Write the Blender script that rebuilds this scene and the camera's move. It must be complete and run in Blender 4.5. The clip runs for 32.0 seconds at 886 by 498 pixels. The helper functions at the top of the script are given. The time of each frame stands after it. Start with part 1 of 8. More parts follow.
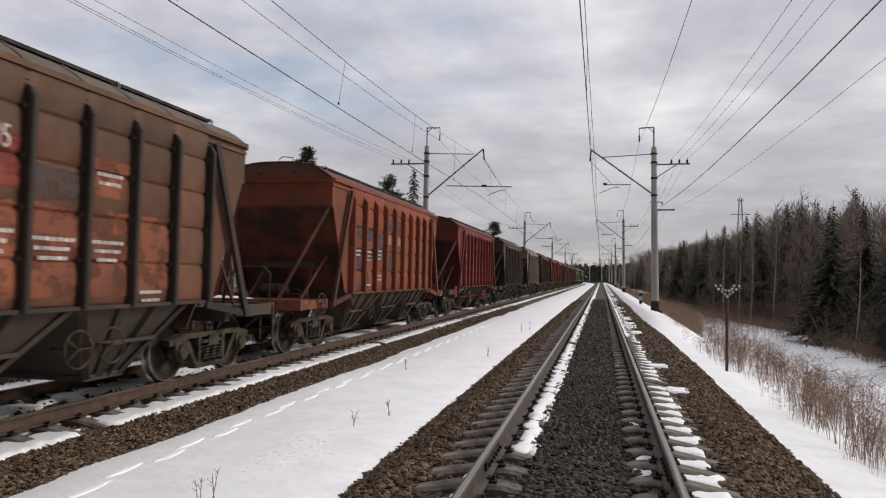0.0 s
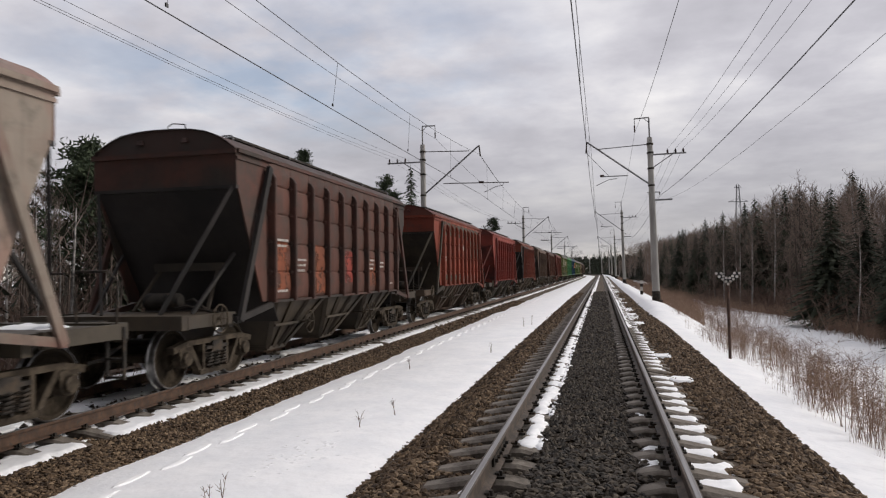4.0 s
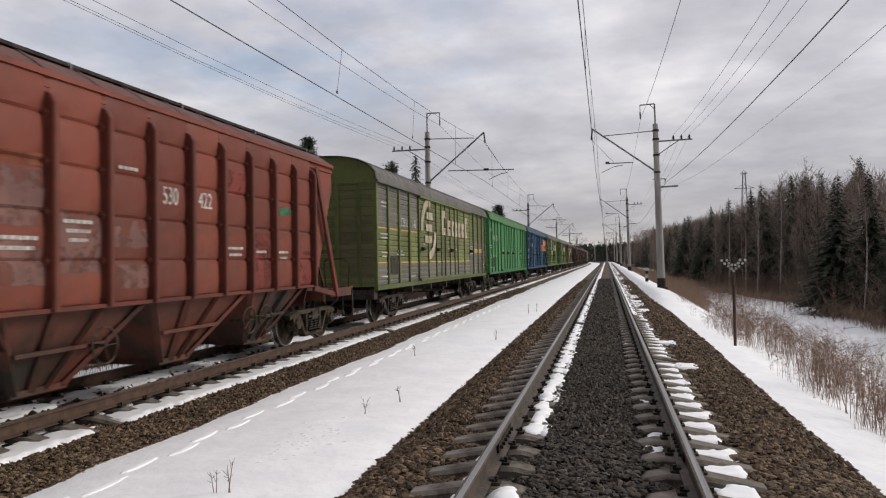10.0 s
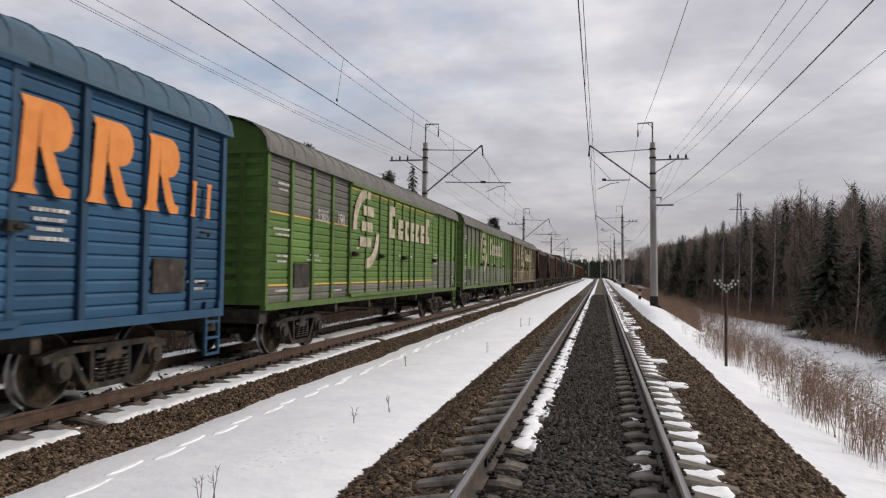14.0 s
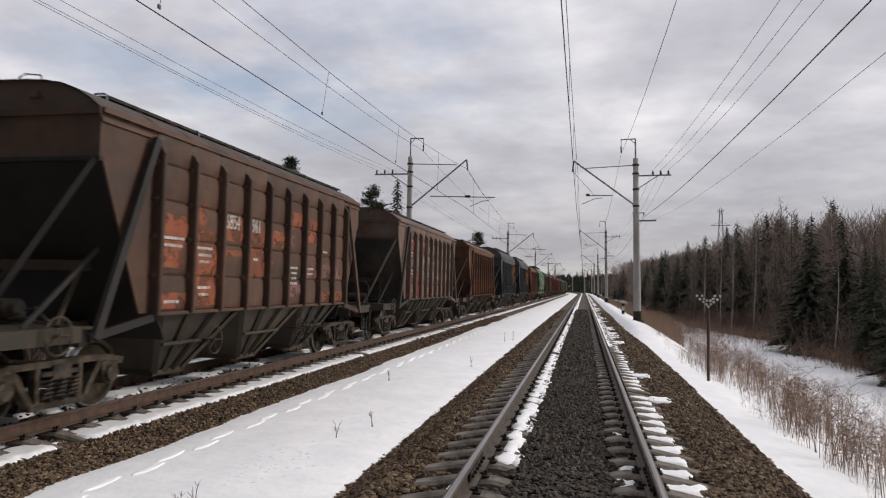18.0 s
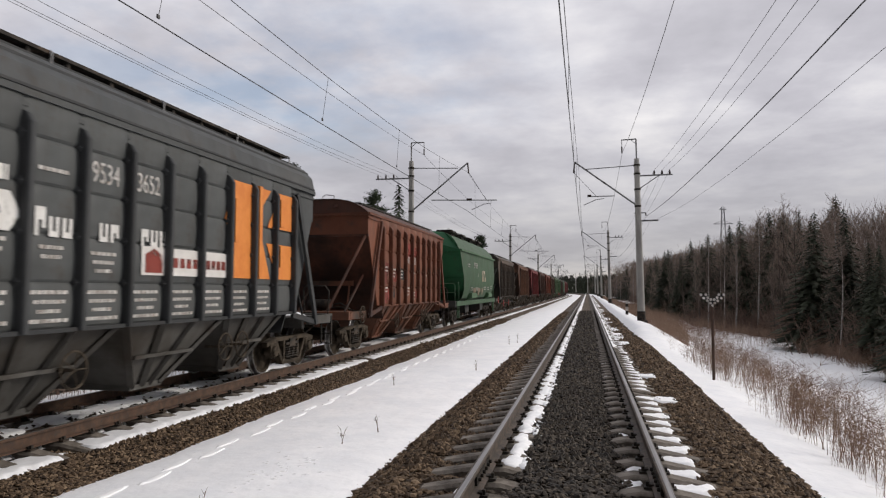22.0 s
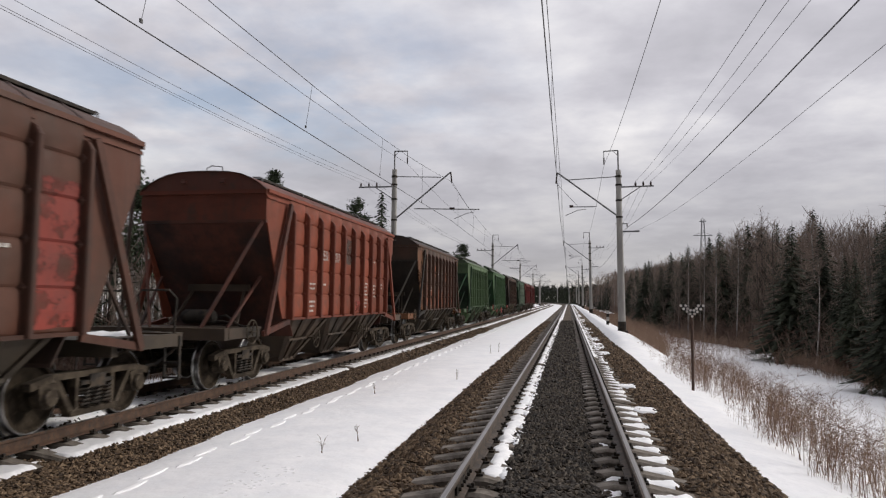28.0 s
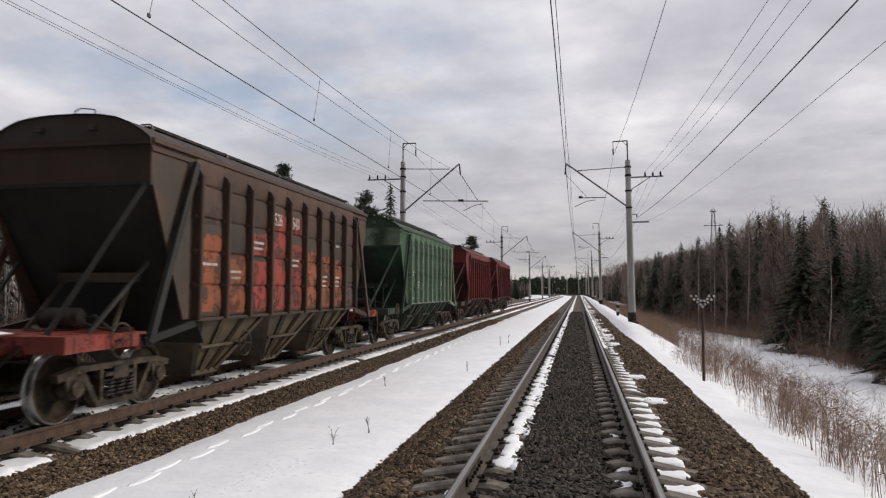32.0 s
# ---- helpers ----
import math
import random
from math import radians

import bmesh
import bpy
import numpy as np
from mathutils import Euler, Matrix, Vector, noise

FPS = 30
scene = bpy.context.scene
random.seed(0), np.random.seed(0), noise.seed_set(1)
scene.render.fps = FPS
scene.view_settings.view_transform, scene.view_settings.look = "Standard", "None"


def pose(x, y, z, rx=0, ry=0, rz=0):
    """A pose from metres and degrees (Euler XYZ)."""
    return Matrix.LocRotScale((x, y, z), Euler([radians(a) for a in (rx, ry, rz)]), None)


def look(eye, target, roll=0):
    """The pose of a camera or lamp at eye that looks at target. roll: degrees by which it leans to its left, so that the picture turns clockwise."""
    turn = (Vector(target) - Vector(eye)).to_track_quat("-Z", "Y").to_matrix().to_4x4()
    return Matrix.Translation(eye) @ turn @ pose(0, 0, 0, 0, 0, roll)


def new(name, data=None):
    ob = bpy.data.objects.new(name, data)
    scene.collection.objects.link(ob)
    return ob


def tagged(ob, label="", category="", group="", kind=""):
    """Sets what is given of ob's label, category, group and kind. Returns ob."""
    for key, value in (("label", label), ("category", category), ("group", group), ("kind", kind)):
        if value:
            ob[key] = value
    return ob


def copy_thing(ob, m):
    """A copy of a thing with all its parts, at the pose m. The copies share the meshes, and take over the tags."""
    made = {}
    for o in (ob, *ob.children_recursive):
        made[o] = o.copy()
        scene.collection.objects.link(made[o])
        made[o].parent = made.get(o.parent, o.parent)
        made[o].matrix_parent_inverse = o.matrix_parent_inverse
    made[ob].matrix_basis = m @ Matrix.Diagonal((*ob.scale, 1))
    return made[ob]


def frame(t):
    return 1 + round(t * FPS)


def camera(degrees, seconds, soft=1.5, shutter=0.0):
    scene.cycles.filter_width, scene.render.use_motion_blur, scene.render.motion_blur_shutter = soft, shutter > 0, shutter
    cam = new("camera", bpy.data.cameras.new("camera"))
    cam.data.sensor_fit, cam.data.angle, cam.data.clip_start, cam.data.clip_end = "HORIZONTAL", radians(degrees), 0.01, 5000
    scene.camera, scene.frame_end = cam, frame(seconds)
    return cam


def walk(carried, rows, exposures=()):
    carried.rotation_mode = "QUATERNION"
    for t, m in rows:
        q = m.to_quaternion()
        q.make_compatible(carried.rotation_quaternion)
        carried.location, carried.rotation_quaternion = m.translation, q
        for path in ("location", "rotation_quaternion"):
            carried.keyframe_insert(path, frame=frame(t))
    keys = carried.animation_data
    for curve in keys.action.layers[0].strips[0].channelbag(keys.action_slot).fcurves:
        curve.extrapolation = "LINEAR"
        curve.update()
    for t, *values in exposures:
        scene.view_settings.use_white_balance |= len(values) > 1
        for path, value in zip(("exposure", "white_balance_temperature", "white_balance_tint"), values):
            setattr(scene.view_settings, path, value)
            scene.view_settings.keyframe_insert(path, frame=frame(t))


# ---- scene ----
# Freight train on the left of two winter tracks; x to the right, y along the track, z = 0 on the right track's rail heads.
cam = camera(65.06, 32.0, soft=1.2, shutter=0.12)
EYE = (0.19, 0.0, 1.558)


def aim(yaw, pitch, lean):
    """The camera's pose from its turn to the left of the track, its tilt upwards and its lean to the left, in degrees."""
    y, p = radians(yaw), radians(pitch)
    way = Vector((-math.sin(y) * math.cos(p), math.cos(y) * math.cos(p), math.sin(p)))
    return look(EYE, Vector(EYE) + way, lean)


PATH = [
    (0, 12.87, 2.20, 1.10),
    (0.5, 12.74, 2.16, 1.08),
    (1, 12.88, 2.16, 0.66),
    (1.5, 13.51, 2.11, -0.04),
    (2, 13.70, 2.08, -0.79),
    (2.5, 13.70, 2.06, -1.24),
    (3, 13.40, 2.05, -1.45),
    (3.5, 13.04, 2.04, -1.22),
    (5.5, 12.67, 1.98, -0.82),
    (6, 13.14, 1.81, -1.54),
    (6.5, 13.22, 1.61, -1.81),
    (7, 13.14, 1.41, -1.80),
    (7.5, 12.94, 1.23, -2.05),
    (8, 12.95, 1.15, -2.47),
    (8.5, 13.05, 1.08, -2.45),
    (9, 13.15, 1.06, -2.26),
    (9.5, 13.20, 1.00, -1.74),
    (10, 13.24, 0.99, -1.08),
    (10.5, 13.31, 1.04, -0.73),
    (11, 13.26, 1.19, -0.76),
    (11.5, 13.21, 1.33, -0.68),
    (12, 13.07, 1.48, -0.32),
    (12.5, 13.05, 1.60, 0.03),
    (13, 13.00, 1.65, 0.34),
    (13.5, 12.95, 1.79, 0.59),
    (14, 12.79, 1.90, 0.81),
    (14.5, 12.65, 2.06, 0.68),
    (16.5, 11.74, 2.81, 0.85),
    (17, 11.63, 2.92, 0.81),
    (17.5, 11.53, 3.05, 0.81),
    (18, 11.52, 3.08, 1.07),
    (18.5, 11.53, 3.16, 1.07),
    (19, 11.50, 3.20, 0.78),
    (19.5, 11.52, 3.24, 0.52),
    (20, 11.59, 3.26, 0.79),
    (20.5, 11.63, 3.26, 0.89),
    (21, 11.62, 3.26, 0.65),
    (21.5, 11.59, 3.34, 0.22),
    (22, 11.73, 3.38, 0.02),
    (22.5, 11.82, 3.41, 0.12),
    (23, 11.82, 3.50, 0.08),
    (23.5, 11.52, 3.47, -0.44),
    (24, 11.39, 3.52, -0.77),
    (24.5, 11.27, 3.54, -0.63),
    (25, 10.97, 3.60, -0.27),
    (25.5, 10.74, 3.66, -0.21),
    (27.5, 10.34, 4.02, 0.52),
    (28, 10.28, 4.11, 0.50),
    (28.5, 10.24, 4.09, 0.23),
    (29, 10.40, 4.04, -0.19),
    (29.5, 10.71, 3.91, -0.25),
    (30, 10.89, 3.86, -0.02),
    (30.5, 10.84, 3.78, 0.13),
    (31, 10.88, 3.65, 0.12),
    (31.5, 10.94, 3.54, 0.10),
    (32, 11.03, 3.45, 0.13),
]
walk(cam, [(t, aim(a, b, c)) for t, a, b, c in PATH])
scene.view_settings.exposure = 0.1

# ---- light: a bright overcast winter sky with a low veiled sun beyond the wood ----
SUN_TURN, SUN_HEIGHT = 62.0, 27.0


def make_world():
    w = bpy.data.worlds.new("winter_sky")
    scene.world = w
    w.use_nodes = True
    nt = w.node_tree
    nt.nodes.clear()
    N, L = nt.nodes.new, nt.links.new
    out, bg = N("ShaderNodeOutputWorld"), N("ShaderNodeBackground")
    L(bg.outputs[0], out.inputs[0])
    tc, sep = N("ShaderNodeTexCoord"), N("ShaderNodeSeparateXYZ")
    L(tc.outputs["Generated"], sep.inputs[0])

    def m(op, a, b=None, clamp=False):
        n = N("ShaderNodeMath")
        n.operation, n.use_clamp = op, clamp
        for i, v in enumerate((a, b)):
            if v is None:
                continue
            if isinstance(v, (int, float)):
                n.inputs[i].default_value = v
            else:
                L(v, n.inputs[i])
        return n.outputs[0]

    up = m("MAXIMUM", sep.outputs[2], 0.0)
    far = m("ADD", up, 0.16)
    comb = N("ShaderNodeCombineXYZ")
    L(m("DIVIDE", sep.outputs[0], far), comb.inputs[0])
    L(m("DIVIDE", sep.outputs[1], far), comb.inputs[1])

    def fbm(scale, detail, offset):
        mp, n = N("ShaderNodeMapping"), N("ShaderNodeTexNoise")
        L(comb.outputs[0], mp.inputs[0])
        mp.inputs["Location"].default_value = offset
        L(mp.outputs[0], n.inputs["Vector"])
        n.inputs["Scale"].default_value, n.inputs["Detail"].default_value, n.inputs["Roughness"].default_value = scale, detail, 0.55
        return n.outputs["Fac"]

    def ramp(fac, stops):
        r = N("ShaderNodeValToRGB")
        while len(r.color_ramp.elements) < len(stops):
            r.color_ramp.elements.new(0.5)
        for e, (p, c) in zip(r.color_ramp.elements, stops):
            e.position, e.color = p, (*c, 1)
        L(fac, r.inputs[0])
        return r.outputs[0]

    def mix(fac, a, b):
        n = N("ShaderNodeMix")
        n.data_type = "RGBA"
        if isinstance(fac, (int, float)):
            n.inputs[0].default_value = fac
        else:
            L(fac, n.inputs[0])
        L(a, n.inputs[6]), L(b, n.inputs[7])
        return n.outputs[2]

    clouds = ramp(m("ADD", m("MULTIPLY", fbm(1.1, 7, (3.1, 0.4, 0)), 0.65), m("MULTIPLY", fbm(3.6, 6, (1, 5, 0)), 0.35)),
                  [(0.34, (0.425, 0.418, 0.458)), (0.45, (0.51, 0.50, 0.545)), (0.53, (0.605, 0.595, 0.635)), (0.66, (0.79, 0.77, 0.78))])
    sky = N("ShaderNodeTexSky")
    sky.sky_type, sky.sun_disc = "NISHITA", False
    sky.sun_elevation, sky.sun_rotation = radians(SUN_HEIGHT), radians(SUN_TURN)
    dim = N("ShaderNodeVectorMath")
    dim.operation = "SCALE"
    dim.inputs["Scale"].default_value = 0.13
    L(sky.outputs[0], dim.inputs[0])
    # a break in the cloud over the far track, where the blue shows through
    near = N("ShaderNodeVectorMath")
    near.operation = "DISTANCE"
    L(comb.outputs[0], near.inputs[0])
    near.inputs[1].default_value = (-0.95, 1.95, 0)
    close = N("ShaderNodeMapRange")
    close.inputs["From Min"].default_value, close.inputs["From Max"].default_value = 1.0, 0.25
    L(near.outputs["Value"], close.inputs["Value"])
    gap = ramp(fbm(2.3, 6, (7.7, 2.2, 0)), [(0.40, (0, 0, 0)), (0.62, (1, 1, 1))])
    col = mix(m("MULTIPLY", m("MULTIPLY", gap, close.outputs[0]), 0.55), clouds, dim.outputs[0])
    low = ramp(m("ADD", up, m("MULTIPLY", fbm(2.0, 4, (0, 9, 0)), 0.05)),
               [(0.03, (0.76, 0.70, 0.61)), (0.065, (0.365, 0.352, 0.355)), (0.16, (0.335, 0.33, 0.35))])
    amount = ramp(m("ADD", up, m("MULTIPLY", fbm(2.0, 4, (0, 9, 0)), 0.05)), [(0.03, (0.80, 0.80, 0.80)), (0.10, (0.60, 0.60, 0.60)), (0.26, (0, 0, 0))])
    col = mix(amount, col, low)
    # an overcast sky is about twice as bright overhead as at the horizon
    lift = N("ShaderNodeVectorMath")
    lift.operation = "SCALE"
    L(col, lift.inputs[0])
    # added: unseen sky behind the camera is darkened to shade faces turned there
    away = m("MULTIPLY", m("SUBTRACT", m("MULTIPLY", sep.outputs[1], -1.0), -0.08), 1.25, True)
    shade = m("SUBTRACT", 1.0, m("MULTIPLY", away, 0.78))
    L(m("MULTIPLY", shade, m("ADD", 1.08, m("MULTIPLY", m("MULTIPLY", up, up), 0.6))), lift.inputs["Scale"])
    L(lift.outputs[0], bg.inputs[0])
    bg.inputs[1].default_value = 0.95


make_world()
sun_data = bpy.data.lights.new("sun", "SUN")
sun_data.energy, sun_data.angle, sun_data.color = 2.0, radians(14), (1.0, 0.925, 0.84)
sun = new("sun", sun_data)
st, sh = radians(SUN_TURN), radians(SUN_HEIGHT)
sun.matrix_world = look((60, 60, 60), (60 - math.sin(st) * math.cos(sh), 60 - math.cos(st) * math.cos(sh), 60 - math.sin(sh)))


# ---- materials ----
def material(name, colors, scale=3.0, rough=0.7, metal=0.0, bump=0.0, bump_scale=40.0, second=None, spread=(0.4, 0.6), island=False, detail=6, spec=0.4, rand=0.0, squash=(1, 1, 1)):
    """A surface whose colour runs over the given stops by a broad noise; second: (colour, scale, low, high) for stains of a finer noise."""
    mat = bpy.data.materials.new(name)
    mat.use_nodes = True
    nt = mat.node_tree
    N, L = nt.nodes.new, nt.links.new
    b = nt.nodes["Principled BSDF"]
    b.inputs["Roughness"].default_value, b.inputs["Metallic"].default_value = rough, metal
    b.inputs["Specular IOR Level"].default_value = spec
    tc, mp = N("ShaderNodeTexCoord"), N("ShaderNodeMapping")
    mp.inputs["Scale"].default_value = squash
    L(tc.outputs["Object"], mp.inputs[0])

    def noise_at(s, d=detail):
        n = N("ShaderNodeTexNoise")
        n.inputs["Scale"].default_value, n.inputs["Detail"].default_value, n.inputs["Roughness"].default_value = s, d, 0.6
        L(mp.outputs[0], n.inputs["Vector"])
        return n.outputs["Fac"]

    r = N("ShaderNodeValToRGB")
    while len(r.color_ramp.elements) < len(colors):
        r.color_ramp.elements.new(0.5)
    for i, (e, c) in enumerate(zip(r.color_ramp.elements, colors)):
        e.position = spread[0] + (spread[1] - spread[0]) * i / max(1, len(colors) - 1)
        e.color = (*c, 1)
    if island:
        g = N("ShaderNodeNewGeometry")
        L(g.outputs["Random Per Island"], r.inputs[0])
    else:
        L(noise_at(scale), r.inputs[0])
    col = r.outputs[0]
    if second:
        c2, s2, lo, hi = second
        k = N("ShaderNodeMapRange")
        k.inputs["From Min"].default_value, k.inputs["From Max"].default_value = lo, hi
        L(noise_at(s2), k.inputs["Value"])
        mx = N("ShaderNodeMix")
        mx.data_type = "RGBA"
        L(k.outputs[0], mx.inputs[0]), L(col, mx.inputs[6])
        mx.inputs[7].default_value = (*c2, 1)
        col = mx.outputs[2]
    if rand:
        oi, h = N("ShaderNodeObjectInfo"), N("ShaderNodeHueSaturation")
        mr = N("ShaderNodeMapRange")
        mr.inputs["To Min"].default_value, mr.inputs["To Max"].default_value = 1 - rand, 1 + rand
        L(oi.outputs["Random"], mr.inputs["Value"]), L(mr.outputs[0], h.inputs["Value"]), L(col, h.inputs["Color"])
        col = h.outputs[0]
    L(col, b.inputs["Base Color"])
    if bump:
        bp = N("ShaderNodeBump")
        bp.inputs["Strength"].default_value, bp.inputs["Distance"].default_value = bump, 0.02
        L(noise_at(bump_scale, 4), bp.inputs["Height"]), L(bp.outputs[0], b.inputs["Normal"])
    return mat


def paint(name, base, worn, grime=(0.055, 0.045, 0.038), wear=0.5, dirt=0.5, gloss=0.55):
    """Weathered wagon paint: broad fading from one tone to another, rust blotches, streaks that run down, a scatter of tones from panel to panel."""
    mat = bpy.data.materials.new(name)
    mat.use_nodes = True
    nt = mat.node_tree
    N, L = nt.nodes.new, nt.links.new
    b = nt.nodes["Principled BSDF"]
    b.inputs["Specular IOR Level"].default_value = 0.3
    tc = N("ShaderNodeTexCoord")

    def tex(scale, squash, d, off):
        mp, n = N("ShaderNodeMapping"), N("ShaderNodeTexNoise")
        mp.inputs["Scale"].default_value, mp.inputs["Location"].default_value = squash, off
        L(tc.outputs["Object"], mp.inputs[0]), L(mp.outputs[0], n.inputs["Vector"])
        n.inputs["Scale"].default_value, n.inputs["Detail"].default_value, n.inputs["Roughness"].default_value = scale, d, 0.62
        return n.outputs["Fac"]

    def rng(v, lo, hi, top=1.0):
        k = N("ShaderNodeMapRange")
        k.inputs["From Min"].default_value, k.inputs["From Max"].default_value, k.inputs["To Max"].default_value = lo, hi, top
        L(v, k.inputs["Value"])
        return k.outputs[0]

    def mix(f, a, c):
        n = N("ShaderNodeMix")
        n.data_type = "RGBA"
        L(f, n.inputs[0])
        for i, v in ((6, a), (7, c)):
            if isinstance(v, tuple):
                n.inputs[i].default_value = (*v, 1)
            else:
                L(v, n.inputs[i])
        return n.outputs[2]

    base, worn = tuple(0.86 * k for k in base), tuple(0.86 * k for k in worn)
    sh = random.random() * 40
    oi = N("ShaderNodeObjectInfo")
    col = mix(rng(tex(0.55, (1, 1, 1), 5, (sh, 0, sh)), 0.62 - 0.3 * wear, 0.78 - 0.3 * wear), base, worn)
    col = mix(rng(tex(9.0, (1, 1, 0.06), 5, (0, sh, 0)), 0.50, 0.80, 0.70 * dirt), col, grime)
    col = mix(rng(tex(2.2, (1, 1, 1), 8, (0, 0, sh)), 0.62 - 0.14 * dirt, 0.80 - 0.08 * dirt, 0.85), col, grime)
    col = mix(rng(tex(0.9, (1, 1, 2.5), 6, (sh, sh, sh)), 0.50, 0.72, 0.50), col, tuple(0.6 * k for k in worn))
    col = mix(rng(tex(26.0, (1, 1, 1), 3, (sh, sh, 0)), 0.60, 0.75, 0.35), col, worn)
    h, mr = N("ShaderNodeHueSaturation"), N("ShaderNodeMapRange")
    mr.inputs["To Min"].default_value, mr.inputs["To Max"].default_value = 0.74, 1.14
    L(oi.outputs["Random"], mr.inputs["Value"]), L(mr.outputs[0], h.inputs["Value"]), L(col, h.inputs["Color"])
    L(h.outputs[0], b.inputs["Base Color"])
    ro = N("ShaderNodeMapRange")
    ro.inputs["To Min"].default_value, ro.inputs["To Max"].default_value = gloss - 0.1, min(1, gloss + 0.3)
    L(tex(3.0, (1, 1, 0.3), 4, (sh, 0, 0)), ro.inputs["Value"]), L(ro.outputs[0], b.inputs["Roughness"])
    bp = N("ShaderNodeBump")
    bp.inputs["Strength"].default_value, bp.inputs["Distance"].default_value = 0.25, 0.012
    L(tex(5.0, (1, 1, 1), 4, (0, sh, sh)), bp.inputs["Height"]), L(bp.outputs[0], b.inputs["Normal"])
    return mat


SNOW = material("snow", [(0.83, 0.845, 0.87), (0.93, 0.935, 0.945)], 1.6, 0.6, bump=0.6, bump_scale=5.0, second=((0.79, 0.80, 0.82), 7.0, 0.52, 0.80), spread=(0.32, 0.62))
SNOW.node_tree.nodes["Principled BSDF"].inputs["Subsurface Weight"].default_value = 0.0
BALLAST = material("ballast", [(0.036, 0.024, 0.015), (0.080, 0.055, 0.034), (0.135, 0.096, 0.062)], 18.0, 0.9, bump=1.0, bump_scale=22.0, spread=(0.36, 0.66))
STONE = material("ballast_stone", [(0.026, 0.016, 0.009), (0.066, 0.042, 0.024), (0.120, 0.079, 0.046), (0.22, 0.155, 0.097)], island=True, rough=0.9, spread=(0, 1))
DARK_STONE = material("oily_stone", [(0.010, 0.0075, 0.0055), (0.024, 0.018, 0.0125), (0.047, 0.036, 0.026), (0.095, 0.076, 0.055)], island=True, rough=0.8, spread=(0, 1))
CONCRETE = material("concrete", [(0.135, 0.116, 0.096), (0.25, 0.222, 0.190)], 3.0, 0.9, bump=0.3, bump_scale=60, second=((0.052, 0.041, 0.032), 5.0, 0.46, 0.66), spread=(0.35, 0.65), rand=0.22)
RAIL_HEAD = material("polished_rail", [(0.22, 0.21, 0.205), (0.34, 0.33, 0.325)], 2.0, 0.40, metal=0.9, squash=(30, 0.3, 30))
RAIL_DARK = material("oily_rail", [(0.050, 0.038, 0.030), (0.10, 0.074, 0.057)], 6.0, 0.7, second=((0.03, 0.027, 0.025), 20.0, 0.5, 0.7))
RAIL_SIDE = material("rusty_rail", [(0.060, 0.035, 0.023), (0.105, 0.060, 0.038)], 6.0, 0.85, second=((0.05, 0.04, 0.035), 20.0, 0.5, 0.7))
STEEL = material("black_steel", [(0.020, 0.018, 0.016), (0.046, 0.040, 0.034)], 4.0, 0.8, spec=0.2, second=((0.10, 0.072, 0.050), 6.0, 0.52, 0.75))
DUSTY = material("dusty_iron", [(0.034, 0.027, 0.020), (0.085, 0.068, 0.050)], 5.0, 0.9, spec=0.15, second=((0.15, 0.125, 0.10), 7.0, 0.60, 0.74))
TREAD = material("bright_tread", [(0.17, 0.165, 0.16), (0.34, 0.335, 0.33)], 8.0, 0.30, metal=1.0)
DISC = material("oily_wheel_disc", [(0.020, 0.016, 0.011), (0.046, 0.036, 0.026)], 5.0, 0.9, spec=0.12, second=((0.08, 0.058, 0.040), 9.0, 0.56, 0.76))
GALV = material("galvanised", [(0.17, 0.17, 0.175), (0.27, 0.27, 0.275)], 5.0, 0.55, metal=0.5)
MAST_CONCRETE = material("mast_concrete", [(0.30, 0.29, 0.275), (0.42, 0.41, 0.385)], 1.2, 0.85, second=((0.22, 0.21, 0.20), 4.0, 0.5, 0.8), squash=(1, 1, 0.25))
WIRE = material("wire", [(0.045, 0.045, 0.047), (0.07, 0.07, 0.07)], 2.0, 0.6, metal=0.5)
INSULATOR = material("brown_porcelain", [(0.03, 0.02, 0.017), (0.05, 0.03, 0.025)], 2.0, 0.25)
BARK = material("dark_bark", [(0.055, 0.044, 0.037), (0.12, 0.098, 0.082)], 6.0, 0.95, rand=0.25)
BIRCH = material("birch_bark", [(0.16, 0.15, 0.14), (0.42, 0.40, 0.375)], 3.0, 0.9, rand=0.25, squash=(1, 1, 2))
TWIG = material("bare_twigs", [(0.135, 0.100, 0.083), (0.235, 0.185, 0.155)], 0.35, 0.95, rand=0.3)
UNDERWOOD = material("dark_brush", [(0.115, 0.076, 0.060), (0.20, 0.142, 0.112)], 0.5, 0.95)
# added dark floor that keeps bright snow from showing between the stems
DIM_FLOOR = material("dim_floor_sheet", [(0.060, 0.043, 0.032), (0.12, 0.088, 0.066)], 1.5, 0.95, second=((0.30, 0.30, 0.31), 2.0, 0.62, 0.70))
# pressed snow of the prints, with the sun's catch painted in as whiter
BRIGHT_SNOW = material("sunlit_pressed_snow", [(0.90, 0.91, 0.93), (0.94, 0.945, 0.95)], 4.0, 0.5)
NEEDLE = material("spruce_needles", [(0.030, 0.037, 0.024), (0.062, 0.072, 0.045)], 1.2, 0.9, rand=0.3)
PINE = material("pine_needles", [(0.026, 0.038, 0.020), (0.060, 0.078, 0.042)], 1.2, 0.9, rand=0.2)
SHRUB = material("dry_stems", [(0.14, 0.085, 0.062), (0.23, 0.150, 0.108), (0.32, 0.23, 0.165)], island=True, rough=0.95, spread=(0, 1))
WHITE_PAINT = material("white_paint", [(0.36, 0.34, 0.31), (0.62, 0.60, 0.57)], 6.0, 0.7, second=((0.30, 0.24, 0.20), 14.0, 0.52, 0.68))


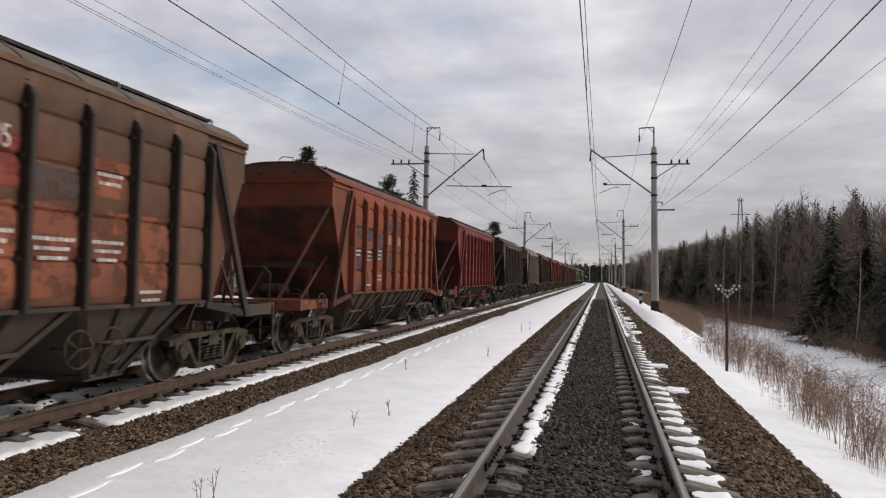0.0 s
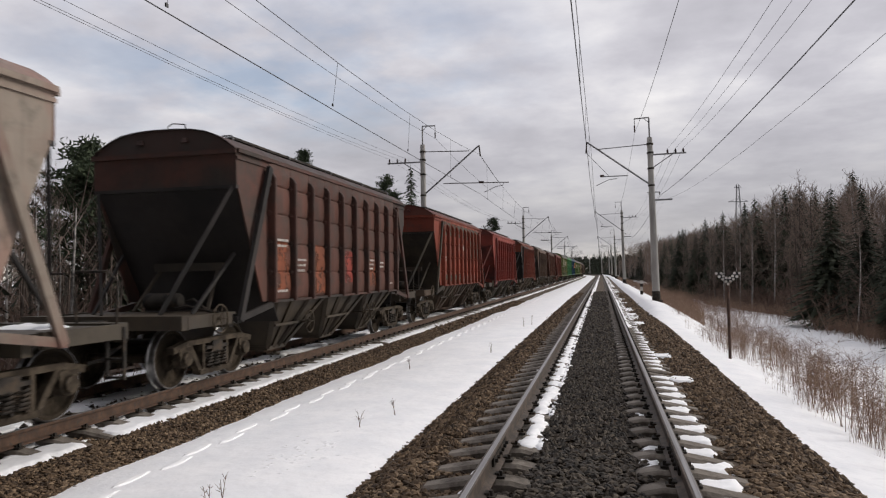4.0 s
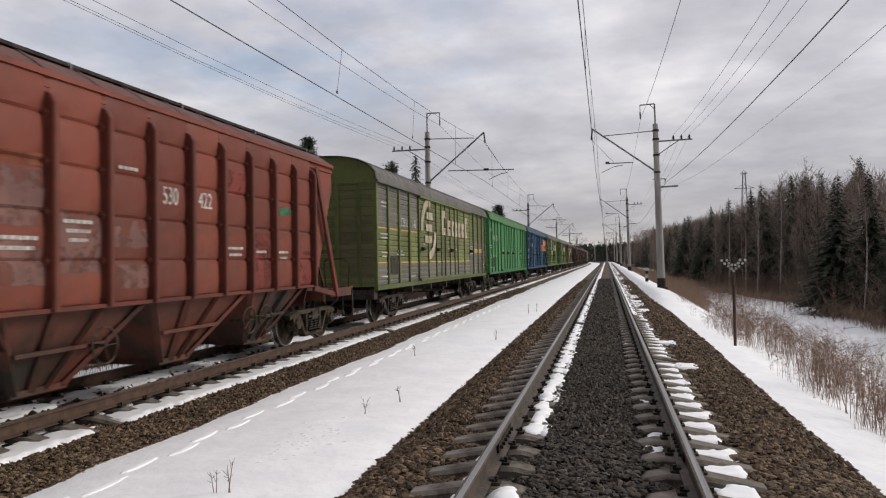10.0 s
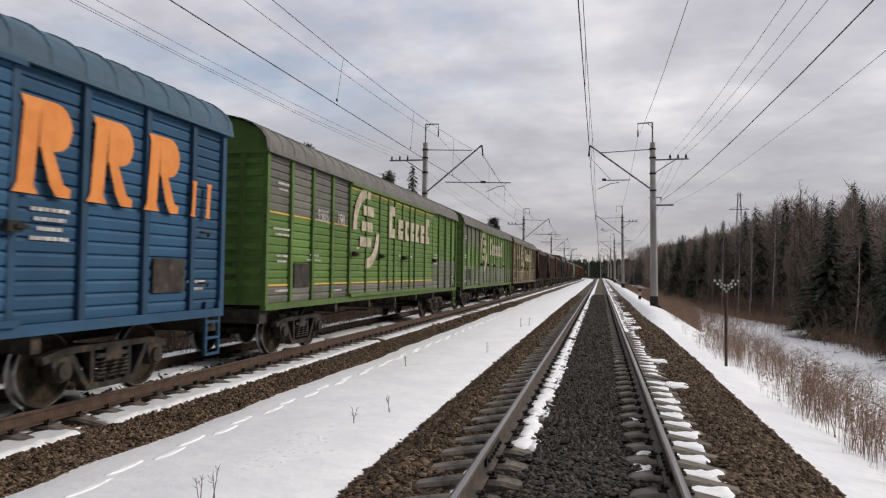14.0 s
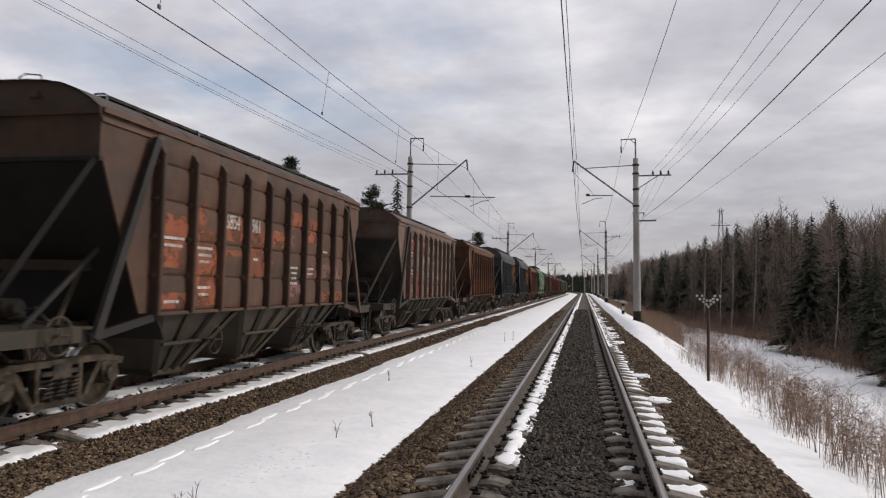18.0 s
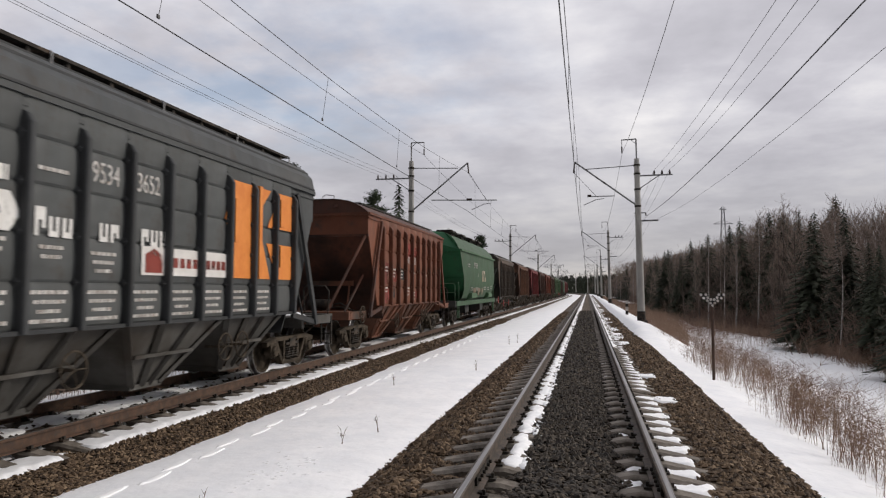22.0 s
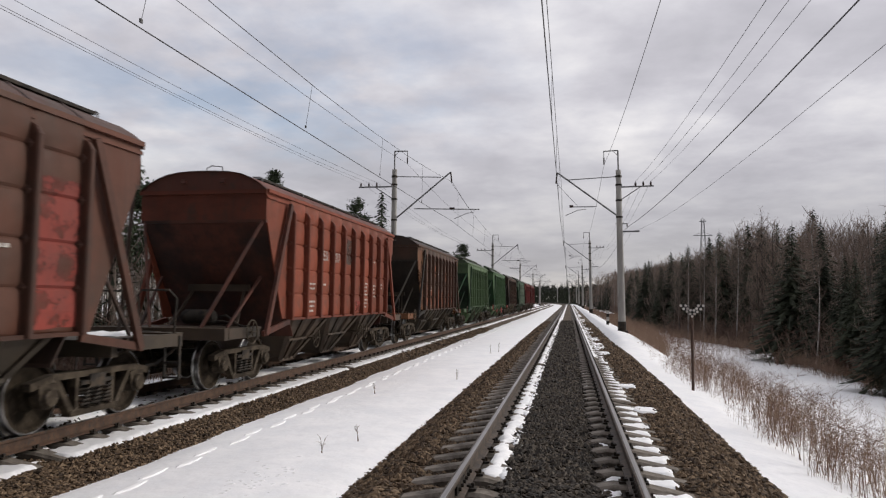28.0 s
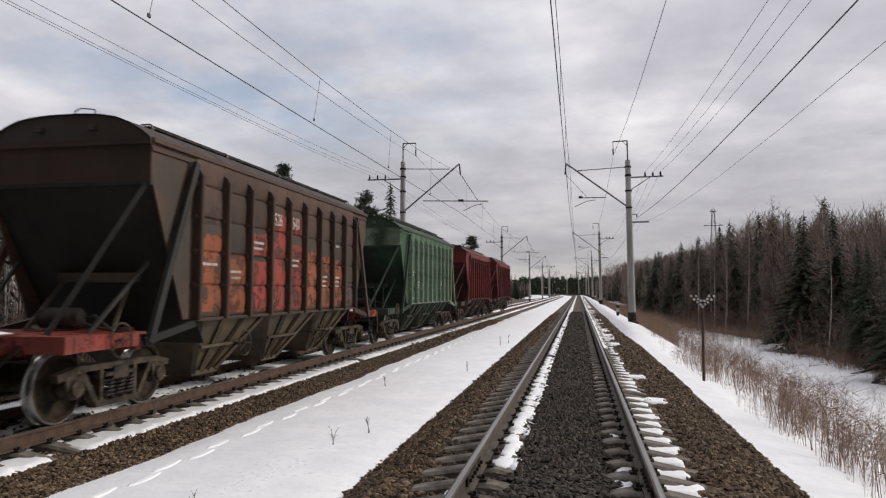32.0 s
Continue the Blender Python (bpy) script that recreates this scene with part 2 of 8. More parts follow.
# ---- geometry helpers ----
class Geo:
    """Gathers faces for one mesh."""

    def __init__(self):
        self.v, self.f = [], []

    def add(self, verts, faces):
        n = len(self.v)
        self.v += [tuple(p) for p in verts]
        self.f += [tuple(i + n for i in q) for q in faces]
        return self

    def box(self, x0, x1, y0, y1, z0, z1):
        p = [(x, y, z) for z in (z0, z1) for y in (y0, y1) for x in (x0, x1)]
        return self.add(p, [(0, 2, 3, 1), (4, 5, 7, 6), (0, 1, 5, 4), (2, 6, 7, 3), (0, 4, 6, 2), (1, 3, 7, 5)])

    def loft(self, rings, caps=True, closed=True):
        n = len(rings[0])
        fs = []
        for k in range(len(rings) - 1):
            for i in range(n if closed else n - 1):
                j = (i + 1) % n
                fs.append((k * n + i, k * n + j, (k + 1) * n + j, (k + 1) * n + i))
        if caps and closed:
            fs += [tuple(reversed(range(n))), tuple(range((len(rings) - 1) * n, len(rings) * n))]
        return self.add([p for r in rings for p in r], fs)

    def tube(self, pts, r, n=8, r2=None):
        pts = [Vector(p) for p in pts]
        rings = []
        for i, p in enumerate(pts):
            d = (pts[min(i + 1, len(pts) - 1)] - pts[max(i - 1, 0)]).normalized()
            a = d.cross(Vector((0, 0, 1)) if abs(d.z) < 0.9 else Vector((1, 0, 0))).normalized()
            b = d.cross(a)
            q = r if r2 is None else r + (r2 - r) * i / (len(pts) - 1)
            rings.append([p + q * (math.cos(2 * math.pi * k / n) * a + math.sin(2 * math.pi * k / n) * b) for k in range(n)])
        return self.loft(rings)

    def beam(self, p, q, w, h):
        """A bar of rectangular section, w across and h high."""
        p, q = Vector(p), Vector(q)
        d = (q - p).normalized()
        a = d.cross(Vector((0, 0, 1)) if abs(d.z) < 0.98 else Vector((0, 1, 0))).normalized() * (w / 2)
        b = d.cross(a).normalized() * (h / 2)
        return self.loft([[o + a + b, o - a + b, o - a - b, o + a - b] for o in (p, q)])

    def wheel(self, x, y, z, profile, n=28):
        """Turned about a line along x: profile of (offset along x, radius)."""
        rings = [[(x + o, y + r * math.cos(2 * math.pi * k / n), z + r * math.sin(2 * math.pi * k / n)) for k in range(n)] for o, r in profile]
        return self.loft(rings)

    def mesh(self, name, smooth=False):
        me = bpy.data.meshes.new(name)
        me.from_pydata(self.v, [], self.f)
        if smooth:
            me.polygons.foreach_set("use_smooth", [True] * len(me.polygons))
            me.set_sharp_from_angle(angle=radians(35))
        me.update()
        return me


def mesh_of(name, verts, faces, smooth=False):
    g = Geo()
    g.v, g.f = verts, faces
    return g.mesh(name, smooth)


def part(name, data, mat, parent=None, label="", at=None):
    """One mesh object, under a thing or a part. data: a Geo or a mesh. The material sits on the object, so that alike pieces share one mesh."""
    me = data.mesh(name) if isinstance(data, Geo) else data
    ob = new(name, me)
    if not me.materials:
        me.materials.append(None)
    ob.material_slots[0].link = "OBJECT"
    ob.material_slots[0].material = mat
    if parent:
        ob.parent = parent
    if at is not None:
        ob.matrix_basis = at
    if label:
        ob["label"] = label
    return ob


# ---- the line of the tracks ----
BEND_AT, BEND_R, SPACING, LEFT_DROP = 250.0, 900.0, 7.44, 0.22


def bend(y):
    return -((y - BEND_AT) ** 2) / (2 * BEND_R) if y > BEND_AT else 0.0


def rise(y):
    return 0.0


def left_x(y):
    return bend(y) - SPACING


def smooth(a, b, t):
    t = min(1.0, max(0.0, (t - a) / (b - a)))
    return t * t * (3 - 2 * t)


PROFILE = [(-400, -1.5), (-30, -1.5), (-16, -1.3), (-11, -0.85), (-9.8, -0.74), (-9.1, -0.70), (-5.6, -0.68), (-5.25, -0.585), (-4.9, -0.53), (-3.5, -0.46), (-2.2, -0.47),
           (-1.9, -0.55), (2.2, -0.55), (2.45, -0.52), (3.15, -0.60), (3.5, -0.74), (7.2, -2.05), (7.7, -2.1), (8.2, -2.35), (11, -3.0), (17, -3.2), (40, -2.2), (400, 0.5)]


def ground_z(x, y):
    u = x - bend(y)
    for (a, za), (b, zb) in zip(PROFILE, PROFILE[1:]):
        if u <= b:
            break
    k = min(1.0, max(0.0, (u - a) / (b - a)))
    z = za + (zb - za) * k + rise(y)
    rough = smooth(2.6, 6, abs(u)) if -5 > u or u > 2.3 else 0.25
    z += rough * 0.06 * noise.noise((x * 0.5, y * 0.35, 0)) + rough * 0.03 * noise.noise((x * 1.7, y * 1.3, 4))
    if y > 26 and 1.9 < u < 8:
        # beyond the sign the shoulder widens and stands level with the track, so that the masts have their footing on it
        z += smooth(26, 37, y) * smooth(1.9, 2.7, u) * (1 - smooth(3.5, 5.6, u)) * 0.42
    if u > 8:
        z += 0.35 * smooth(8, 14, u) * noise.noise((x * 0.12, y * 0.09, 7))
    return z


def steps(stops):
    out = []
    for a, b, d in stops:
        n = max(1, round((b - a) / d))
        out += [a + (b - a) * i / n for i in range(n)]
    return out + [stops[-1][1]]


def make_ground():
    us = steps([(-2600, -200, 300), (-200, -30, 17), (-30, -12, 1.5), (-12, -5.5, 0.5), (-5.5, 4, 0.25), (4, 12, 0.4), (12, 30, 1.5), (30, 200, 17), (200, 2600, 300)])
    ys = steps([(-2500, -100, 240), (-100, 2, 6), (2, 25, 0.35), (25, 70, 1.0), (70, 250, 6), (250, 600, 12), (600, 3000, 240)])
    vs = []
    for y in ys:
        for u in us:
            x = u + max(bend(y), -140)
            vs.append((x, y, ground_z(x, y) if abs(u) < 400 and y < 650 else (0.5 if u > 0 else -1.5)))
    n = len(us)
    fs = [(j * n + i, j * n + i + 1, (j + 1) * n + i + 1, (j + 1) * n + i) for j in range(len(ys) - 1) for i in range(n - 1)]
    tagged(part("ground", mesh_of("ground", vs, fs, True), SNOW), "snow-covered ground with a bank falling to a clearing", "ground", kind="structure")


make_ground()


def ragged(y, seed):
    return 0.09 * noise.noise((y * 1.3, seed, 0)) + 0.05 * noise.noise((y * 4.1, seed, 3))


def make_bed(name, centre, drop, halves, label):
    """A ballast bed: crown, shoulders and foot, sunk into the snow at its ragged edges."""
    ys = steps([(-600, -20, 20), (-20, 3, 1), (3, 30, 0.2), (30, 80, 0.6), (80, 250, 5), (250, 620, 8)])
    a, b = halves
    vs, sec = [], None
    for y in ys:
        c, z0 = centre(y), rise(y) - drop
        sec = [(-a - 0.55 + ragged(y, 1), -0.80), (-a + ragged(y, 1) * 0.7, -0.47), (-1.62, -0.285), (-1.0, -0.31), (-0.62, -0.30), (-0.28, -0.235), (0.28, -0.235), (0.62, -0.30), (1.0, -0.31), (1.62, -0.285), (b + ragged(y, 9) * 0.7, -0.47), (b + 0.55 + ragged(y, 9), -0.80)]
        vs += [(c + s, y, z0 + h + 0.015 * noise.noise((s * 5, y * 5, 1))) for s, h in sec]
    n = len(sec)
    fs = [(j * n + i, j * n + i + 1, (j + 1) * n + i + 1, (j + 1) * n + i) for j in range(len(ys) - 1) for i in range(n - 1)]
    return tagged(part(name, mesh_of(name, vs, fs, True), BALLAST), label, "track bed", kind="structure")


def right_x(y):
    return bend(y)


bed_right = make_bed("track_bed_1", right_x, 0.0, (2.06, 2.30), "brown crushed-stone ballast bed with oily middle")
bed_left = make_bed("track_bed_2", left_x, LEFT_DROP, (2.4, 2.83), "brown crushed-stone ballast bed beside snow")

# rails: section of a 75 mm head, web and 150 mm foot, 180 mm high
RAIL_SEC = [(-0.075, -0.18), (0.075, -0.18), (0.075, -0.168), (0.012, -0.150), (0.010, -0.045), (0.036, -0.036), (0.0365, -0.008), (0.030, -0.001),
            (-0.030, -0.001), (-0.0365, -0.008), (-0.036, -0.036), (-0.010, -0.045), (-0.012, -0.150), (-0.075, -0.168)]
RAIL_YS = steps([(-600, 250, 12.5), (250, 620, 8)])


def make_track(name, centre, drop, label):
    track = tagged(new(name), label, "railway track", kind="structure")
    for side in (-0.7965, 0.7965):
        g = Geo().loft([[(centre(y) + side + sx, y, rise(y) - drop + sz) for sx, sz in RAIL_SEC] for y in RAIL_YS])
        rail = part("rail", g, RAIL_SIDE if drop else RAIL_DARK, track, "rusty steel rail with a polished head")
        top = Geo().loft([[(centre(y) + side + sx, y, rise(y) - drop + sz) for sx, sz in ((-0.018, -0.002), (0.027, -0.002), (0.024, 0.0015), (-0.015, 0.0015))] for y in RAIL_YS])
        part("railhead", top, RAIL_HEAD, rail)
    return track


track_right = make_track("track_1", right_x, 0.0, "straight railway track on concrete sleepers with snow between")
track_left = make_track("track_2", left_x, LEFT_DROP, "railway track on concrete sleepers under the train")


# ---- overhead line ----
FEEDERS = {1: (0.95, 1.38, 1.80), -1: (1.12, 1.62, 2.13)}  # insulators on the cross-arms, from the mast


def make_mast(name, x, y, side, top=10.1, lean=0.0, label="tall round concrete catenary mast with steel cantilever"):
    """side: +1 when the mast stands to the right of its track, so that the arm reaches to the left."""
    base = ground_z(x, y) - 0.1
    mast = tagged(new(name), label, "catenary mast", group="catenary masts")
    mast.matrix_basis = pose(x, y, base, 0, lean, 0)
    k = -side
    h = top - base
    part("pole", Geo().loft([[(r * math.cos(a), r * math.sin(a), z) for a in [i * math.pi / 8 for i in range(16)]] for r, z in ((0.215, 0.0), (0.20, 2.5), (0.145, h - 1.15))]).mesh("pole", True), MAST_CONCRETE, mast)
    part("footing", Geo().box(-0.32, 0.32, -0.32, 0.32, -0.3, 0.14).loft([[(0.235 * math.cos(i * math.pi / 6), 0.235 * math.sin(i * math.pi / 6), z) for i in range(12)] for z in (0.12, 0.65)]), STEEL, mast, "dark tarred mast foot")
    top_z = h - 1.15
    lift = h - (10.25 if side > 0 else 10.6)  # from heights over the rail to heights over the foot
    # the extension tube with its bracket
    g = Geo().tube([(0, 0, top_z - 0.35), (0, 0, h)], 0.045).beam((0, 0, h), (k * 0.82, 0, h - 0.02), 0.06, 0.06)
    g.beam((k * 0.8, 0, h), (k * 0.8, 0, h - 0.45), 0.035, 0.045).beam((0, 0, h - 0.3), (k * 0.3, 0, h), 0.03, 0.03)
    part("bracket", g, GALV, mast, "grey steel tube bracket")
    part("insulator_string", Geo().tube([(k * 0.8, 0, h - 0.42), (k * 0.8, 0, h - 0.80)], 0.04), INSULATOR, mast, "brown porcelain insulators")
    tie, foot, cz = (8.72, 6.35, 8.10) if side > 0 else (9.02, 6.34, 8.40)
    for z in (tie, cz + 0.12, cz - 0.78, foot):
        part("collar", Geo().loft([[(0.19 * math.cos(i * math.pi / 6), 0.19 * math.sin(i * math.pi / 6), q) for i in range(12)] for q in (lift + z - 0.05, lift + z + 0.05)]), STEEL, mast)
    # cantilever: tie and sloping arm
    tip = (k * 3.50, 0, lift + (9.08 if side > 0 else 9.22))
    part("tie_rod", Geo().tube([(0, 0, lift + tie), (k * 2.9, 0, lift + tie - 0.10)], 0.028), GALV, mast)
    part("arm", Geo().tube([(0, 0, lift + foot), tip], 0.048), GALV, mast, "sloping grey cantilever tube")
    # registration arm: short on this side, on the far one a long arm that reaches past the wire and holds it back
    rz = lift + 7.0
    if side > 0:
        part("registration_arm", Geo().tube([(k * 1.27, 0, rz), (k * 2.82, 0, rz + 0.02)], 0.03), GALV, mast)
        part("steady_arm", Geo().tube([(k * 1.87, 0, rz - 0.13), (k * 2.35, 0, rz - 0.18), (k * 3.05, 0, rz - 0.48)], 0.02), GALV, mast)
        part("insulator", Geo().tube([(k * 2.6, 0, rz + 0.06), (k * 2.82, 0, rz + 0.06)], 0.075), INSULATOR, mast)
    else:
        part("registration_arm", Geo().tube([(k * 1.27, 0, rz + 0.02), (k * 5.26, 0, rz - 0.08)], 0.032), GALV, mast)
        part("steady_arm", Geo().tube([(k * 4.95, 0, rz - 0.10), (k * 4.9, 0, rz - 0.26), (k * 4.5, 0, rz - 0.30), (k * 3.75, 0, rz - 0.62)], 0.02), GALV, mast)
        part("insulator", Geo().tube([(k * 3.45, 0, rz + 0.0), (k * 3.75, 0, rz - 0.01)], 0.075), INSULATOR, mast)
    part("insulator_string", Geo().tube([tip, (k * 3.57, 0, tip[2] - 0.65)], 0.045), INSULATOR, mast, "brown porcelain insulators")
    part("stay", Geo().tube([(k * 3.58, 0, tip[2] - 0.6), (k * (2.3 if side > 0 else 4.6), 0, rz)], 0.012, 5), WIRE, mast)
    # cross-arm for the feeder lines on the field side
    out = 1.95 if side > 0 else 2.25
    part("crossarm", Geo().beam((k * 0.15, 0, lift + cz), (-k * out, 0, lift + cz), 0.06, 0.08), GALV, mast)
    part("brace", Geo().beam((-k * 1.25, 0, lift + cz), (-k * 0.1, 0, lift + cz - 0.75), 0.05, 0.05), GALV, mast)
    for q in FEEDERS[side]:
        part("insulator", Geo().tube([(-k * q, 0, lift + cz + 0.04), (-k * q, 0, lift + cz + 0.21)], 0.055, 8).tube([(-k * q, 0, lift + cz + 0.2), (-k * q, 0, lift + cz + 0.28)], 0.03, 8), INSULATOR, mast)
    if side > 0:
        part("lower_arm", Geo().beam((k * 0.15, 0, lift + 5.51), (-k * 1.1, 0, lift + 5.51), 0.08, 0.09), GALV, mast)
        part("cable_bracket", Geo().beam((k * 0.25, 0, lift + 5.96), (-k * 0.44, 0, lift + 5.96), 0.05, 0.05), GALV, mast)
        part("line_clamp", Geo().tube([(-k * 0.42, 0, lift + 5.96), (-k * 0.42, 0, lift + 5.80)], 0.03), INSULATOR, mast)
    return mast


MAST_YS = [-71, -15, 41, 97, 153, 209, 265, 321, 377, 433]
for i, y in enumerate(MAST_YS):
    make_mast("catenary_mast", 3.17 + bend(y), y, 1, 10.25 + rise(y) + (0.6 if y == 97 else 0), -0.8)
    make_mast("catenary_mast", left_x(y) - 2.87, y, -1, 10.6 + rise(y))


def span(name, pts, sag, r, label, droppers=None, segs=10, parent=None):
    """A wire through the points of its supports, sagging between them; cables are thin, so a little extra girth keeps them visible."""
    line = []
    for a, b in zip(pts, pts[1:]):
        a, b = Vector(a), Vector(b)
        for i in range(segs):
            t = i / segs
            p = a.lerp(b, t)
            line.append((p.x, p.y, p.z - 4 * sag * t * (1 - t)))
    line.append(tuple(pts[-1]))
    g = Geo().tube(line, r, 5)
    return part(name, g, WIRE, parent, label) if parent else tagged(part(name, g, WIRE), label, "wire")


def overhead(centre, drop, k):
    """Contact wire, messenger, droppers and the feeders of one track; k: -1 mast on the right."""
    zig, mid = (0.25, 0.0) if k > 0 else (-0.07, -0.22)
    con = tagged(new("overhead_line"), "overhead contact line with messenger wire and droppers", "overhead line")
    con_pts = [(centre(y) + mid + (zig if i % 2 == 0 else -zig), y, 6.42 - drop + rise(y)) for i, y in enumerate(MAST_YS)]
    mes_x, mes_z, mes_sag = (mid, 8.40, 0.90) if k < 0 else (0.21, 8.82, 1.25)
    mes_pts = [(centre(y) + mes_x, y, mes_z - drop + rise(y)) for y in MAST_YS]
    span("contact_wire", con_pts, 0.12, 0.012, "dark copper contact wire", parent=con)
    span("messenger_wire", mes_pts, mes_sag, 0.009, "sagging messenger wire", parent=con)
    for j, (a, b) in enumerate(zip(MAST_YS, MAST_YS[1:])):
        if b < 0 or a > 220:
            continue
        for t in (0.055, 0.19, 0.323, 0.457, 0.591, 0.725, 0.858):
            y = a + (b - a) * t
            p, q = Vector(mes_pts[j]).lerp(Vector(mes_pts[j + 1]), t), Vector(con_pts[j]).lerp(Vector(con_pts[j + 1]), t)
            p.z -= 4 * mes_sag * t * (1 - t)
            part("dropper", Geo().tube([p, q], 0.006, 4), WIRE, con)
            part("clamp", Geo().box(q.x - 0.014, q.x + 0.014, q.y - 0.035, q.y + 0.035, q.z - 0.02, q.z + 0.05), WIRE, con)
    mx, side = (3.04, 1) if k < 0 else (-3.25, -1)
    for q, sag in zip(FEEDERS[side], (1.0, 1.0, 1.0) if side > 0 else (0.84, 0.84, 0.65)):
        span("feeder_wire", [(centre(y) + mx + side * q, y, (8.40 if side > 0 else 8.68) + rise(y)) for y in MAST_YS], sag, 0.0065, "thin bare feeder wire on insulators")
    span("feeder_wire", [(centre(y) + mx - side * 0.8, y, (9.45 if side > 0 else 9.80) + rise(y)) for y in MAST_YS], 1.2 if side > 0 else 0.8, 0.009, "bare wire hung from the mast brackets")
    if side > 0:
        span("signal_cable", [(centre(y) + mx + 0.50, y, 5.78 + rise(y)) for y in MAST_YS], 0.72, 0.011, "thick dark cable along the masts")
        span("thin_cable", [(centre(y) + mx + 0.7, y, 5.50 + rise(y)) for y in MAST_YS], 1.05, 0.004, "thin grey cable along the masts")


overhead(right_x, 0.0, -1)
overhead(lambda y: left_x(y) + 0.38, 0.12, 1)


# ---- wagons ----
# local frame: y along the wagon, front to -y; +x faces the other track; z = 0 on the rail heads
SPEED = 15.8
WHEEL_R = 0.4785


def bogie_meshes():
    d = {}
    g = Geo().box(-0.9, 0.9, -0.22, 0.22, 0.42, 0.62)
    g.box(-1.12, 1.12, -0.16, 0.16, 0.52, 0.70)
    d["bolster"] = g.mesh("bolster")
    # cast side frame: top chord, two sloping legs, bottom chord, jaws over the axle boxes
    g = Geo()
    for x in (1.02,):
        g.beam((x, -1.22, 0.63), (x, -0.80, 0.715), 0.13, 0.10).beam((x, 0.80, 0.715), (x, 1.22, 0.63), 0.13, 0.10).beam((x, -0.84, 0.715), (x, 0.84, 0.715), 0.14, 0.085)
        g.beam((x, -0.78, 0.70), (x, -0.46, 0.22), 0.12, 0.085).beam((x, 0.78, 0.70), (x, 0.46, 0.22), 0.12, 0.085).beam((x, -0.50, 0.205), (x, 0.50, 0.205), 0.15, 0.085)
        g.beam((x, -0.37, 0.22), (x, -0.37, 0.70), 0.12, 0.07).beam((x, 0.37, 0.22), (x, 0.37, 0.70), 0.12, 0.07)
    d["side_frame"] = g.mesh("side_frame")
    g = Geo()
    for y in (-0.22, 0.0, 0.22):
        pts = [(1.06 + 0.085 * math.cos(i * 1.3), y + 0.085 * math.sin(i * 1.3), 0.26 + 0.0104 * i) for i in range(28)]
        g.tube(pts, 0.019, 4)
    g.box(0.93, 1.11, -0.33, 0.33, 0.565, 0.62)
    d["spring_nest"] = g.mesh("spring_nest")
    g = Geo().wheel(1.0, 0, WHEEL_R, [(-0.06, 0.13), (-0.05, 0.15), (0.10, 0.15), (0.105, 0.12), (0.16, 0.11), (0.165, 0.02)], 14)
    g.box(0.94, 1.10, -0.16, 0.16, WHEEL_R + 0.06, WHEEL_R + 0.17)
    d["axle_box"] = g.mesh("axle_box", True)
    # wheelset about its axle line (origin on it)
    g = Geo()
    for s in (-1, 1):
        prof = [(0.720 * s, 0.0), (0.720 * s, 0.14), (0.735 * s, 0.15), (0.755 * s, 0.36), (0.722 * s, 0.40), (0.722 * s, 0.475), (0.722 * s, 0.505), (0.745 * s, 0.508), (0.757 * s, 0.482), (0.845 * s, 0.472), (0.849 * s, 0.455), (0.850 * s, 0.41), (0.80 * s, 0.385),
                (0.785 * s, 0.20), (0.86 * s, 0.16), (0.86 * s, 0.0)]
        g.wheel(0, 0, 0, prof, 24)
    g.wheel(0, 0, 0, [(-1.0, 0.0), (-1.0, 0.075), (1.0, 0.075), (1.0, 0.0)], 12)
    d["wheelset"] = g.mesh("wheelset", True)
    me = d["wheelset"]
    me.materials.append(None)
    me.materials.append(TREAD)
    for p in me.polygons:
        p.material_index = int(min(math.hypot(me.vertices[i].co.y, me.vertices[i].co.z) for i in p.vertices) > 0.452)
    d["brake_beam"] = Geo().beam((-0.85, 0, 0), (0.85, 0, 0), 0.07, 0.10).box(0.68, 0.84, -0.05, 0.05, -0.16, 0.16).box(-0.84, -0.68, -0.05, 0.05, -0.16, 0.16).mesh("brake_beam")
    return d


BOGIE = bogie_meshes()
MIRROR = Matrix.Diagonal((-1, 1, 1, 1))
WHEELSETS = []  # (wheelset, wagon front at t = 0, its place along the wagon from the front)


def flipped(me):
    f = me.copy()
    f.transform(MIRROR)
    f.flip_normals()
    return f


for key in ("side_frame", "spring_nest", "axle_box"):
    BOGIE[key + "_far"] = flipped(BOGIE[key])


def add_bogie(wagon, y, front, length, frame_mat):
    bogie = part("bogie", BOGIE["bolster"], STEEL, wagon, "three-piece freight bogie", pose(0, y, 0))
    for far in ("", "_far"):
        part("side_frame", BOGIE["side_frame" + far], frame_mat, bogie)
        part("spring_nest", BOGIE["spring_nest" + far], STEEL, bogie)
        for dy in (-0.925, 0.925):
            part("axle_box", BOGIE["axle_box" + far], frame_mat, bogie, at=pose(0, dy, 0))
    for dy in (-0.925, 0.925):
        ws = part("wheelset", BOGIE["wheelset"], DISC, bogie, "steel wheelset with bright treads", pose(0, dy, WHEEL_R))
        WHEELSETS.append((ws, dy, front + length / 2 + y + dy))
        part("brake_beam", BOGIE["brake_beam"], STEEL, bogie, at=pose(0, dy * 0.40, 0.42))
    return bogie


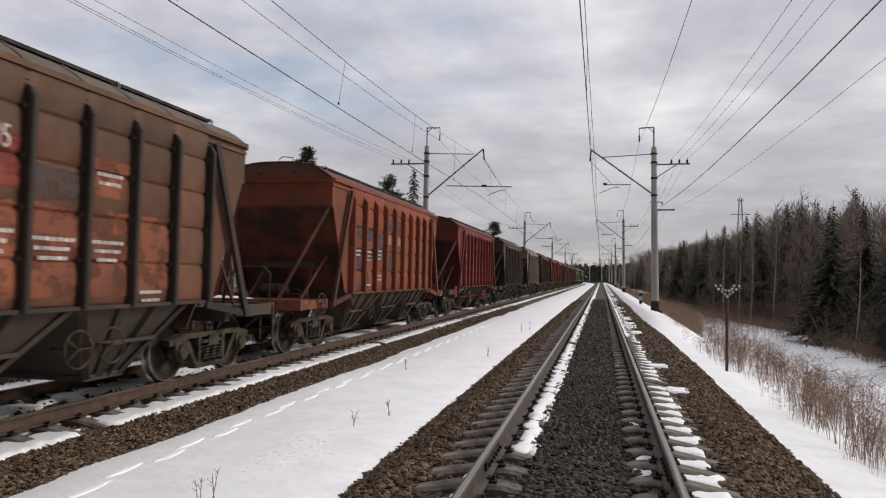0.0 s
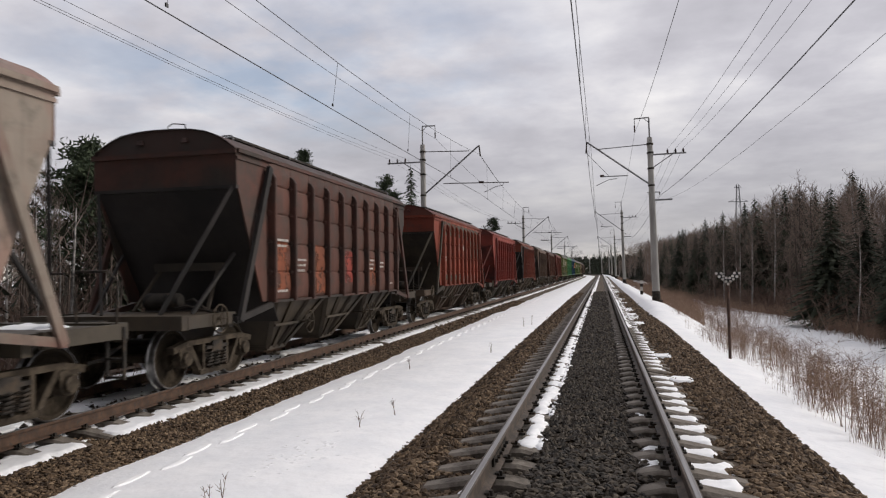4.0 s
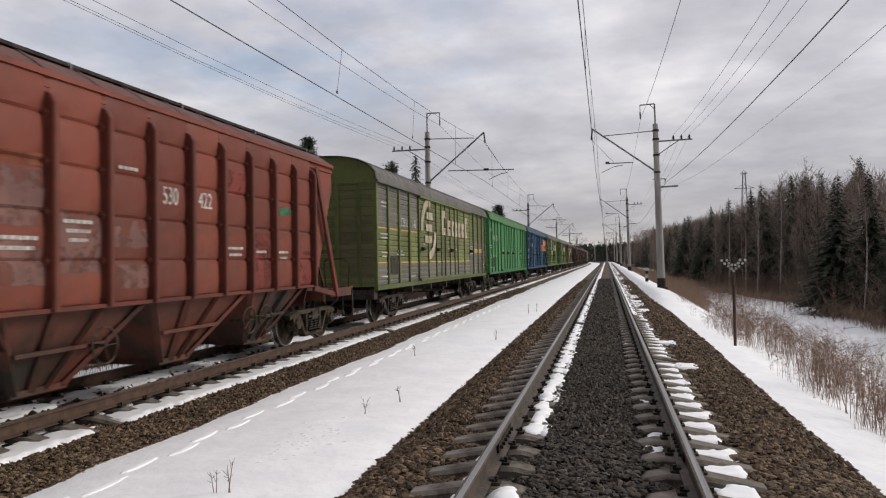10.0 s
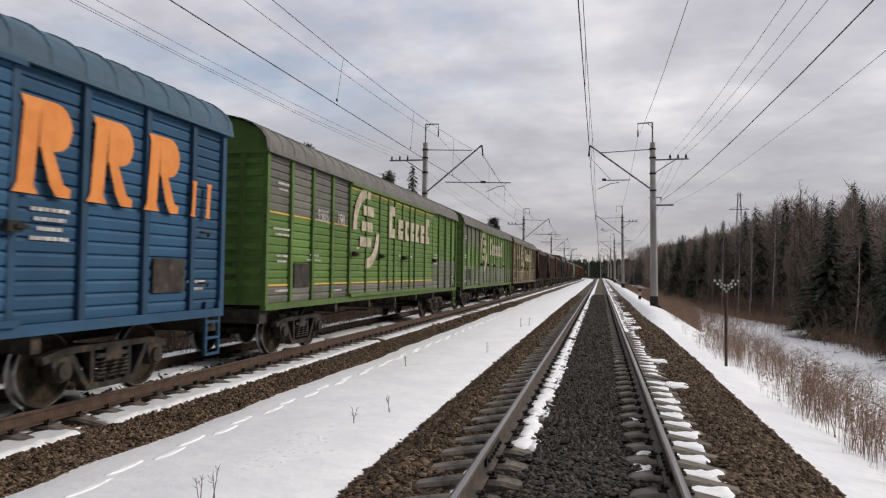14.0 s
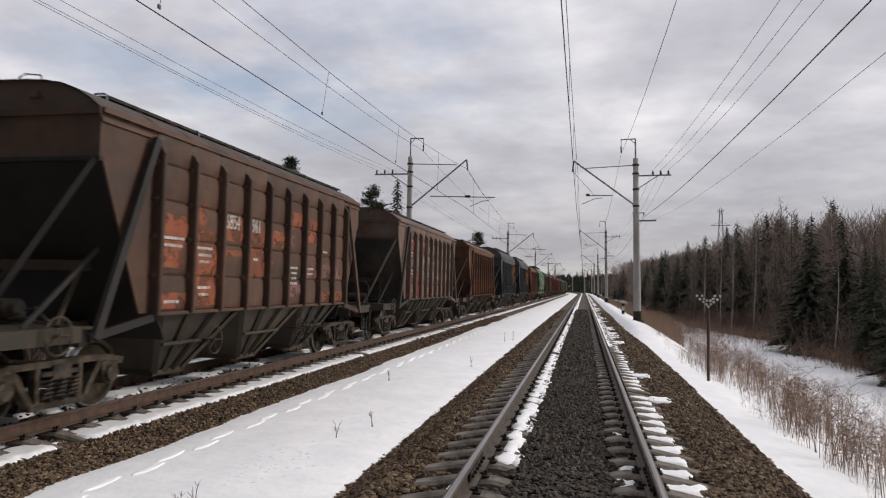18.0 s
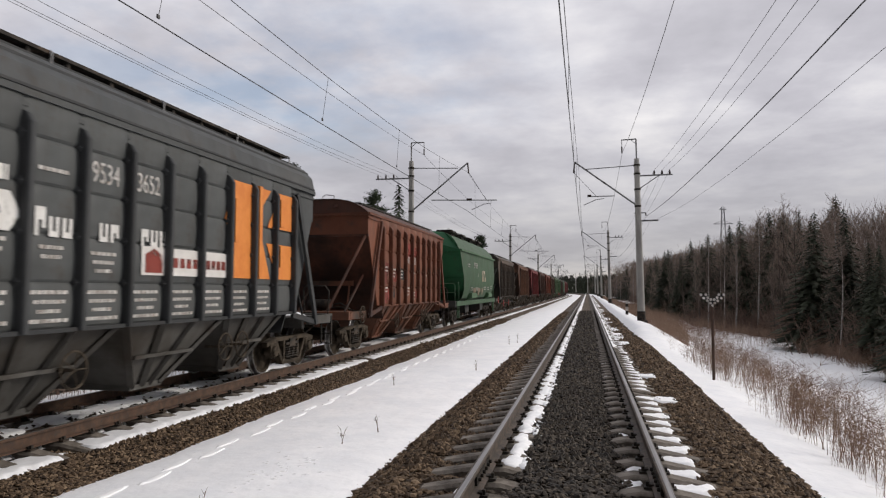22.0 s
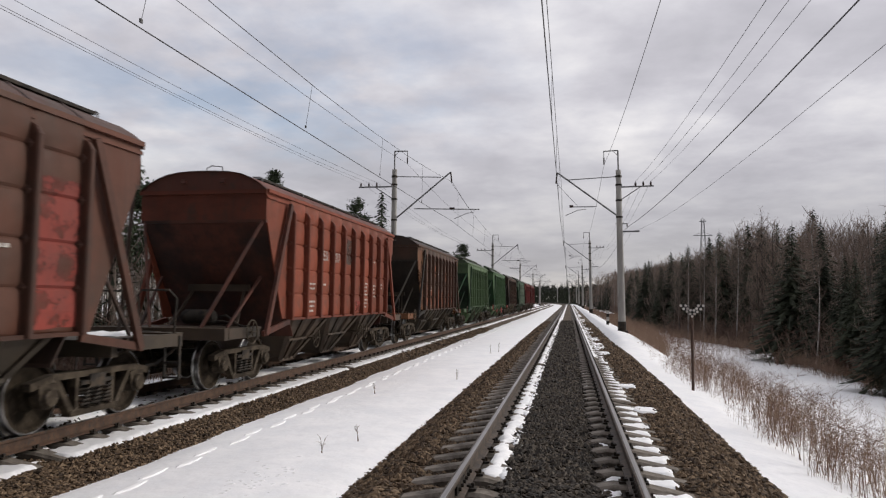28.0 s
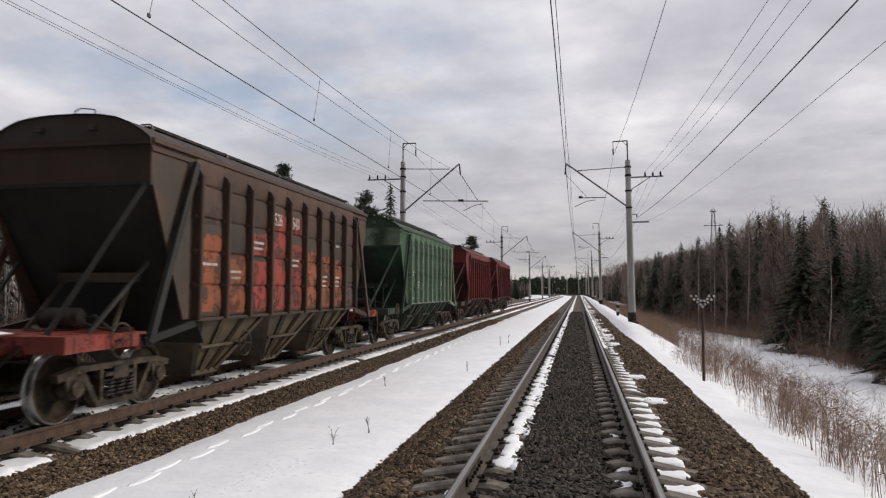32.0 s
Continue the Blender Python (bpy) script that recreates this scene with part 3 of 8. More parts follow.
def coupler_mesh():
    g = Geo().box(-0.08, 0.08, -0.95, -0.2, 0.93, 1.09)
    g.loft([[(-0.16, y, 0.88), (0.17, y, 0.88), (0.19, y, 1.14), (-0.16, y, 1.14)] for y in (-0.30, -0.12)])
    g.loft([[(-0.20, y, 0.90), (-0.06, y, 0.90), (-0.06, y, 1.12), (-0.20, y, 1.12)] for y in (-0.12, 0.02)])
    g.tube([(0.35, -0.8, 1.0), (0.33, -0.45, 0.75), (0.2, -0.15, 0.55), (0.08, 0.0, 0.52)], 0.028, 7)
    return g.mesh("coupler")


COUPLER = coupler_mesh()
COUPLER.transform(Matrix.Diagonal((1, -1, 1, 1)))
COUPLER.flip_normals()


def add_coupler(wagon, end, L):
    """end: -1 front, 1 rear."""
    part("coupler", COUPLER, STEEL, wagon, "automatic coupler with brake hose", pose(0, end * L / 2, 0, 0, 0, 0 if end < 0 else 180))


# grain hopper: 14.72 m over couplers
HL, HW = 14.72, 1.60
TOP_Y, SIDE_Y, EAVE, SILL, CROWN, BEND_Z = 5.38, 4.13, 3.98, 1.31, 4.42, 3.38
X0 = HW - 0.165
RIBS = [-SIDE_Y + 2 * SIDE_Y * i / 9 for i in range(10)]
BAYS = [SILL, 1.86, 2.42, 2.98, 3.52, EAVE]
TALL = 1.065


PANEL_PROFILE = []
for lo_z, hi_z in zip(BAYS, BAYS[1:]):
    PANEL_PROFILE += [(lo_z, 0.0), (lo_z + 0.035, 0.030), ((lo_z + hi_z) / 2, 0.042), (hi_z - 0.035, 0.030)]
PANEL_PROFILE.append((EAVE, 0.0))


def bulge(z):
    for (a, p), (b, q) in zip(PANEL_PROFILE, PANEL_PROFILE[1:]):
        if z <= b:
            return p + (q - p) * max(0.0, (z - a) / (b - a))
    return 0.0


def roof_arc(w, eave, crown, n=10, power=2.0):
    return [(w * math.cos(math.pi * i / n), eave + (crown - eave) * math.sin(math.pi * i / n) ** 0.8) for i in range(n + 1)]


def hip_arc(w, eave, crown):
    return [(w * a, eave + (crown - eave) * b) for a, b in ((1, 0), (0.965, 0.14), (0.86, 0.40), (0.73, 0.65), (0.58, 0.84), (0.40, 0.945), (0.20, 0.99), (0, 1), (-0.20, 0.99), (-0.40, 0.945), (-0.58, 0.84), (-0.73, 0.65), (-0.86, 0.40), (-0.965, 0.14), (-1, 0))]


def hopper_meshes(round_top=False):
    d = {}
    top_arc = roof_arc if round_top else hip_arc
    pw = RIBS[1] - RIBS[0]
    # a panel with bulged bays between the pressed horizontal creases
    prof = PANEL_PROFILE
    x0 = X0
    g = Geo()
    vs, fs = [], []
    for y in (0.0, pw * 0.08, pw * 0.5, pw * 0.92, pw):
        k = 1.0 if 0 < y < pw else 0.3
        vs += [(x0 + o * k, y, z) for z, o in prof]
    n = len(prof)
    fs = [(c * n + i, (c + 1) * n + i, (c + 1) * n + i + 1, c * n + i + 1) for c in range(4) for i in range(n - 1)]
    g.add(vs, fs)
    d["panel"] = g.mesh("panel", True)
    def rib_ring(z, depth, w=0.055):
        return [(x0 - 0.01, -w, z), (x0 + depth * 0.85, -w * 0.9, z), (x0 + depth, -w * 0.6, z), (x0 + depth, w * 0.6, z), (x0 + depth * 0.85, w * 0.9, z), (x0 - 0.01, w, z)]

    g = Geo().loft([rib_ring(SILL - 0.02, 0.15), rib_ring(EAVE - 0.34, 0.16), rib_ring(EAVE - 0.24, 0.10, 0.045), rib_ring(EAVE - 0.20, 0.02, 0.03)])
    for z in BAYS[1:-1]:
        g.loft([rib_ring(z - 0.06, 0.05, 0.07), rib_ring(z, 0.10, 0.10), rib_ring(z + 0.06, 0.05, 0.07)])
    d["rib"] = g.mesh("rib")
    # triangular side ends that reach out to the sloping end walls
    tri = [(SIDE_Y, SILL), (SIDE_Y + 0.28, SILL), (TOP_Y - 0.05, BEND_Z), (TOP_Y, EAVE), (SIDE_Y, EAVE)]
    for s in (-1, 1):
        q = [(x, s * y, z) for x in (x0 - 0.03, x0) for y, z in tri]
        d["end_gusset%d" % s] = Geo().add(q, [(0, 1, 2, 3, 4), (9, 8, 7, 6, 5), (0, 5, 6, 1), (1, 6, 7, 2), (2, 7, 8, 3), (3, 8, 9, 4)]).mesh("end_gusset")
    g = Geo().box(-x0 - 0.03, -x0, -SIDE_Y, SIDE_Y, SILL, EAVE)
    for s in (-1, 1):
        q = [(x, s * y, z) for x in (-x0, -x0 + 0.03) for y, z in tri]
        g.add(q, [(0, 1, 2, 3, 4), (9, 8, 7, 6, 5), (0, 5, 6, 1), (1, 6, 7, 2), (2, 7, 8, 3), (3, 8, 9, 4)])
    d["far_side"] = g.mesh("far_side")
    # end wall: upright head with the roof's arc, then the slope sheet down to the pockets
    for s, nm in ((-1, "front"), (1, "rear")):
        g = Geo()
        crown = CROWN + (0.40 if round_top else 0)
        arc = [(x, s * TOP_Y, z) for x, z in top_arc(x0, EAVE, crown)]
        for key, head in (("end_head_", [(-x0, s * TOP_Y, BEND_Z), (-x0, s * TOP_Y, EAVE), (x0, s * TOP_Y, EAVE), (x0, s * TOP_Y, BEND_Z)]), ("end_cap_", list(reversed(arc)))):
            g = Geo()
            inner = [(x, y - s * 0.04, z) for x, y, z in head]
            n = len(head)
            g.add(head + inner, [tuple(range(n)), tuple(reversed(range(n, 2 * n)))] + [(i, (i + 1) % n, n + (i + 1) % n, n + i) for i in range(n)])
            d[key + nm] = g.mesh(key + nm)
        d["end_lug_" + nm] = Geo().loft([[(-0.07, s * TOP_Y, EAVE + 0.17), (0.07, s * TOP_Y, EAVE + 0.17), (0.05, s * TOP_Y, EAVE + 0.27), (-0.05, s * TOP_Y, EAVE + 0.27)], [(-0.06, s * (TOP_Y + 0.07), EAVE + 0.18), (0.06, s * (TOP_Y + 0.07), EAVE + 0.18), (0.04, s * (TOP_Y + 0.05), EAVE + 0.25), (-0.04, s * (TOP_Y + 0.05), EAVE + 0.25)]]).mesh("end_lug")
        g = Geo()
        g.box(-x0, x0, min(s * TOP_Y, s * TOP_Y - s * 0.10), max(s * TOP_Y, s * TOP_Y - s * 0.10), BEND_Z - 0.06, BEND_Z)
        d["end_ledge_" + nm] = Geo().box(-x0 - 0.02, x0 + 0.02, min(s * TOP_Y, s * (TOP_Y + 0.06)), max(s * TOP_Y, s * (TOP_Y + 0.06)), EAVE - 0.06, EAVE + 0.02).mesh("end_ledge")
        a, b = s * (TOP_Y - 0.07), s * 3.75
        g.add([(-x0 + 0.01, a, BEND_Z), (x0 - 0.01, a, BEND_Z), (x0 - 0.01, b, 0.95), (-x0 + 0.01, b, 0.95), (-x0 + 0.01, a, BEND_Z - 0.05), (x0 - 0.01, a, BEND_Z - 0.05), (x0 - 0.01, b, 0.9), (-x0 + 0.01, b, 0.9)],
              [(0, 1, 2, 3), (7, 6, 5, 4), (0, 4, 5, 1), (1, 5, 6, 2), (2, 6, 7, 3), (3, 7, 4, 0)])
        d["slope_sheet_" + nm] = g.mesh("slope_sheet")
    # roof with a low eave strip
    arc = top_arc(x0 + 0.03, EAVE, CROWN + (0.40 if round_top else 0))
    rings = [[(x, y, z + o) for x, z in arc] for y, o in ((-TOP_Y - 0.04, 0), (TOP_Y + 0.04, 0))]
    g = Geo().loft(rings, caps=False, closed=False)
    g.loft([[(x, y, z - 0.02) for x, z in reversed(arc)] for y in (-TOP_Y - 0.04, TOP_Y + 0.04)], caps=False, closed=False)
    d["roof_seam"] = Geo().loft([[(x, q, z + 0.018) for x, z in arc] for q in (-0.03, 0.03)], caps=False, closed=False).mesh("roof_seam")
    for k in (1, 2, 3):
        (xa, za), (xb, zb) = arc[k - 1], arc[k]
        q = 0.25 if k == 1 else 0.6
        x, z = xa + (xb - xa) * q, za + (zb - za) * q
        d["long_seam_%d" % k] = Geo().beam((x, -TOP_Y - 0.03, z), (x, TOP_Y + 0.03, z), 0.035, 0.035).mesh("roof_seam")
    d["eave_strip"] = Geo().beam((x0 + 0.03, -TOP_Y, EAVE), (x0 + 0.03, TOP_Y, EAVE), 0.06, 0.07).beam((x0 + 0.015, -TOP_Y, EAVE - 0.13), (x0 + 0.015, TOP_Y, EAVE - 0.13), 0.03, 0.05).mesh("eave_strip")
    d["roof"] = g.mesh("roof")
    cz = CROWN + (0.40 if round_top else 0)
    # hatch covers along the crown, each with raised rim
    g = Geo()
    for y in (-1.2, -0.6, 0.0, 0.6, 1.2):
        g.box(0.60, 0.66, y - 0.03, y + 0.03, cz - 0.14, cz + 0.13)
    g.box(0.58, 0.68, -1.25, 1.25, cz + 0.10, cz + 0.15).box(-0.68, -0.58, -1.25, 1.25, cz - 0.12, cz + 0.15).box(-0.6, 0.6, -1.25, 1.25, cz + 0.0, cz + 0.06)
    d["open_coaming"] = g.mesh("hatch_coaming")
    d["hatch"] = Geo().loft([[(-0.62, y, cz - 0.12), (0.62, y, cz - 0.12), (0.62, y, cz - 0.02), (0.3, y, cz + 0.04), (-0.3, y, cz + 0.04), (-0.62, y, cz - 0.02)] for y in (-1.22, 1.22)]).mesh("hatch")
    g = Geo()
    for k in range(4):
        a = -4.7 + 2.42 * k
        g.box(0.66, 1.02, a, a + 2.34, cz - 0.105, cz - 0.06)
        for y in (a + 0.3, a + 1.17, a + 2.04):
            g.box(0.94, 0.98, y - 0.03, y + 0.03, cz - 0.30, cz - 0.105).box(0.70, 0.74, y - 0.03, y + 0.03, cz - 0.20, cz - 0.105)
    d["walkway"] = g.mesh("walkway")
    d["roof_clip"] = Geo().tube([(1.03, -0.04, cz - 0.28), (1.05, -0.04, cz - 0.08), (0.98, 0.0, cz - 0.045), (0.80, 0.02, cz - 0.04)], 0.016, 5).mesh("roof_clip")
    d["roof_bow"] = Geo().tube([(0.30, -TOP_Y + 0.25, cz - 0.05), (0.30, -TOP_Y + 0.22, cz + 0.12), (0.05, -TOP_Y + 0.22, cz + 0.15), (-0.05, -TOP_Y + 0.22, cz + 0.10), (-0.06, -TOP_Y + 0.22, cz)], 0.012, 5).mesh("roof_bow")
    # pocket: an inverted truncated pyramid under the sill
    def pocket(key, y0, y1, b0, b1):
        zt, zb, xt, xb = SILL, 0.32, x0 - 0.02, 0.84
        top = [(-xt, y0, zt), (xt, y0, zt), (xt, y1, zt), (-xt, y1, zt)]
        bot = [(-xb, b0, zb), (xb, b0, zb), (xb, b1, zb), (-xb, b1, zb)]
        d["pocket_" + key] = Geo().loft([top, bot]).box(-xb - 0.05, xb + 0.05, b0 - 0.04, b1 + 0.04, zb - 0.05, zb + 0.03).mesh("pocket")
        d["pocket_ribs_" + key] = []
        for t in (0.02, 0.34, 0.66, 0.98):
            p = Vector((xt + 0.03, y0 + (y1 - y0) * t, zt))
            q = Vector((xb + 0.03, b0 + (b1 - b0) * t, zb))
            d["pocket_ribs_" + key].append(Geo().beam(p, q, 0.10, 0.06).mesh("pocket_rib"))
        xm = xt * 0.55 + xb * 0.45 + 0.04
        d["pocket_ribs_" + key].append(Geo().beam((xm, (y0 + b0) / 2 + 0.1, 0.80), (xm, (y1 + b1) / 2 - 0.1, 0.80), 0.06, 0.05).mesh("pocket_rib"))

    pocket("a", -3.95, -1.42, -3.15, -2.35)
    pocket("b", -1.36, 1.36, -0.36, 0.36)
    pocket("c", 1.42, 3.75, 2.25, 2.95)
    d["side_sill"] = Geo().beam((x0 + 0.05, -SIDE_Y - 0.05, SILL - 0.01), (x0 + 0.05, SIDE_Y + 0.05, SILL - 0.01), 0.10, 0.05).mesh("side_sill")
    # end platform
    g = Geo().box(-1.45, 1.45, 6.55, 6.75, 0.98, 1.20).box(-0.22, 0.22, 3.6, 6.7, 0.86, 1.16).box(-1.30, 1.30, 4.9, 6.58, 1.13, 1.17)
    g.beam((1.42, 6.6, 1.09), (1.42, 5.30, 1.09), 0.08, 0.20).beam((-1.42, 6.6, 1.09), (-1.42, 5.30, 1.09), 0.08, 0.20).box(-1.36, 1.36, 5.1, 5.24, 0.92, 1.12)
    d["platform"] = g.mesh("platform")
    d["corner_strut"] = Geo().beam((1.52, 5.42, 1.02), (1.53, 4.26, EAVE - 0.16), 0.07, 0.13).mesh("corner_strut")
    d["slope_beam"] = Geo().box(-0.72, 0.72, 4.50, 4.62, 1.90, 2.05).beam((-0.6, 4.56, 1.95), (-0.75, 5.2, 1.17), 0.05, 0.05).beam((0.6, 4.56, 1.95), (0.75, 5.2, 1.17), 0.05, 0.05).mesh("slope_beam")
    d["sill_brace"] = Geo().beam((1.49, 5.50, 1.04), (1.49, 4.15, 1.25), 0.06, 0.11).mesh("sill_brace")
    d["slope_strut"] = Geo().beam((0.55, 6.3, 1.17), (1.36, 5.36, 3.35), 0.05, 0.07).mesh("slope_strut")
    d["slope_brace"] = Geo().beam((0.95, 6.0, 1.17), (1.15, 4.95, 2.2), 0.04, 0.06).mesh("slope_brace")
    d["air_tank"] = Geo().wheel(0, 5.35, 1.36, [(-0.35, 0.02), (-0.33, 0.12), (-0.28, 0.155), (0.32, 0.155), (0.37, 0.12), (0.39, 0.02)], 14).mesh("air_tank", True)
    d["brake_pipe"] = Geo().tube([(0.42, 5.35, 1.36), (0.62, 5.42, 1.40), (0.85, 5.55, 1.30), (1.05, 5.62, 1.19), (1.35, 5.6, 1.18)], 0.022, 6).tube([(0.3, 5.5, 1.25), (0.7, 5.75, 1.3), (1.2, 5.8, 1.2)], 0.018, 6).mesh("brake_pipe")
    d["platform_snow"] = Geo().loft([[(x, y, 1.168 + h) for x, h in ((0.10, 0.0), (0.22, 0.04 * k), (0.40, 0.07 * k), (0.58, 0.04 * k), (0.80, 0.08 * k), (0.95, 0.0))] for y, k in ((5.85, 0.1), (5.97, 0.9), (6.08, 0.6), (6.2, 1.0), (6.32, 0.2))], caps=False, closed=False).mesh("platform_snow", True)
    d["handrail"] = Geo().tube([(1.40, 6.58, 1.1), (1.42, 6.60, 1.75), (1.38, 6.45, 1.88), (0.9, 6.45, 1.88), (0.8, 6.5, 1.8), (0.8, 6.58, 1.15)], 0.018, 5).mesh("handrail")
    g = Geo()
    for x in (1.20, 1.46):
        g.beam((x, 6.66, 0.45), (x, 6.66, 1.15), 0.03, 0.05)
    for z in (0.48, 0.72, 0.96):
        g.beam((1.20, 6.66, z), (1.46, 6.66, z), 0.05, 0.03)
    d["step"] = g.mesh("step")
    g = Geo()
    ring = [(0.04, 0.23 * math.cos(i * math.pi / 10), 0.23 * math.sin(i * math.pi / 10)) for i in range(21)]
    g.tube(ring, 0.016, 5)
    for i in range(5):
        a = i * 2 * math.pi / 5
        g.tube([(0.04, 0, 0), (0.04, 0.23 * math.cos(a), 0.23 * math.sin(a))], 0.010, 4)
    g.tube([(-0.35, 0, 0), (0.06, 0, 0)], 0.025, 6)
    d["handwheel"] = g.mesh("handwheel")
    return d


HINGE = Geo().box(0.60, 0.68, 1.16, 1.24, CROWN - EAVE - 0.12, CROWN - EAVE + 0.03).mesh("hatch_hinge")
HOPPER = hopper_meshes()
HOPPER_ROUND = hopper_meshes(True)


def add_text(wagon, text, y, z, size, x, mat, squeeze=0.72, name="number"):
    cu = bpy.data.curves.new(name, "FONT")
    cu.body, cu.size, cu.align_x, cu.extrude = text, size, "CENTER", 0.002
    tmp = bpy.data.objects.new(name, cu)
    me = bpy.data.meshes.new_from_object(tmp)
    bpy.data.objects.remove(tmp)
    me.transform(Matrix.Translation((x, y, z)) @ Euler((radians(90), 0, radians(90))).to_matrix().to_4x4() @ Matrix.Diagonal((squeeze, 1, 1, 1)))
    return part(name, me, mat, wagon)


def bars(wagon, y, z, w, rows, mat, x, name="stencil_bars", h=0.045, pitch=0.11):
    g = Geo()
    for i in range(rows):
        k = w * (1 - 0.35 * ((i * 7 + int(abs(y) * 10)) % 3) / 2)
        q, yy = 0.0, y - k / 2
        while q < k - 0.03:
            step = 0.05 + 0.05 * (((i + 3) * 13 + int(q * 50)) % 5) / 4
            step = min(step, k - q)
            g.box(x, x + 0.004, yy + q, yy + q + step - 0.022, z - i * pitch - h, z - i * pitch)
            q += step
    return part(name, g, mat, wagon)


def make_hopper(front, mats, label, round_top=False, number="", number_at=(3, 2.6), number_size=0.36, marks=(), patches=(), snow=True, wheels=False, seed=0, coaming=False, wheel_mat=None, letters=(), gusset=None, plat=None):
    """front: where its front coupler stands at t = 0. mats: body, ribs, roof, underside, bogie. marks: (y, z, width, rows). patches: (panel, low bay, high bay, material)."""
    body, ribs, roof, under, iron, sooty_shaded = mats
    D = HOPPER_ROUND if round_top else HOPPER
    rnd = random.Random(seed)
    w = tagged(new("hopper_wagon"), label, "freight wagon", group="wagons of the train")
    pw = RIBS[1] - RIBS[0]
    panels = []
    for i in range(9):
        panels.append(part("panel", D["panel"], body, w, at=pose(0, RIBS[i], 0)))
    for y in RIBS:
        part("rib", D["rib"], ribs, w, at=pose(0, y, 0))
    part("end_gusset", D["end_gusset-1"], gusset or body, w)
    part("end_gusset", D["end_gusset1"], gusset or body, w)
    part("far_side", D["far_side"], body, w)
    for nm in ("front", "rear"):
        part("end_head", D["end_head_" + nm], ribs, w)
        part("end_cap", D["end_cap_" + nm], roof, w, "weathered arch under the roof end")
        for x in (-0.45, 0.45):
            part("end_lug", D["end_lug_" + nm], roof, w, at=pose(x, 0, 0))
        part("end_ledge", D["end_ledge_" + nm], ribs, w)
        part("slope_sheet", D["slope_sheet_" + nm], sooty_shaded, w)
    part("roof", D["roof"], roof, w)
    part("eave_strip", D["eave_strip"], body, w)
    if round_top:
        for k in (1, 2, 3):
            part("roof_seam", D["long_seam_%d" % k], ribs, w, "dark lengthwise seam of the roof")
    else:
        for y in RIBS:
            part("roof_seam", D["roof_seam"], roof, w, at=pose(0, y, 0))
    for k in range(5):
        part("roof_clip", D["roof_clip"], GALV, w, "pale hatch clip", pose(0, -4.74 + 2.42 * k, 0))
    for y in (-3.75, -1.25, 1.25, 3.75):
        part("hatch_coaming" if coaming else "hatch", D["open_coaming" if coaming else "hatch"], roof, w, at=pose(0, y, 0))
        part("hatch_hinge", HINGE, GALV, w, at=pose(0, y, EAVE + (0.40 if round_top else 0)))
    part("walkway", D["walkway"], STEEL, w, "dark boards of the roof walkway")
    for s in (0, 180):
        part("roof_bow", D["roof_bow"], STEEL, w, at=pose(0, 0, 0, 0, 0, s))
    for k in "abc":
        pk = part("pocket", D["pocket_" + k], under, w, "sloping discharge pocket")
        for me in D["pocket_ribs_" + k]:
            part("pocket_rib", me, under, pk)
    part("side_sill", D["side_sill"], ribs, w)
    for s in (0, 180):
        p = part("platform", D["platform"], plat or under, w, "end platform with sill beam", pose(0, -0.28, 0, 0, 0, s))
        part("corner_strut", D["corner_strut"], ribs, w, at=pose(0, 0, 0, 0, 0, s))
        part("sill_brace", D["sill_brace"], ribs, w, at=pose(0, 0, 0, 0, 0, s))
        part("slope_strut", D["slope_strut"], sooty_shaded, w, at=pose(0, 0, 0, 0, 0, s))
        part("slope_brace", D["slope_brace"], sooty_shaded, w, at=pose(0, 0, 0, 0, 0, s))
        part("slope_beam", D["slope_beam"], under, w, at=pose(0, 0, 0, 0, 0, s))
        part("handrail", D["handrail"], STEEL, p)
        part("step", D["step"], STEEL, p)
        if snow and (seed % 3 == 1 or seed == 33):
            part("platform_snow", D["platform_snow"], SNOW, p, "snow lying on the platform")
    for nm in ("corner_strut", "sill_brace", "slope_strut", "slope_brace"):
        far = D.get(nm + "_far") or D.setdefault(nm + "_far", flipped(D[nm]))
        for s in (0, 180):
            part(nm, far, sooty_shaded, w, at=pose(0, 0, 0, 0, 0, s))
    part("air_tank", D["air_tank"], STEEL, w, "brake air tank", pose(0, 0, 0, 0, 0, 180))
    part("brake_pipe", D["brake_pipe"], STEEL, w, at=pose(0, 0, 0, 0, 0, 180) @ MIRROR)
    for y in ((-2.3, 1.4, 2.0) if wheels else (-2.4, 0.9)):
        part("handwheel", D["handwheel"], wheel_mat or iron, w, "spoked handwheel", pose(1.42, y, 0.80))
    part("handwheel", D["handwheel"], wheel_mat or iron, w, "spoked brake handwheel", pose(1.47, -6.05, 1.10))
    for y in (-5.47, 4.90):
        add_bogie(w, y, front, HL, iron)
    for e in (-1, 1):
        add_coupler(w, e, HL)
    layer = [0] * 10
    for i, lo, hi, m in patches:
        lo, hi = lo * TALL, hi * TALL
        layer[int(i)] += 1
        i0, wide = (i, 1.0) if isinstance(i, int) else (int(i), i - int(i))
        y0, y1 = RIBS[i0] + 0.06, RIBS[i0] + 0.06 + (pw - 0.12) * wide
        zs = [lo] + [z for z, _ in PANEL_PROFILE if lo + 0.02 < z < hi - 0.02] + [hi]
        n = 7
        vs = []
        for k in range(n):
            e0, e1 = rnd.uniform(-0.016, 0.016), rnd.uniform(-0.016, 0.016)
            for j, z in enumerate(zs):
                zz = z + (e0 if j == 0 else e1 if j == len(zs) - 1 else 0)
                vs.append((X0 + bulge(zz) + 0.002 + 0.002 * layer[i0], y0 + (y1 - y0) * k / (n - 1), zz))
        q = len(zs)
        fs = [(k * q + j, (k + 1) * q + j, (k + 1) * q + j + 1, k * q + j + 1) for k in range(n - 1) for j in range(q - 1)]
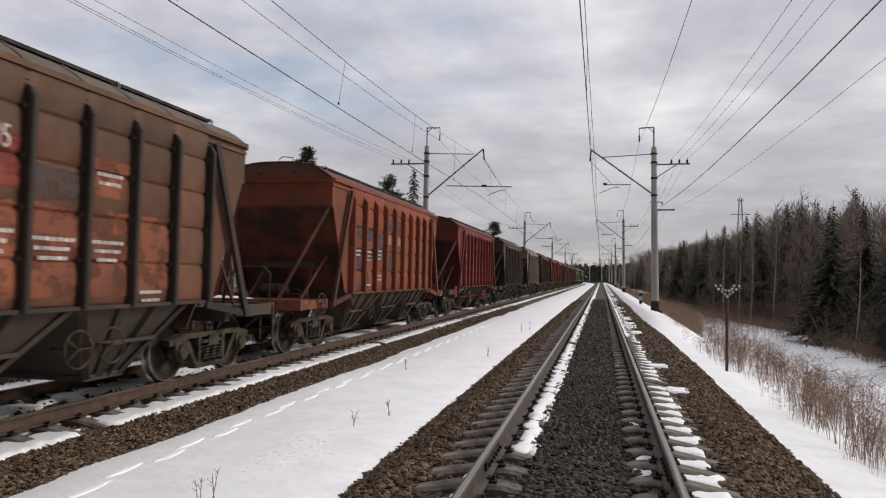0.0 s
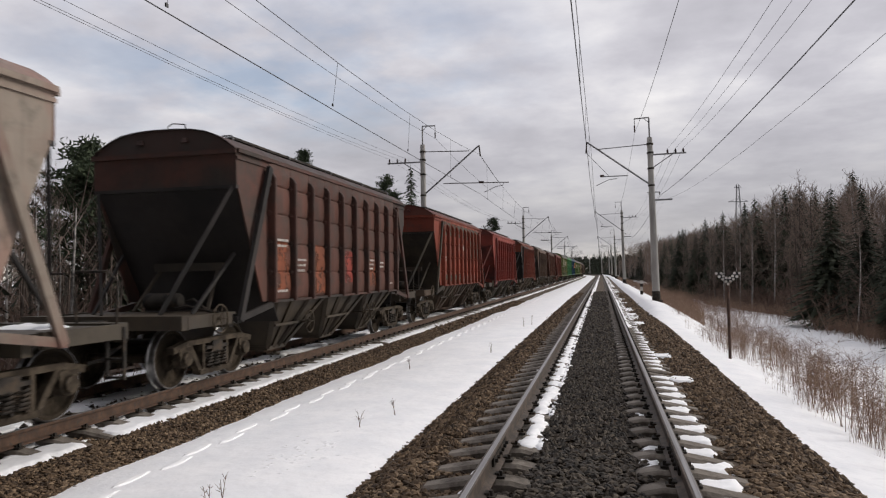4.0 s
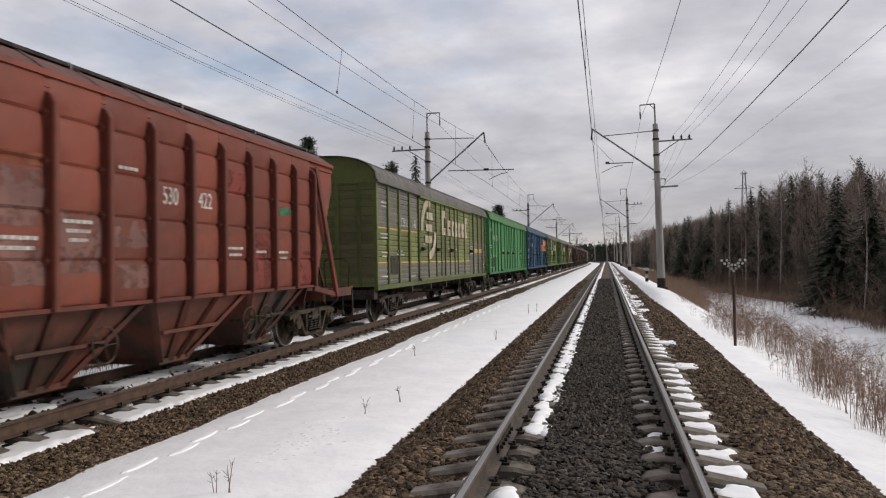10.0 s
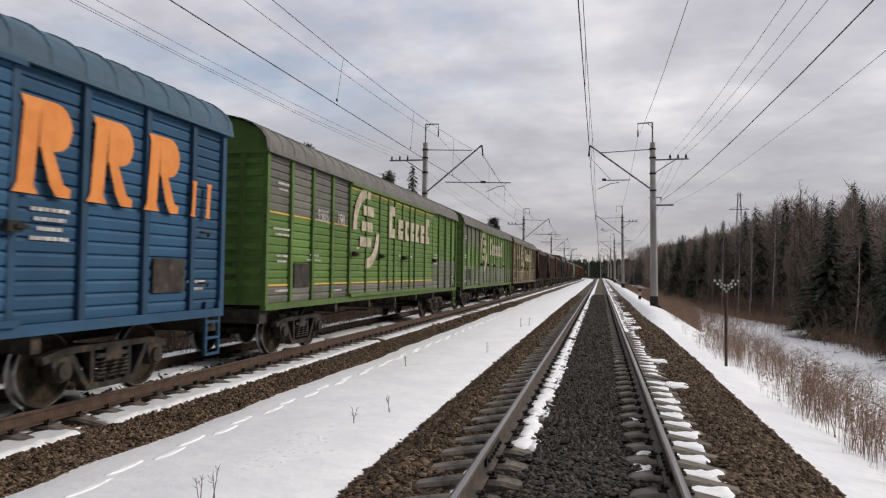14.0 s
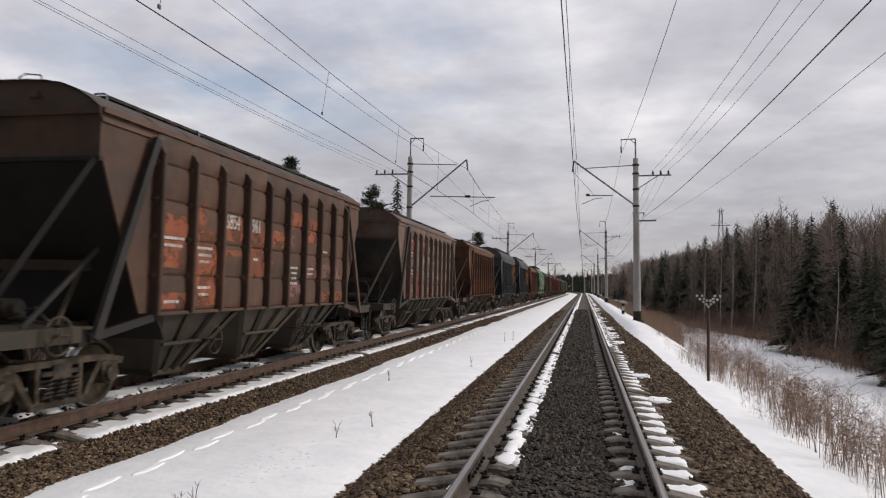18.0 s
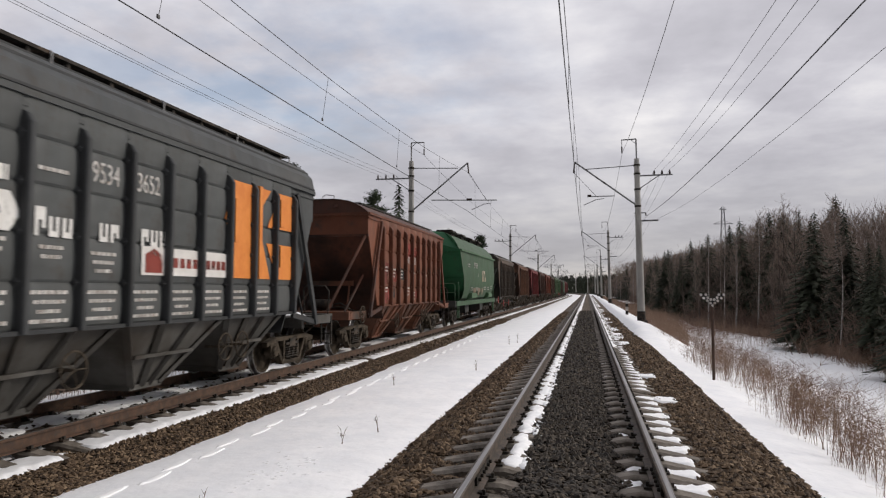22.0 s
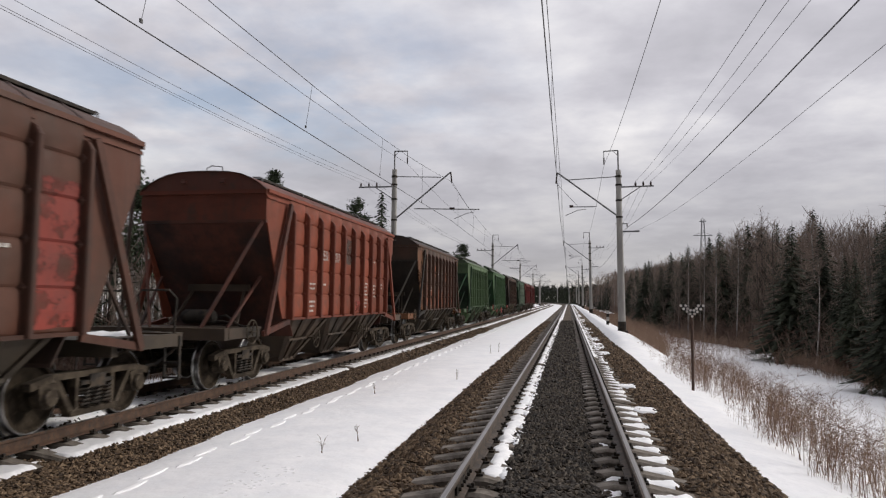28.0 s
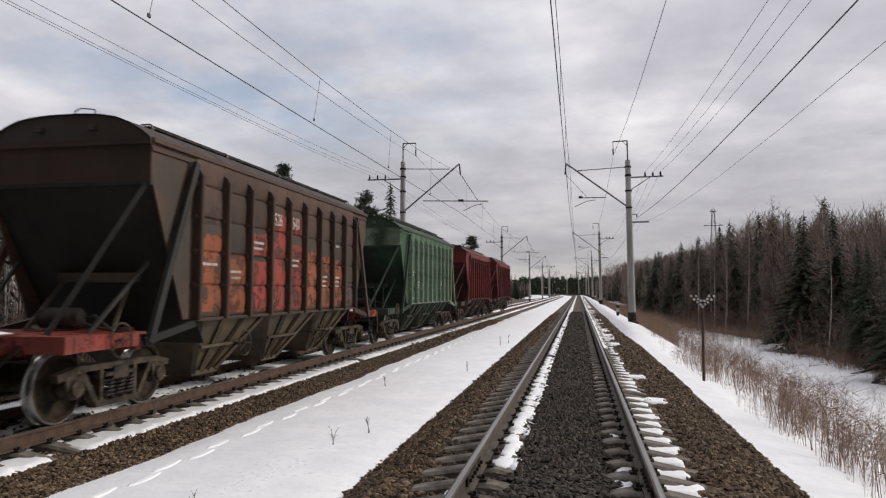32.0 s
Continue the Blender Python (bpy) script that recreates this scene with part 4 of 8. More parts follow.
        part("paint_patch", Geo().add(vs, fs), m, w, "newer patch of paint")
    xt = X0 + 0.046
    if number:
        a, b = number.split(" ")
        y0, z0 = number_at[0], number_at[1] * TALL
        i, y0 = int(y0), (y0 - int(y0)) * pw
        add_text(w, a, RIBS[i] + pw / 2 + y0, z0, number_size, xt, WHITE_PAINT)
        add_text(w, b, RIBS[i + 1] + pw / 2 + y0, z0, number_size, xt, WHITE_PAINT)
    for i, z, ht, m in letters:
        z *= TALL
        y = RIBS[int(i)] + pw / 2 + (i - int(i)) * pw
        part("lettering", Geo().box(xt, xt + 0.003, y - 0.24, y + 0.0, z, z + ht).box(xt, xt + 0.003, y + 0.05, y + 0.26, z, z + ht * 0.8), m, w, "large pale letter shape")
    for i, z, wd, rows in marks:
        bars(w, RIBS[i] + pw / 2, z * TALL, min(wd, pw - 0.2), rows, WHITE_PAINT, xt)
    # the body stands a little forward on its frame
    fit = Matrix.Translation((0, -TOP_Y, SILL)) @ Matrix.Diagonal((1, 0.984, 1.010, 1)) @ Matrix.Translation((0, TOP_Y, -SILL))
    for ob in w.children:
        if ob.name.split(".")[0] not in ("bogie", "coupler", "platform"):
            ob.matrix_basis = fit @ ob.matrix_basis
    return w, front, HL


# covered wagon: 19.2 m over couplers
BL, BB, BWX = 19.0, 8.85, 1.47
BOX_SILL, BOX_EAVE, BOX_CROWN = 1.10, 4.05, 4.78
BOX_ROWS = 18


def box_panel(y0, y1, z0, z1, x, rows):
    """Pressed sheet with horizontal grooves: flat strips between narrow recessed steps."""
    vs, prof = [], []
    dz = (z1 - z0) / rows
    for i in range(rows):
        a = z0 + i * dz
        prof += [(a, -0.028), (a + 0.018, 0.0), (a + dz - 0.045, 0.012), (a + dz - 0.012, 0.0)]
    prof.append((z1, -0.028))
    n = len(prof)
    for y in (y0, y1):
        vs += [(x + o, y, z) for z, o in prof]
    return Geo().add(vs, [(i, n + i, n + i + 1, i + 1) for i in range(n - 1)])


def boxcar_meshes():
    d = {}
    xs = BWX - 0.06
    edges = [-8.8, -7.73, -6.64, -5.50, -4.33, -3.16, -2.0, -1.17, -0.53, 0.34, 1.22, 1.85, 3.25, 4.53, 5.60, 6.80, 7.93, 8.8]
    d["edges"] = edges
    for i, (a, b) in enumerate(zip(edges, edges[1:])):
        d["panel%d" % i] = box_panel(a, b, BOX_SILL + 0.02, BOX_EAVE, xs - 0.01 + (0.05 if 4 <= i <= 12 else 0), BOX_ROWS).mesh("panel")
    g = Geo().box(xs - 0.03, BWX, -0.055, 0.055, BOX_SILL - 0.02, BOX_EAVE)
    d["post"] = g.mesh("post")
    d["slim_post"] = Geo().box(xs, BWX + 0.03, -0.035, 0.035, BOX_SILL + 0.05, BOX_EAVE - 0.04).mesh("door_post")
    d["sill"] = Geo().box(xs - 0.05, BWX + 0.01, -BB, BB, BOX_SILL - 0.10, BOX_SILL + 0.03).box(-BWX, -xs, -BB, BB, BOX_SILL - 0.10, BOX_SILL + 0.03).mesh("side_sill")
    d["door_rail"] = Geo().box(BWX - 0.01, BWX + 0.07, -4.4, 4.6, BOX_SILL + 0.02, BOX_SILL + 0.10).box(BWX - 0.01, BWX + 0.07, -4.4, 4.6, BOX_EAVE - 0.10, BOX_EAVE - 0.01).mesh("door_rail")
    g = Geo().box(-xs - 0.02, -xs + 0.02, -BB, BB, BOX_SILL, BOX_EAVE)
    for y in edges:
        g.box(-BWX, -xs, y - 0.05, y + 0.05, BOX_SILL, BOX_EAVE)
    d["far_side"] = g.mesh("far_side")
    arc = roof_arc(BWX + 0.05, BOX_EAVE, BOX_CROWN, 14)
    for s in (-1, 1):
        g = Geo()
        head = [(-xs, s * BB, BOX_SILL), (-xs, s * BB, BOX_EAVE), *[(x * 0.96, s * BB, z) for x, z in reversed(arc)], (xs, s * BB, BOX_EAVE), (xs, s * BB, BOX_SILL)]
        n = len(head)
        g.add(head + [(x, y - s * 0.05, z) for x, y, z in head], [tuple(range(n)), tuple(reversed(range(n, 2 * n)))] + [(i, (i + 1) % n, n + (i + 1) % n, n + i) for i in range(n)])
        g.box(-xs - 0.06, xs + 0.06, min(s * BB, s * (BB + 0.05)), max(s * BB, s * (BB + 0.05)), BOX_EAVE - 0.05, BOX_EAVE + 0.04)
        d["end%d" % s] = g.mesh("end_wall")
    d["end_post"] = Geo().box(-0.05, 0.05, BB - 0.01, BB + 0.06, BOX_SILL, BOX_EAVE - 0.06).mesh("end_post")
    d["end_rib"] = Geo().loft([[(x, BB - 0.01, -0.07), (x, BB + 0.025, -0.05), (x, BB + 0.025, 0.05), (x, BB - 0.01, 0.07)] for x in (-xs + 0.05, xs - 0.05)]).mesh("end_rib")
    d["crossbeam"] = Geo().box(-1.38, 1.38, -0.07, 0.07, 0.78, 1.0).mesh("crossbeam")
    g = Geo().loft([[(x, y, z) for x, z in arc] for y in (-BB - 0.12, BB + 0.12)], caps=False, closed=False)
    g.loft([[(x, y, z - 0.03) for x, z in reversed(arc)] for y in (-BB - 0.12, BB + 0.12)], caps=False, closed=False)
    for k in range(33):
        y = -BB + 2 * BB * k / 32
        g.loft([[(x * 1.004, y + q, z + o) for x, z in arc] for q, o in ((-0.035, 0.0), (-0.015, 0.022), (0.015, 0.022), (0.035, 0.0))], caps=False, closed=False)
    g.box(BWX + 0.01, BWX + 0.07, -BB - 0.1, BB + 0.1, BOX_EAVE - 0.04, BOX_EAVE + 0.03)
    d["roof"] = g.mesh("roof")
    d["vent_grille"] = Geo().box(xs, xs + 0.03, -0.38, 0.38, 1.42, 1.92).mesh("vent_grille")
    g = Geo().box(-0.25, 0.25, -BB - 0.2, BB + 0.2, 0.72, 1.0).box(-1.35, 1.35, -BB, -BB + 0.3, 0.75, 1.02).box(-1.35, 1.35, BB - 0.3, BB, 0.75, 1.02)
    d["underframe"] = g.mesh("underframe")
    d["air_tank"] = Geo().wheel(0, 0, 0.66, [(-0.4, 0.02), (-0.37, 0.16), (0.37, 0.16), (0.40, 0.02)], 14).mesh("air_tank", True)
    d["brake_rod"] = Geo().tube([(0.5, -4.6, 0.62), (0.5, 4.6, 0.62)], 0.02, 5).beam((0.2, -1.2, 0.62), (0.9, -1.2, 0.62), 0.06, 0.03).beam((0.2, 1.2, 0.62), (0.9, 1.2, 0.62), 0.06, 0.03).mesh("brake_rod")
    d["latch"] = Geo().box(BWX, BWX + 0.10, -0.10, 0.10, -0.06, 0.06).box(BWX + 0.02, BWX + 0.13, -0.03, 0.16, -0.02, 0.02).mesh("latch")
    g = Geo()
    for y in (BB - 0.5, BB - 0.12):
        g.beam((BWX - 0.02, y, 0.38), (BWX - 0.02, y, 1.25), 0.05, 0.05)
    for z in (0.40, 0.66, 0.92):
        g.beam((BWX - 0.02, BB - 0.5, z), (BWX - 0.02, BB - 0.12, z), 0.05, 0.04)
    d["step"] = g.mesh("step_ladder")
    d["hook"] = Geo().tube([(BWX + 0.01, -0.12, 0), (BWX + 0.05, -0.10, 0), (BWX + 0.05, 0.10, 0), (BWX + 0.01, 0.12, -0.05)], 0.02, 5).mesh("grab_handle")
    return d


BOXCAR = boxcar_meshes()


def make_boxcar(front, panel_mats, post_mat, roof_mat, label, number="", bands=(), marks=(), emblem=None, lettering=None, number_y=-6.07, grille_y=-7.18):
    """panel_mats: a material for each of the fifteen panels, or one. bands: (first panel, last panel, low, high, material), thin coats over the sheet."""
    D = BOXCAR
    w = tagged(new("covered_wagon"), label, "freight wagon", group="wagons of the train")
    pm = panel_mats if isinstance(panel_mats, list) else [panel_mats] * 17
    body = pm[0]
    for i in range(17):
        part("panel", D["panel%d" % i], pm[i], w)
    for i, y in enumerate(D["edges"]):
        slim = 5 <= i <= 12
        part("door_post" if slim else "post", D["slim_post" if slim else "post"], post_mat, w, at=pose(0, y, 0))
    part("side_sill", D["sill"], post_mat, w)
    part("door_rail", D["door_rail"], post_mat, w, "door guide rails")
    part("far_side", D["far_side"], body, w)
    part("end_wall", D["end-1"], body, w)
    part("end_wall", D["end1"], body, w)
    part("roof", D["roof"], roof_mat, w)
    u = part("underframe", D["underframe"], STEEL, w)
    for y in (-5.0, -2.5, 0, 2.5, 5.0):
        part("crossbeam", D["crossbeam"], STEEL, u, at=pose(0, y, 0))
    for turn in (0, 180):
        for x in (-0.95, -0.3, 0.3, 0.95):
            part("end_post", D["end_post"], post_mat, w, at=pose(0, 0, 0, 0, 0, turn) @ pose(x, 0, 0))
        for k in range(12):
            part("end_rib", D["end_rib"], body, w, at=pose(0, 0, BOX_SILL + 0.17 + 0.235 * k, 0, 0, turn))
    part("air_tank", D["air_tank"], STEEL, u, at=pose(0.4, 2.0, 0))
    part("brake_rod", D["brake_rod"], STEEL, u)
    part("step_ladder", D["step"], post_mat, w)
    part("vent_grille", D["vent_grille"], STEEL, w, "dark square grille", pose(0.01, grille_y, 0))
    for y in (-4.2, -2.0, 0.34, 4.45):
        part("latch", D["latch"], STEEL, w, "door latch", pose(0.03, y, 2.2))
    for z in (2.35, 1.55):
        part("grab_handle", D["hook"], STEEL, w, at=pose(0, 8.2, z))
    for y in (-6.35, 6.65):
        add_bogie(w, y, front, BL, STEEL)
    for e in (-1, 1):
        add_coupler(w, e, BL)
    xs = BWX - 0.055
    for k, (a, b, lo, hi, m) in enumerate(bands):
        lo, hi = lo * TALL, hi * TALL
        for i in range(a, b + 1):
            dx = 0.05 if 4 <= i <= 12 else 0
            rows = max(1, round((hi - lo) / ((BOX_EAVE - BOX_SILL) / BOX_ROWS)))
            g = box_panel(D["edges"][i] + 0.06, D["edges"][i + 1] - 0.06, lo, hi, xs - 0.01 + dx + 0.003 + 0.002 * k, rows)
            part("paint_band", g, m, w)
    xt = BWX - 0.035
    if number:
        a, b = number.split(" ")
        add_text(w, a, number_y, 2.88, 0.40, xt + 0.01, WHITE_PAINT, 0.8)
        add_text(w, b, number_y + 1.13, 2.88, 0.40, xt + 0.01, WHITE_PAINT, 0.8)
    for y, z, wd, rows in marks:
        bars(w, y, z * TALL, wd, rows, WHITE_PAINT, xt + (0.05 if -4.33 < y < 4.5 else 0))
    if emblem:
        for a0, a1, r0, r1 in ((75, 185, 0.80, 1.08), (-95, -5, 0.80, 1.08)):
            g, n = Geo(), 10
            for k in range(n):
                t0, t1 = radians(a0 + (a1 - a0) * k / n), radians(a0 + (a1 - a0) * (k + 1) / n)
                q = [(xt + 0.055, emblem[0] + r * math.cos(t), emblem[1] + r * math.sin(t)) for t in (t0, t1) for r in (r0, r1)]
                q2 = [(x + 0.004, y, z) for x, y, z in q]
                g.add(q2 + q, [(0, 2, 3, 1), (4, 5, 7, 6)])
            part("emblem_arc", g, CREAM, w, "cream arc of the round emblem")
        for k in range(3):
            part("emblem_bar", Geo().box(xt + 0.055, xt + 0.059, emblem[0] - 0.55 + 0.12 * k, emblem[0] + 0.35 + 0.10 * k, emblem[1] - 0.50 + 0.42 * k, emblem[1] - 0.24 + 0.42 * k), CREAM, w, "cream bar of the round emblem")
    if lettering:
        y, z, cols, m = lettering
        for k, (dy, wd, ht) in enumerate(cols):
            g = Geo()
            p, q = xt + 0.058, xt + 0.062
            if m is ORANGE_LOGO:
                # stem with a foot, a round bow and a leg that kicks out, leaning to the front of the wagon
                shapes = [[(0.00, 0.0), (0.42, 0.0), (0.34, 0.10), (0.44, 0.90), (0.50, 1.0), (0.10, 1.0), (0.16, 0.90), (0.08, 0.10)]]
                if wd > 0.4:
                    bow = [(0.70 + 0.30 * math.cos(a), 0.74 + 0.26 * math.sin(a)) for a in [math.pi * (i / 9 - 0.5) for i in range(10)]]
                    shapes += [[(0.42, 0.50), *bow, (0.45, 1.0)], [(0.44, 0.52), (0.64, 0.52), (0.86, 0.14), (1.0, 0.10), (0.98, 0.0), (0.74, 0.0), (0.62, 0.12)]]
                for shape in shapes:
                    n = len(shape)
                    vs = [(x, y + dy + a * wd, z + b * ht) for x in (q, p) for a, b in shape]
                    g.add(vs, [tuple(range(n)), tuple(reversed(range(n, 2 * n)))] + [(i, n + i, n + (i + 1) % n, (i + 1) % n) for i in range(n)])
            else:
                # solid blocks with a notch, worn and unreadable
                g.box(p, q, y + dy, y + dy + wd * 0.46, z, z + ht).box(p, q, y + dy + wd * 0.46, y + dy + wd * 0.84, z, z + ht * (0.44 if k % 2 else 0.30))
                g.box(p, q, y + dy + wd * 0.46, y + dy + wd * 0.84, z + ht * (0.58 if k % 2 else 0.70), z + ht)
            part("lettering", g, m, w, "large painted letter shape")
    return w, front, BL


# green covered hopper with a rounded shell, 16.05 m over couplers
TL = 16.05
SHELL = [(0.0, 4.62), (0.55, 4.55), (1.0, 4.32), (1.32, 3.95), (1.46, 3.66), (1.50, 3.62), (1.56, 2.9), (1.60, 2.3), (1.54, 1.75), (1.36, 1.32), (1.10, 1.16)]


def make_shell_wagon(front, mats, label, number):
    body, end, under = mats
    w = tagged(new("shell_hopper_wagon"), label, "freight wagon", group="wagons of the train")
    sec = SHELL + [(-x, z) for x, z in reversed(SHELL[1:])]

    def end_y(z):
        return 6.25 - 0.9 * max(0.0, (z - 3.9) / 0.75) ** 1.8 if z > 3.66 else 6.25 - 1.05 * ((3.66 - z) / 2.5) ** 1.1 if z > 2.2 else 5.68 - 0.75 * ((2.2 - z) / 1.05)

    rings = [[(x, s * end_y(z), z) for x, z in sec] for s in (-1, -0.5, 0, 0.5, 1)]
    part("shell", Geo().loft(rings, caps=False).mesh("shell", True), body, w)
    for s in (-1, 1):
        # recessed sloping end under the upright head
        head = [(x * 0.99, s * (end_y(z) - 0.01), z) for x, z in sec if z > 2.2]
        g = Geo().add(head, [tuple(range(len(head)))] if s < 0 else [tuple(reversed(range(len(head))))])
        slope = [[(x * k, s * y, z) for k in (-1, 1)] for x, y, z in ((1.55, 5.78, 2.32), (1.54, 5.6, 2.1), (1.4, 4.9, 1.6), (1.1, 4.3, 1.16))]
        g.add([p for r in slope for p in r], [(2 * i, 2 * i + 1, 2 * i + 3, 2 * i + 2) for i in range(3)])
        g.box(-1.5, 1.5, min(s * 6.2, s * 6.28), max(s * 6.2, s * 6.28), 3.58, 3.66)
        part("end_wall", g, end, w)
        g = Geo().box(-1.45, 1.45, min(s * 7.0, s * 7.25), max(s * 7.0, s * 7.25), 0.92, 1.22).box(-0.25, 0.25, min(s * 4.0, s * 7.3), max(s * 4.0, s * 7.3), 0.85, 1.18).box(-1.35, 1.35, min(s * 4.6, s * 7.0), max(s * 4.6, s * 7.0), 1.12, 1.17)
        p = part("platform", g, under, w)
        g = Geo().tube([(1.38, s * 7.0, 1.2), (1.38, s * 7.0, 1.95), (1.3, s * 7.0, 2.02), (0.2, s * 7.0, 2.02), (0.1, s * 7.0, 1.95), (0.1, s * 7.0, 1.2)], 0.022, 6).tube([(0.1, s * 7.0, 1.6), (1.38, s * 7.0, 1.6)], 0.015, 5)
        g.tube([(1.42, s * 6.2, 1.2), (1.42, s * 6.2, 2.0), (1.36, s * 5.95, 2.1)], 0.022, 6)
        part("handrail", g, body, p)
        g = Geo()
        for y in (s * 6.55, s * 6.2):
            g.beam((1.42, y, 0.40), (1.42, y, 1.15), 0.05, 0.05)
        for z in (0.42, 0.72):
            g.beam((1.42, s * 6.55, z), (1.42, s * 6.2, z), 0.12, 0.03)
        part("step", g, body, p)
        g = Geo()
        for x in (-1.25, -0.9):
            g.beam((x, s * 6.56, 1.2), (x, s * 6.56, 3.6), 0.04, 0.04)
        for k in range(8):
            g.beam((-1.25, s * 6.56, 1.4 + 0.28 * k), (-0.9, s * 6.56, 1.4 + 0.28 * k), 0.03, 0.03)
        part("ladder", g, end, w)
    part("eave_strip", Geo().beam((1.53, -6.25, 3.64), (1.53, 6.25, 3.64), 0.10, 0.09).beam((-1.53, -6.25, 3.64), (-1.53, 6.25, 3.64), 0.10, 0.09), body, w)
    part("side_sill", Geo().beam((1.42, -6.9, 1.08), (1.42, 6.9, 1.08), 0.10, 0.22).beam((-1.42, -6.9, 1.08), (-1.42, 6.9, 1.08), 0.10, 0.22), body, w)
    part("centre_sill", Geo().box(-0.3, 0.3, -6.6, 6.6, 0.6, 1.0).box(-1.2, 1.2, -3.2, -2.0, 0.55, 1.2).box(-1.2, 1.2, 2.0, 3.2, 0.55, 1.2), under, w)
    for y in (-4.6, -1.7, 1.2, 4.1):
        h = part("hatch", Geo().box(0.0, 0.95, y - 0.62, y + 0.62, 4.56, 4.62).loft([[(0.05, yy, 4.62), (0.9, yy, 4.62), (0.85, yy, 4.70), (0.1, yy, 4.70)] for yy in (y - 0.6, y + 0.6)]).box(0.2, 0.8, y - 0.5, y + 0.5, 4.35, 4.58), STEEL, w, "dark roof hatch")
        part("handle", Geo().tube([(0.7, y - 0.72, 4.45), (0.7, y - 0.72, 4.72), (0.7, y - 0.40, 4.75)], 0.015, 5), STEEL, h)
    part("chute", Geo().loft([[(1.3, y, 1.2), (1.62, y, 1.32), (1.62, y, 1.55), (1.45, y, 1.58)] for y in (-3.4, -1.6)]).loft([[(1.3, y, 1.2), (1.62, y, 1.32), (1.62, y, 1.55), (1.45, y, 1.58)] for y in (2.9, 4.4)]), body, w)
    for y in (-5.55, 5.55):
        add_bogie(w, y, front, TL, STEEL)
    for e in (-1, 1):
        add_coupler(w, e, TL)
    add_text(w, number, -1.8, 2.88, 0.42, 1.585, WHITE_PAINT)
    add_text(w, "20", -1.15, 2.42, 0.28, 1.61, WHITE_PAINT)
    bars(w, -4.0, 3.05, 0.9, 2, WHITE_PAINT, 1.575)
    for y, z in ((-3.2, 1.85), (-1.5, 1.85), (1.5, 1.9), (2.9, 1.9), (4.3, 1.95)):
        bars(w, y, z, 0.9, 2, WHITE_PAINT, 1.585)
    for k in range(3):
        y = 0.36 + 0.50 * k
        g = Geo().box(1.61, 1.614, y, y + 0.16, 2.18, 2.82).box(1.61, 1.614, y + 0.16, y + 0.40, 2.18 if k != 1 else 2.66, 2.44 if k != 1 else 2.82)
        part("lettering", g, CREAM, w, "cream painted letter as a plain shape")
    for k, (y, wd) in enumerate(((-2.6, 0.9), (-1.1, 1.0), (0.35, 0.6))):
        part("paint_patch", Geo().box(1.565, 1.569, y, y + wd, 1.60, 1.82).box(1.565, 1.569, y, y + wd * 0.45, 1.45, 1.60), TAN_COAT, w, "tan repainted patch")
    for ob in w.children_recursive:
        if ob.name.split(".")[0] not in ("bogie", "coupler", "side_frame", "spring_nest", "axle_box", "wheelset", "brake_beam"):
            ob.data.transform(Matrix.Diagonal((1, 1, 1.035, 1)))
    return w, front, TL


# ---- paints ----
PALE = material("pale_paint", [(0.62, 0.61, 0.58), (0.74, 0.73, 0.70)], 6.0, 0.6, second=((0.40, 0.39, 0.36), 12.0, 0.55, 0.72))
CREAM = material("cream_paint", [(0.36, 0.30, 0.22), (0.56, 0.49, 0.39)], 3.0, 0.7, second=((0.22, 0.19, 0.10), 6.0, 0.50, 0.66))


def patch_paint(name, c, wear=0.35):
    """A patch of other paint, worn through here and there to the coat under it."""
    mat = paint("patch_" + name, tuple(k * 0.78 + 0.012 for k in c), tuple(k * 0.55 + 0.018 for k in c), GRIME, wear + 0.15, 0.5, 0.6)
    nt = mat.node_tree
    N, L = nt.nodes.new, nt.links.new
    tc, n, k = N("ShaderNodeTexCoord"), N("ShaderNodeTexNoise"), N("ShaderNodeMapRange")
    L(tc.outputs["Object"], n.inputs["Vector"])
    n.inputs["Scale"].default_value, n.inputs["Detail"].default_value, n.inputs["Roughness"].default_value = 2.6, 7, 0.7
    k.inputs["From Min"].default_value, k.inputs["From Max"].default_value, k.inputs["To Min"].default_value = 0.40, 0.52, 0.15
    L(n.outputs["Fac"], k.inputs["Value"]), L(k.outputs[0], nt.nodes["Principled BSDF"].inputs["Alpha"])
    return mat


GRIME = (0.050, 0.038, 0.030)
FRESH_RED = patch_paint("red", (0.33, 0.050, 0.032))
ORANGE = patch_paint("orange", (0.38, 0.105, 0.040))
TAN = patch_paint("tan", (0.33, 0.135, 0.055))
BLACK = patch_paint("black", (0.030, 0.034, 0.036))
PURPLE = patch_paint("purple", (0.12, 0.075, 0.105))
MAUVE = patch_paint("mauve", (0.30, 0.165, 0.155))
OLIVE = patch_paint("olive", (0.105, 0.088, 0.055), 0.5)
ASH = patch_paint("ash", (0.28, 0.28, 0.255))
LEAF = patch_paint("leaf", (0.045, 0.24, 0.10))
UMBER = patch_paint("umber", (0.10, 0.052, 0.036), 0.5)
PINK = patch_paint("pink", (0.34, 0.155, 0.125))
SOOT = patch_paint("soot", (0.026, 0.025, 0.022))
ORANGE_LOGO = material("bright_orange", [(0.62, 0.19, 0.03), (0.70, 0.24, 0.045)], 3.0, 0.6)
RED_WHEEL = material("red_handwheel", [(0.22, 0.045, 0.038), (0.34, 0.06, 0.05)], 3.0, 0.6)
GREY_COAT = paint("grey_coat", (0.185, 0.175, 0.16), (0.15, 0.14, 0.125), GRIME, 0.5, 0.4)
TAN_COAT = paint("tan_coat", (0.26, 0.215, 0.15), (0.22, 0.165, 0.11), (0.20, 0.10, 0.05), 0.5, 0.4)
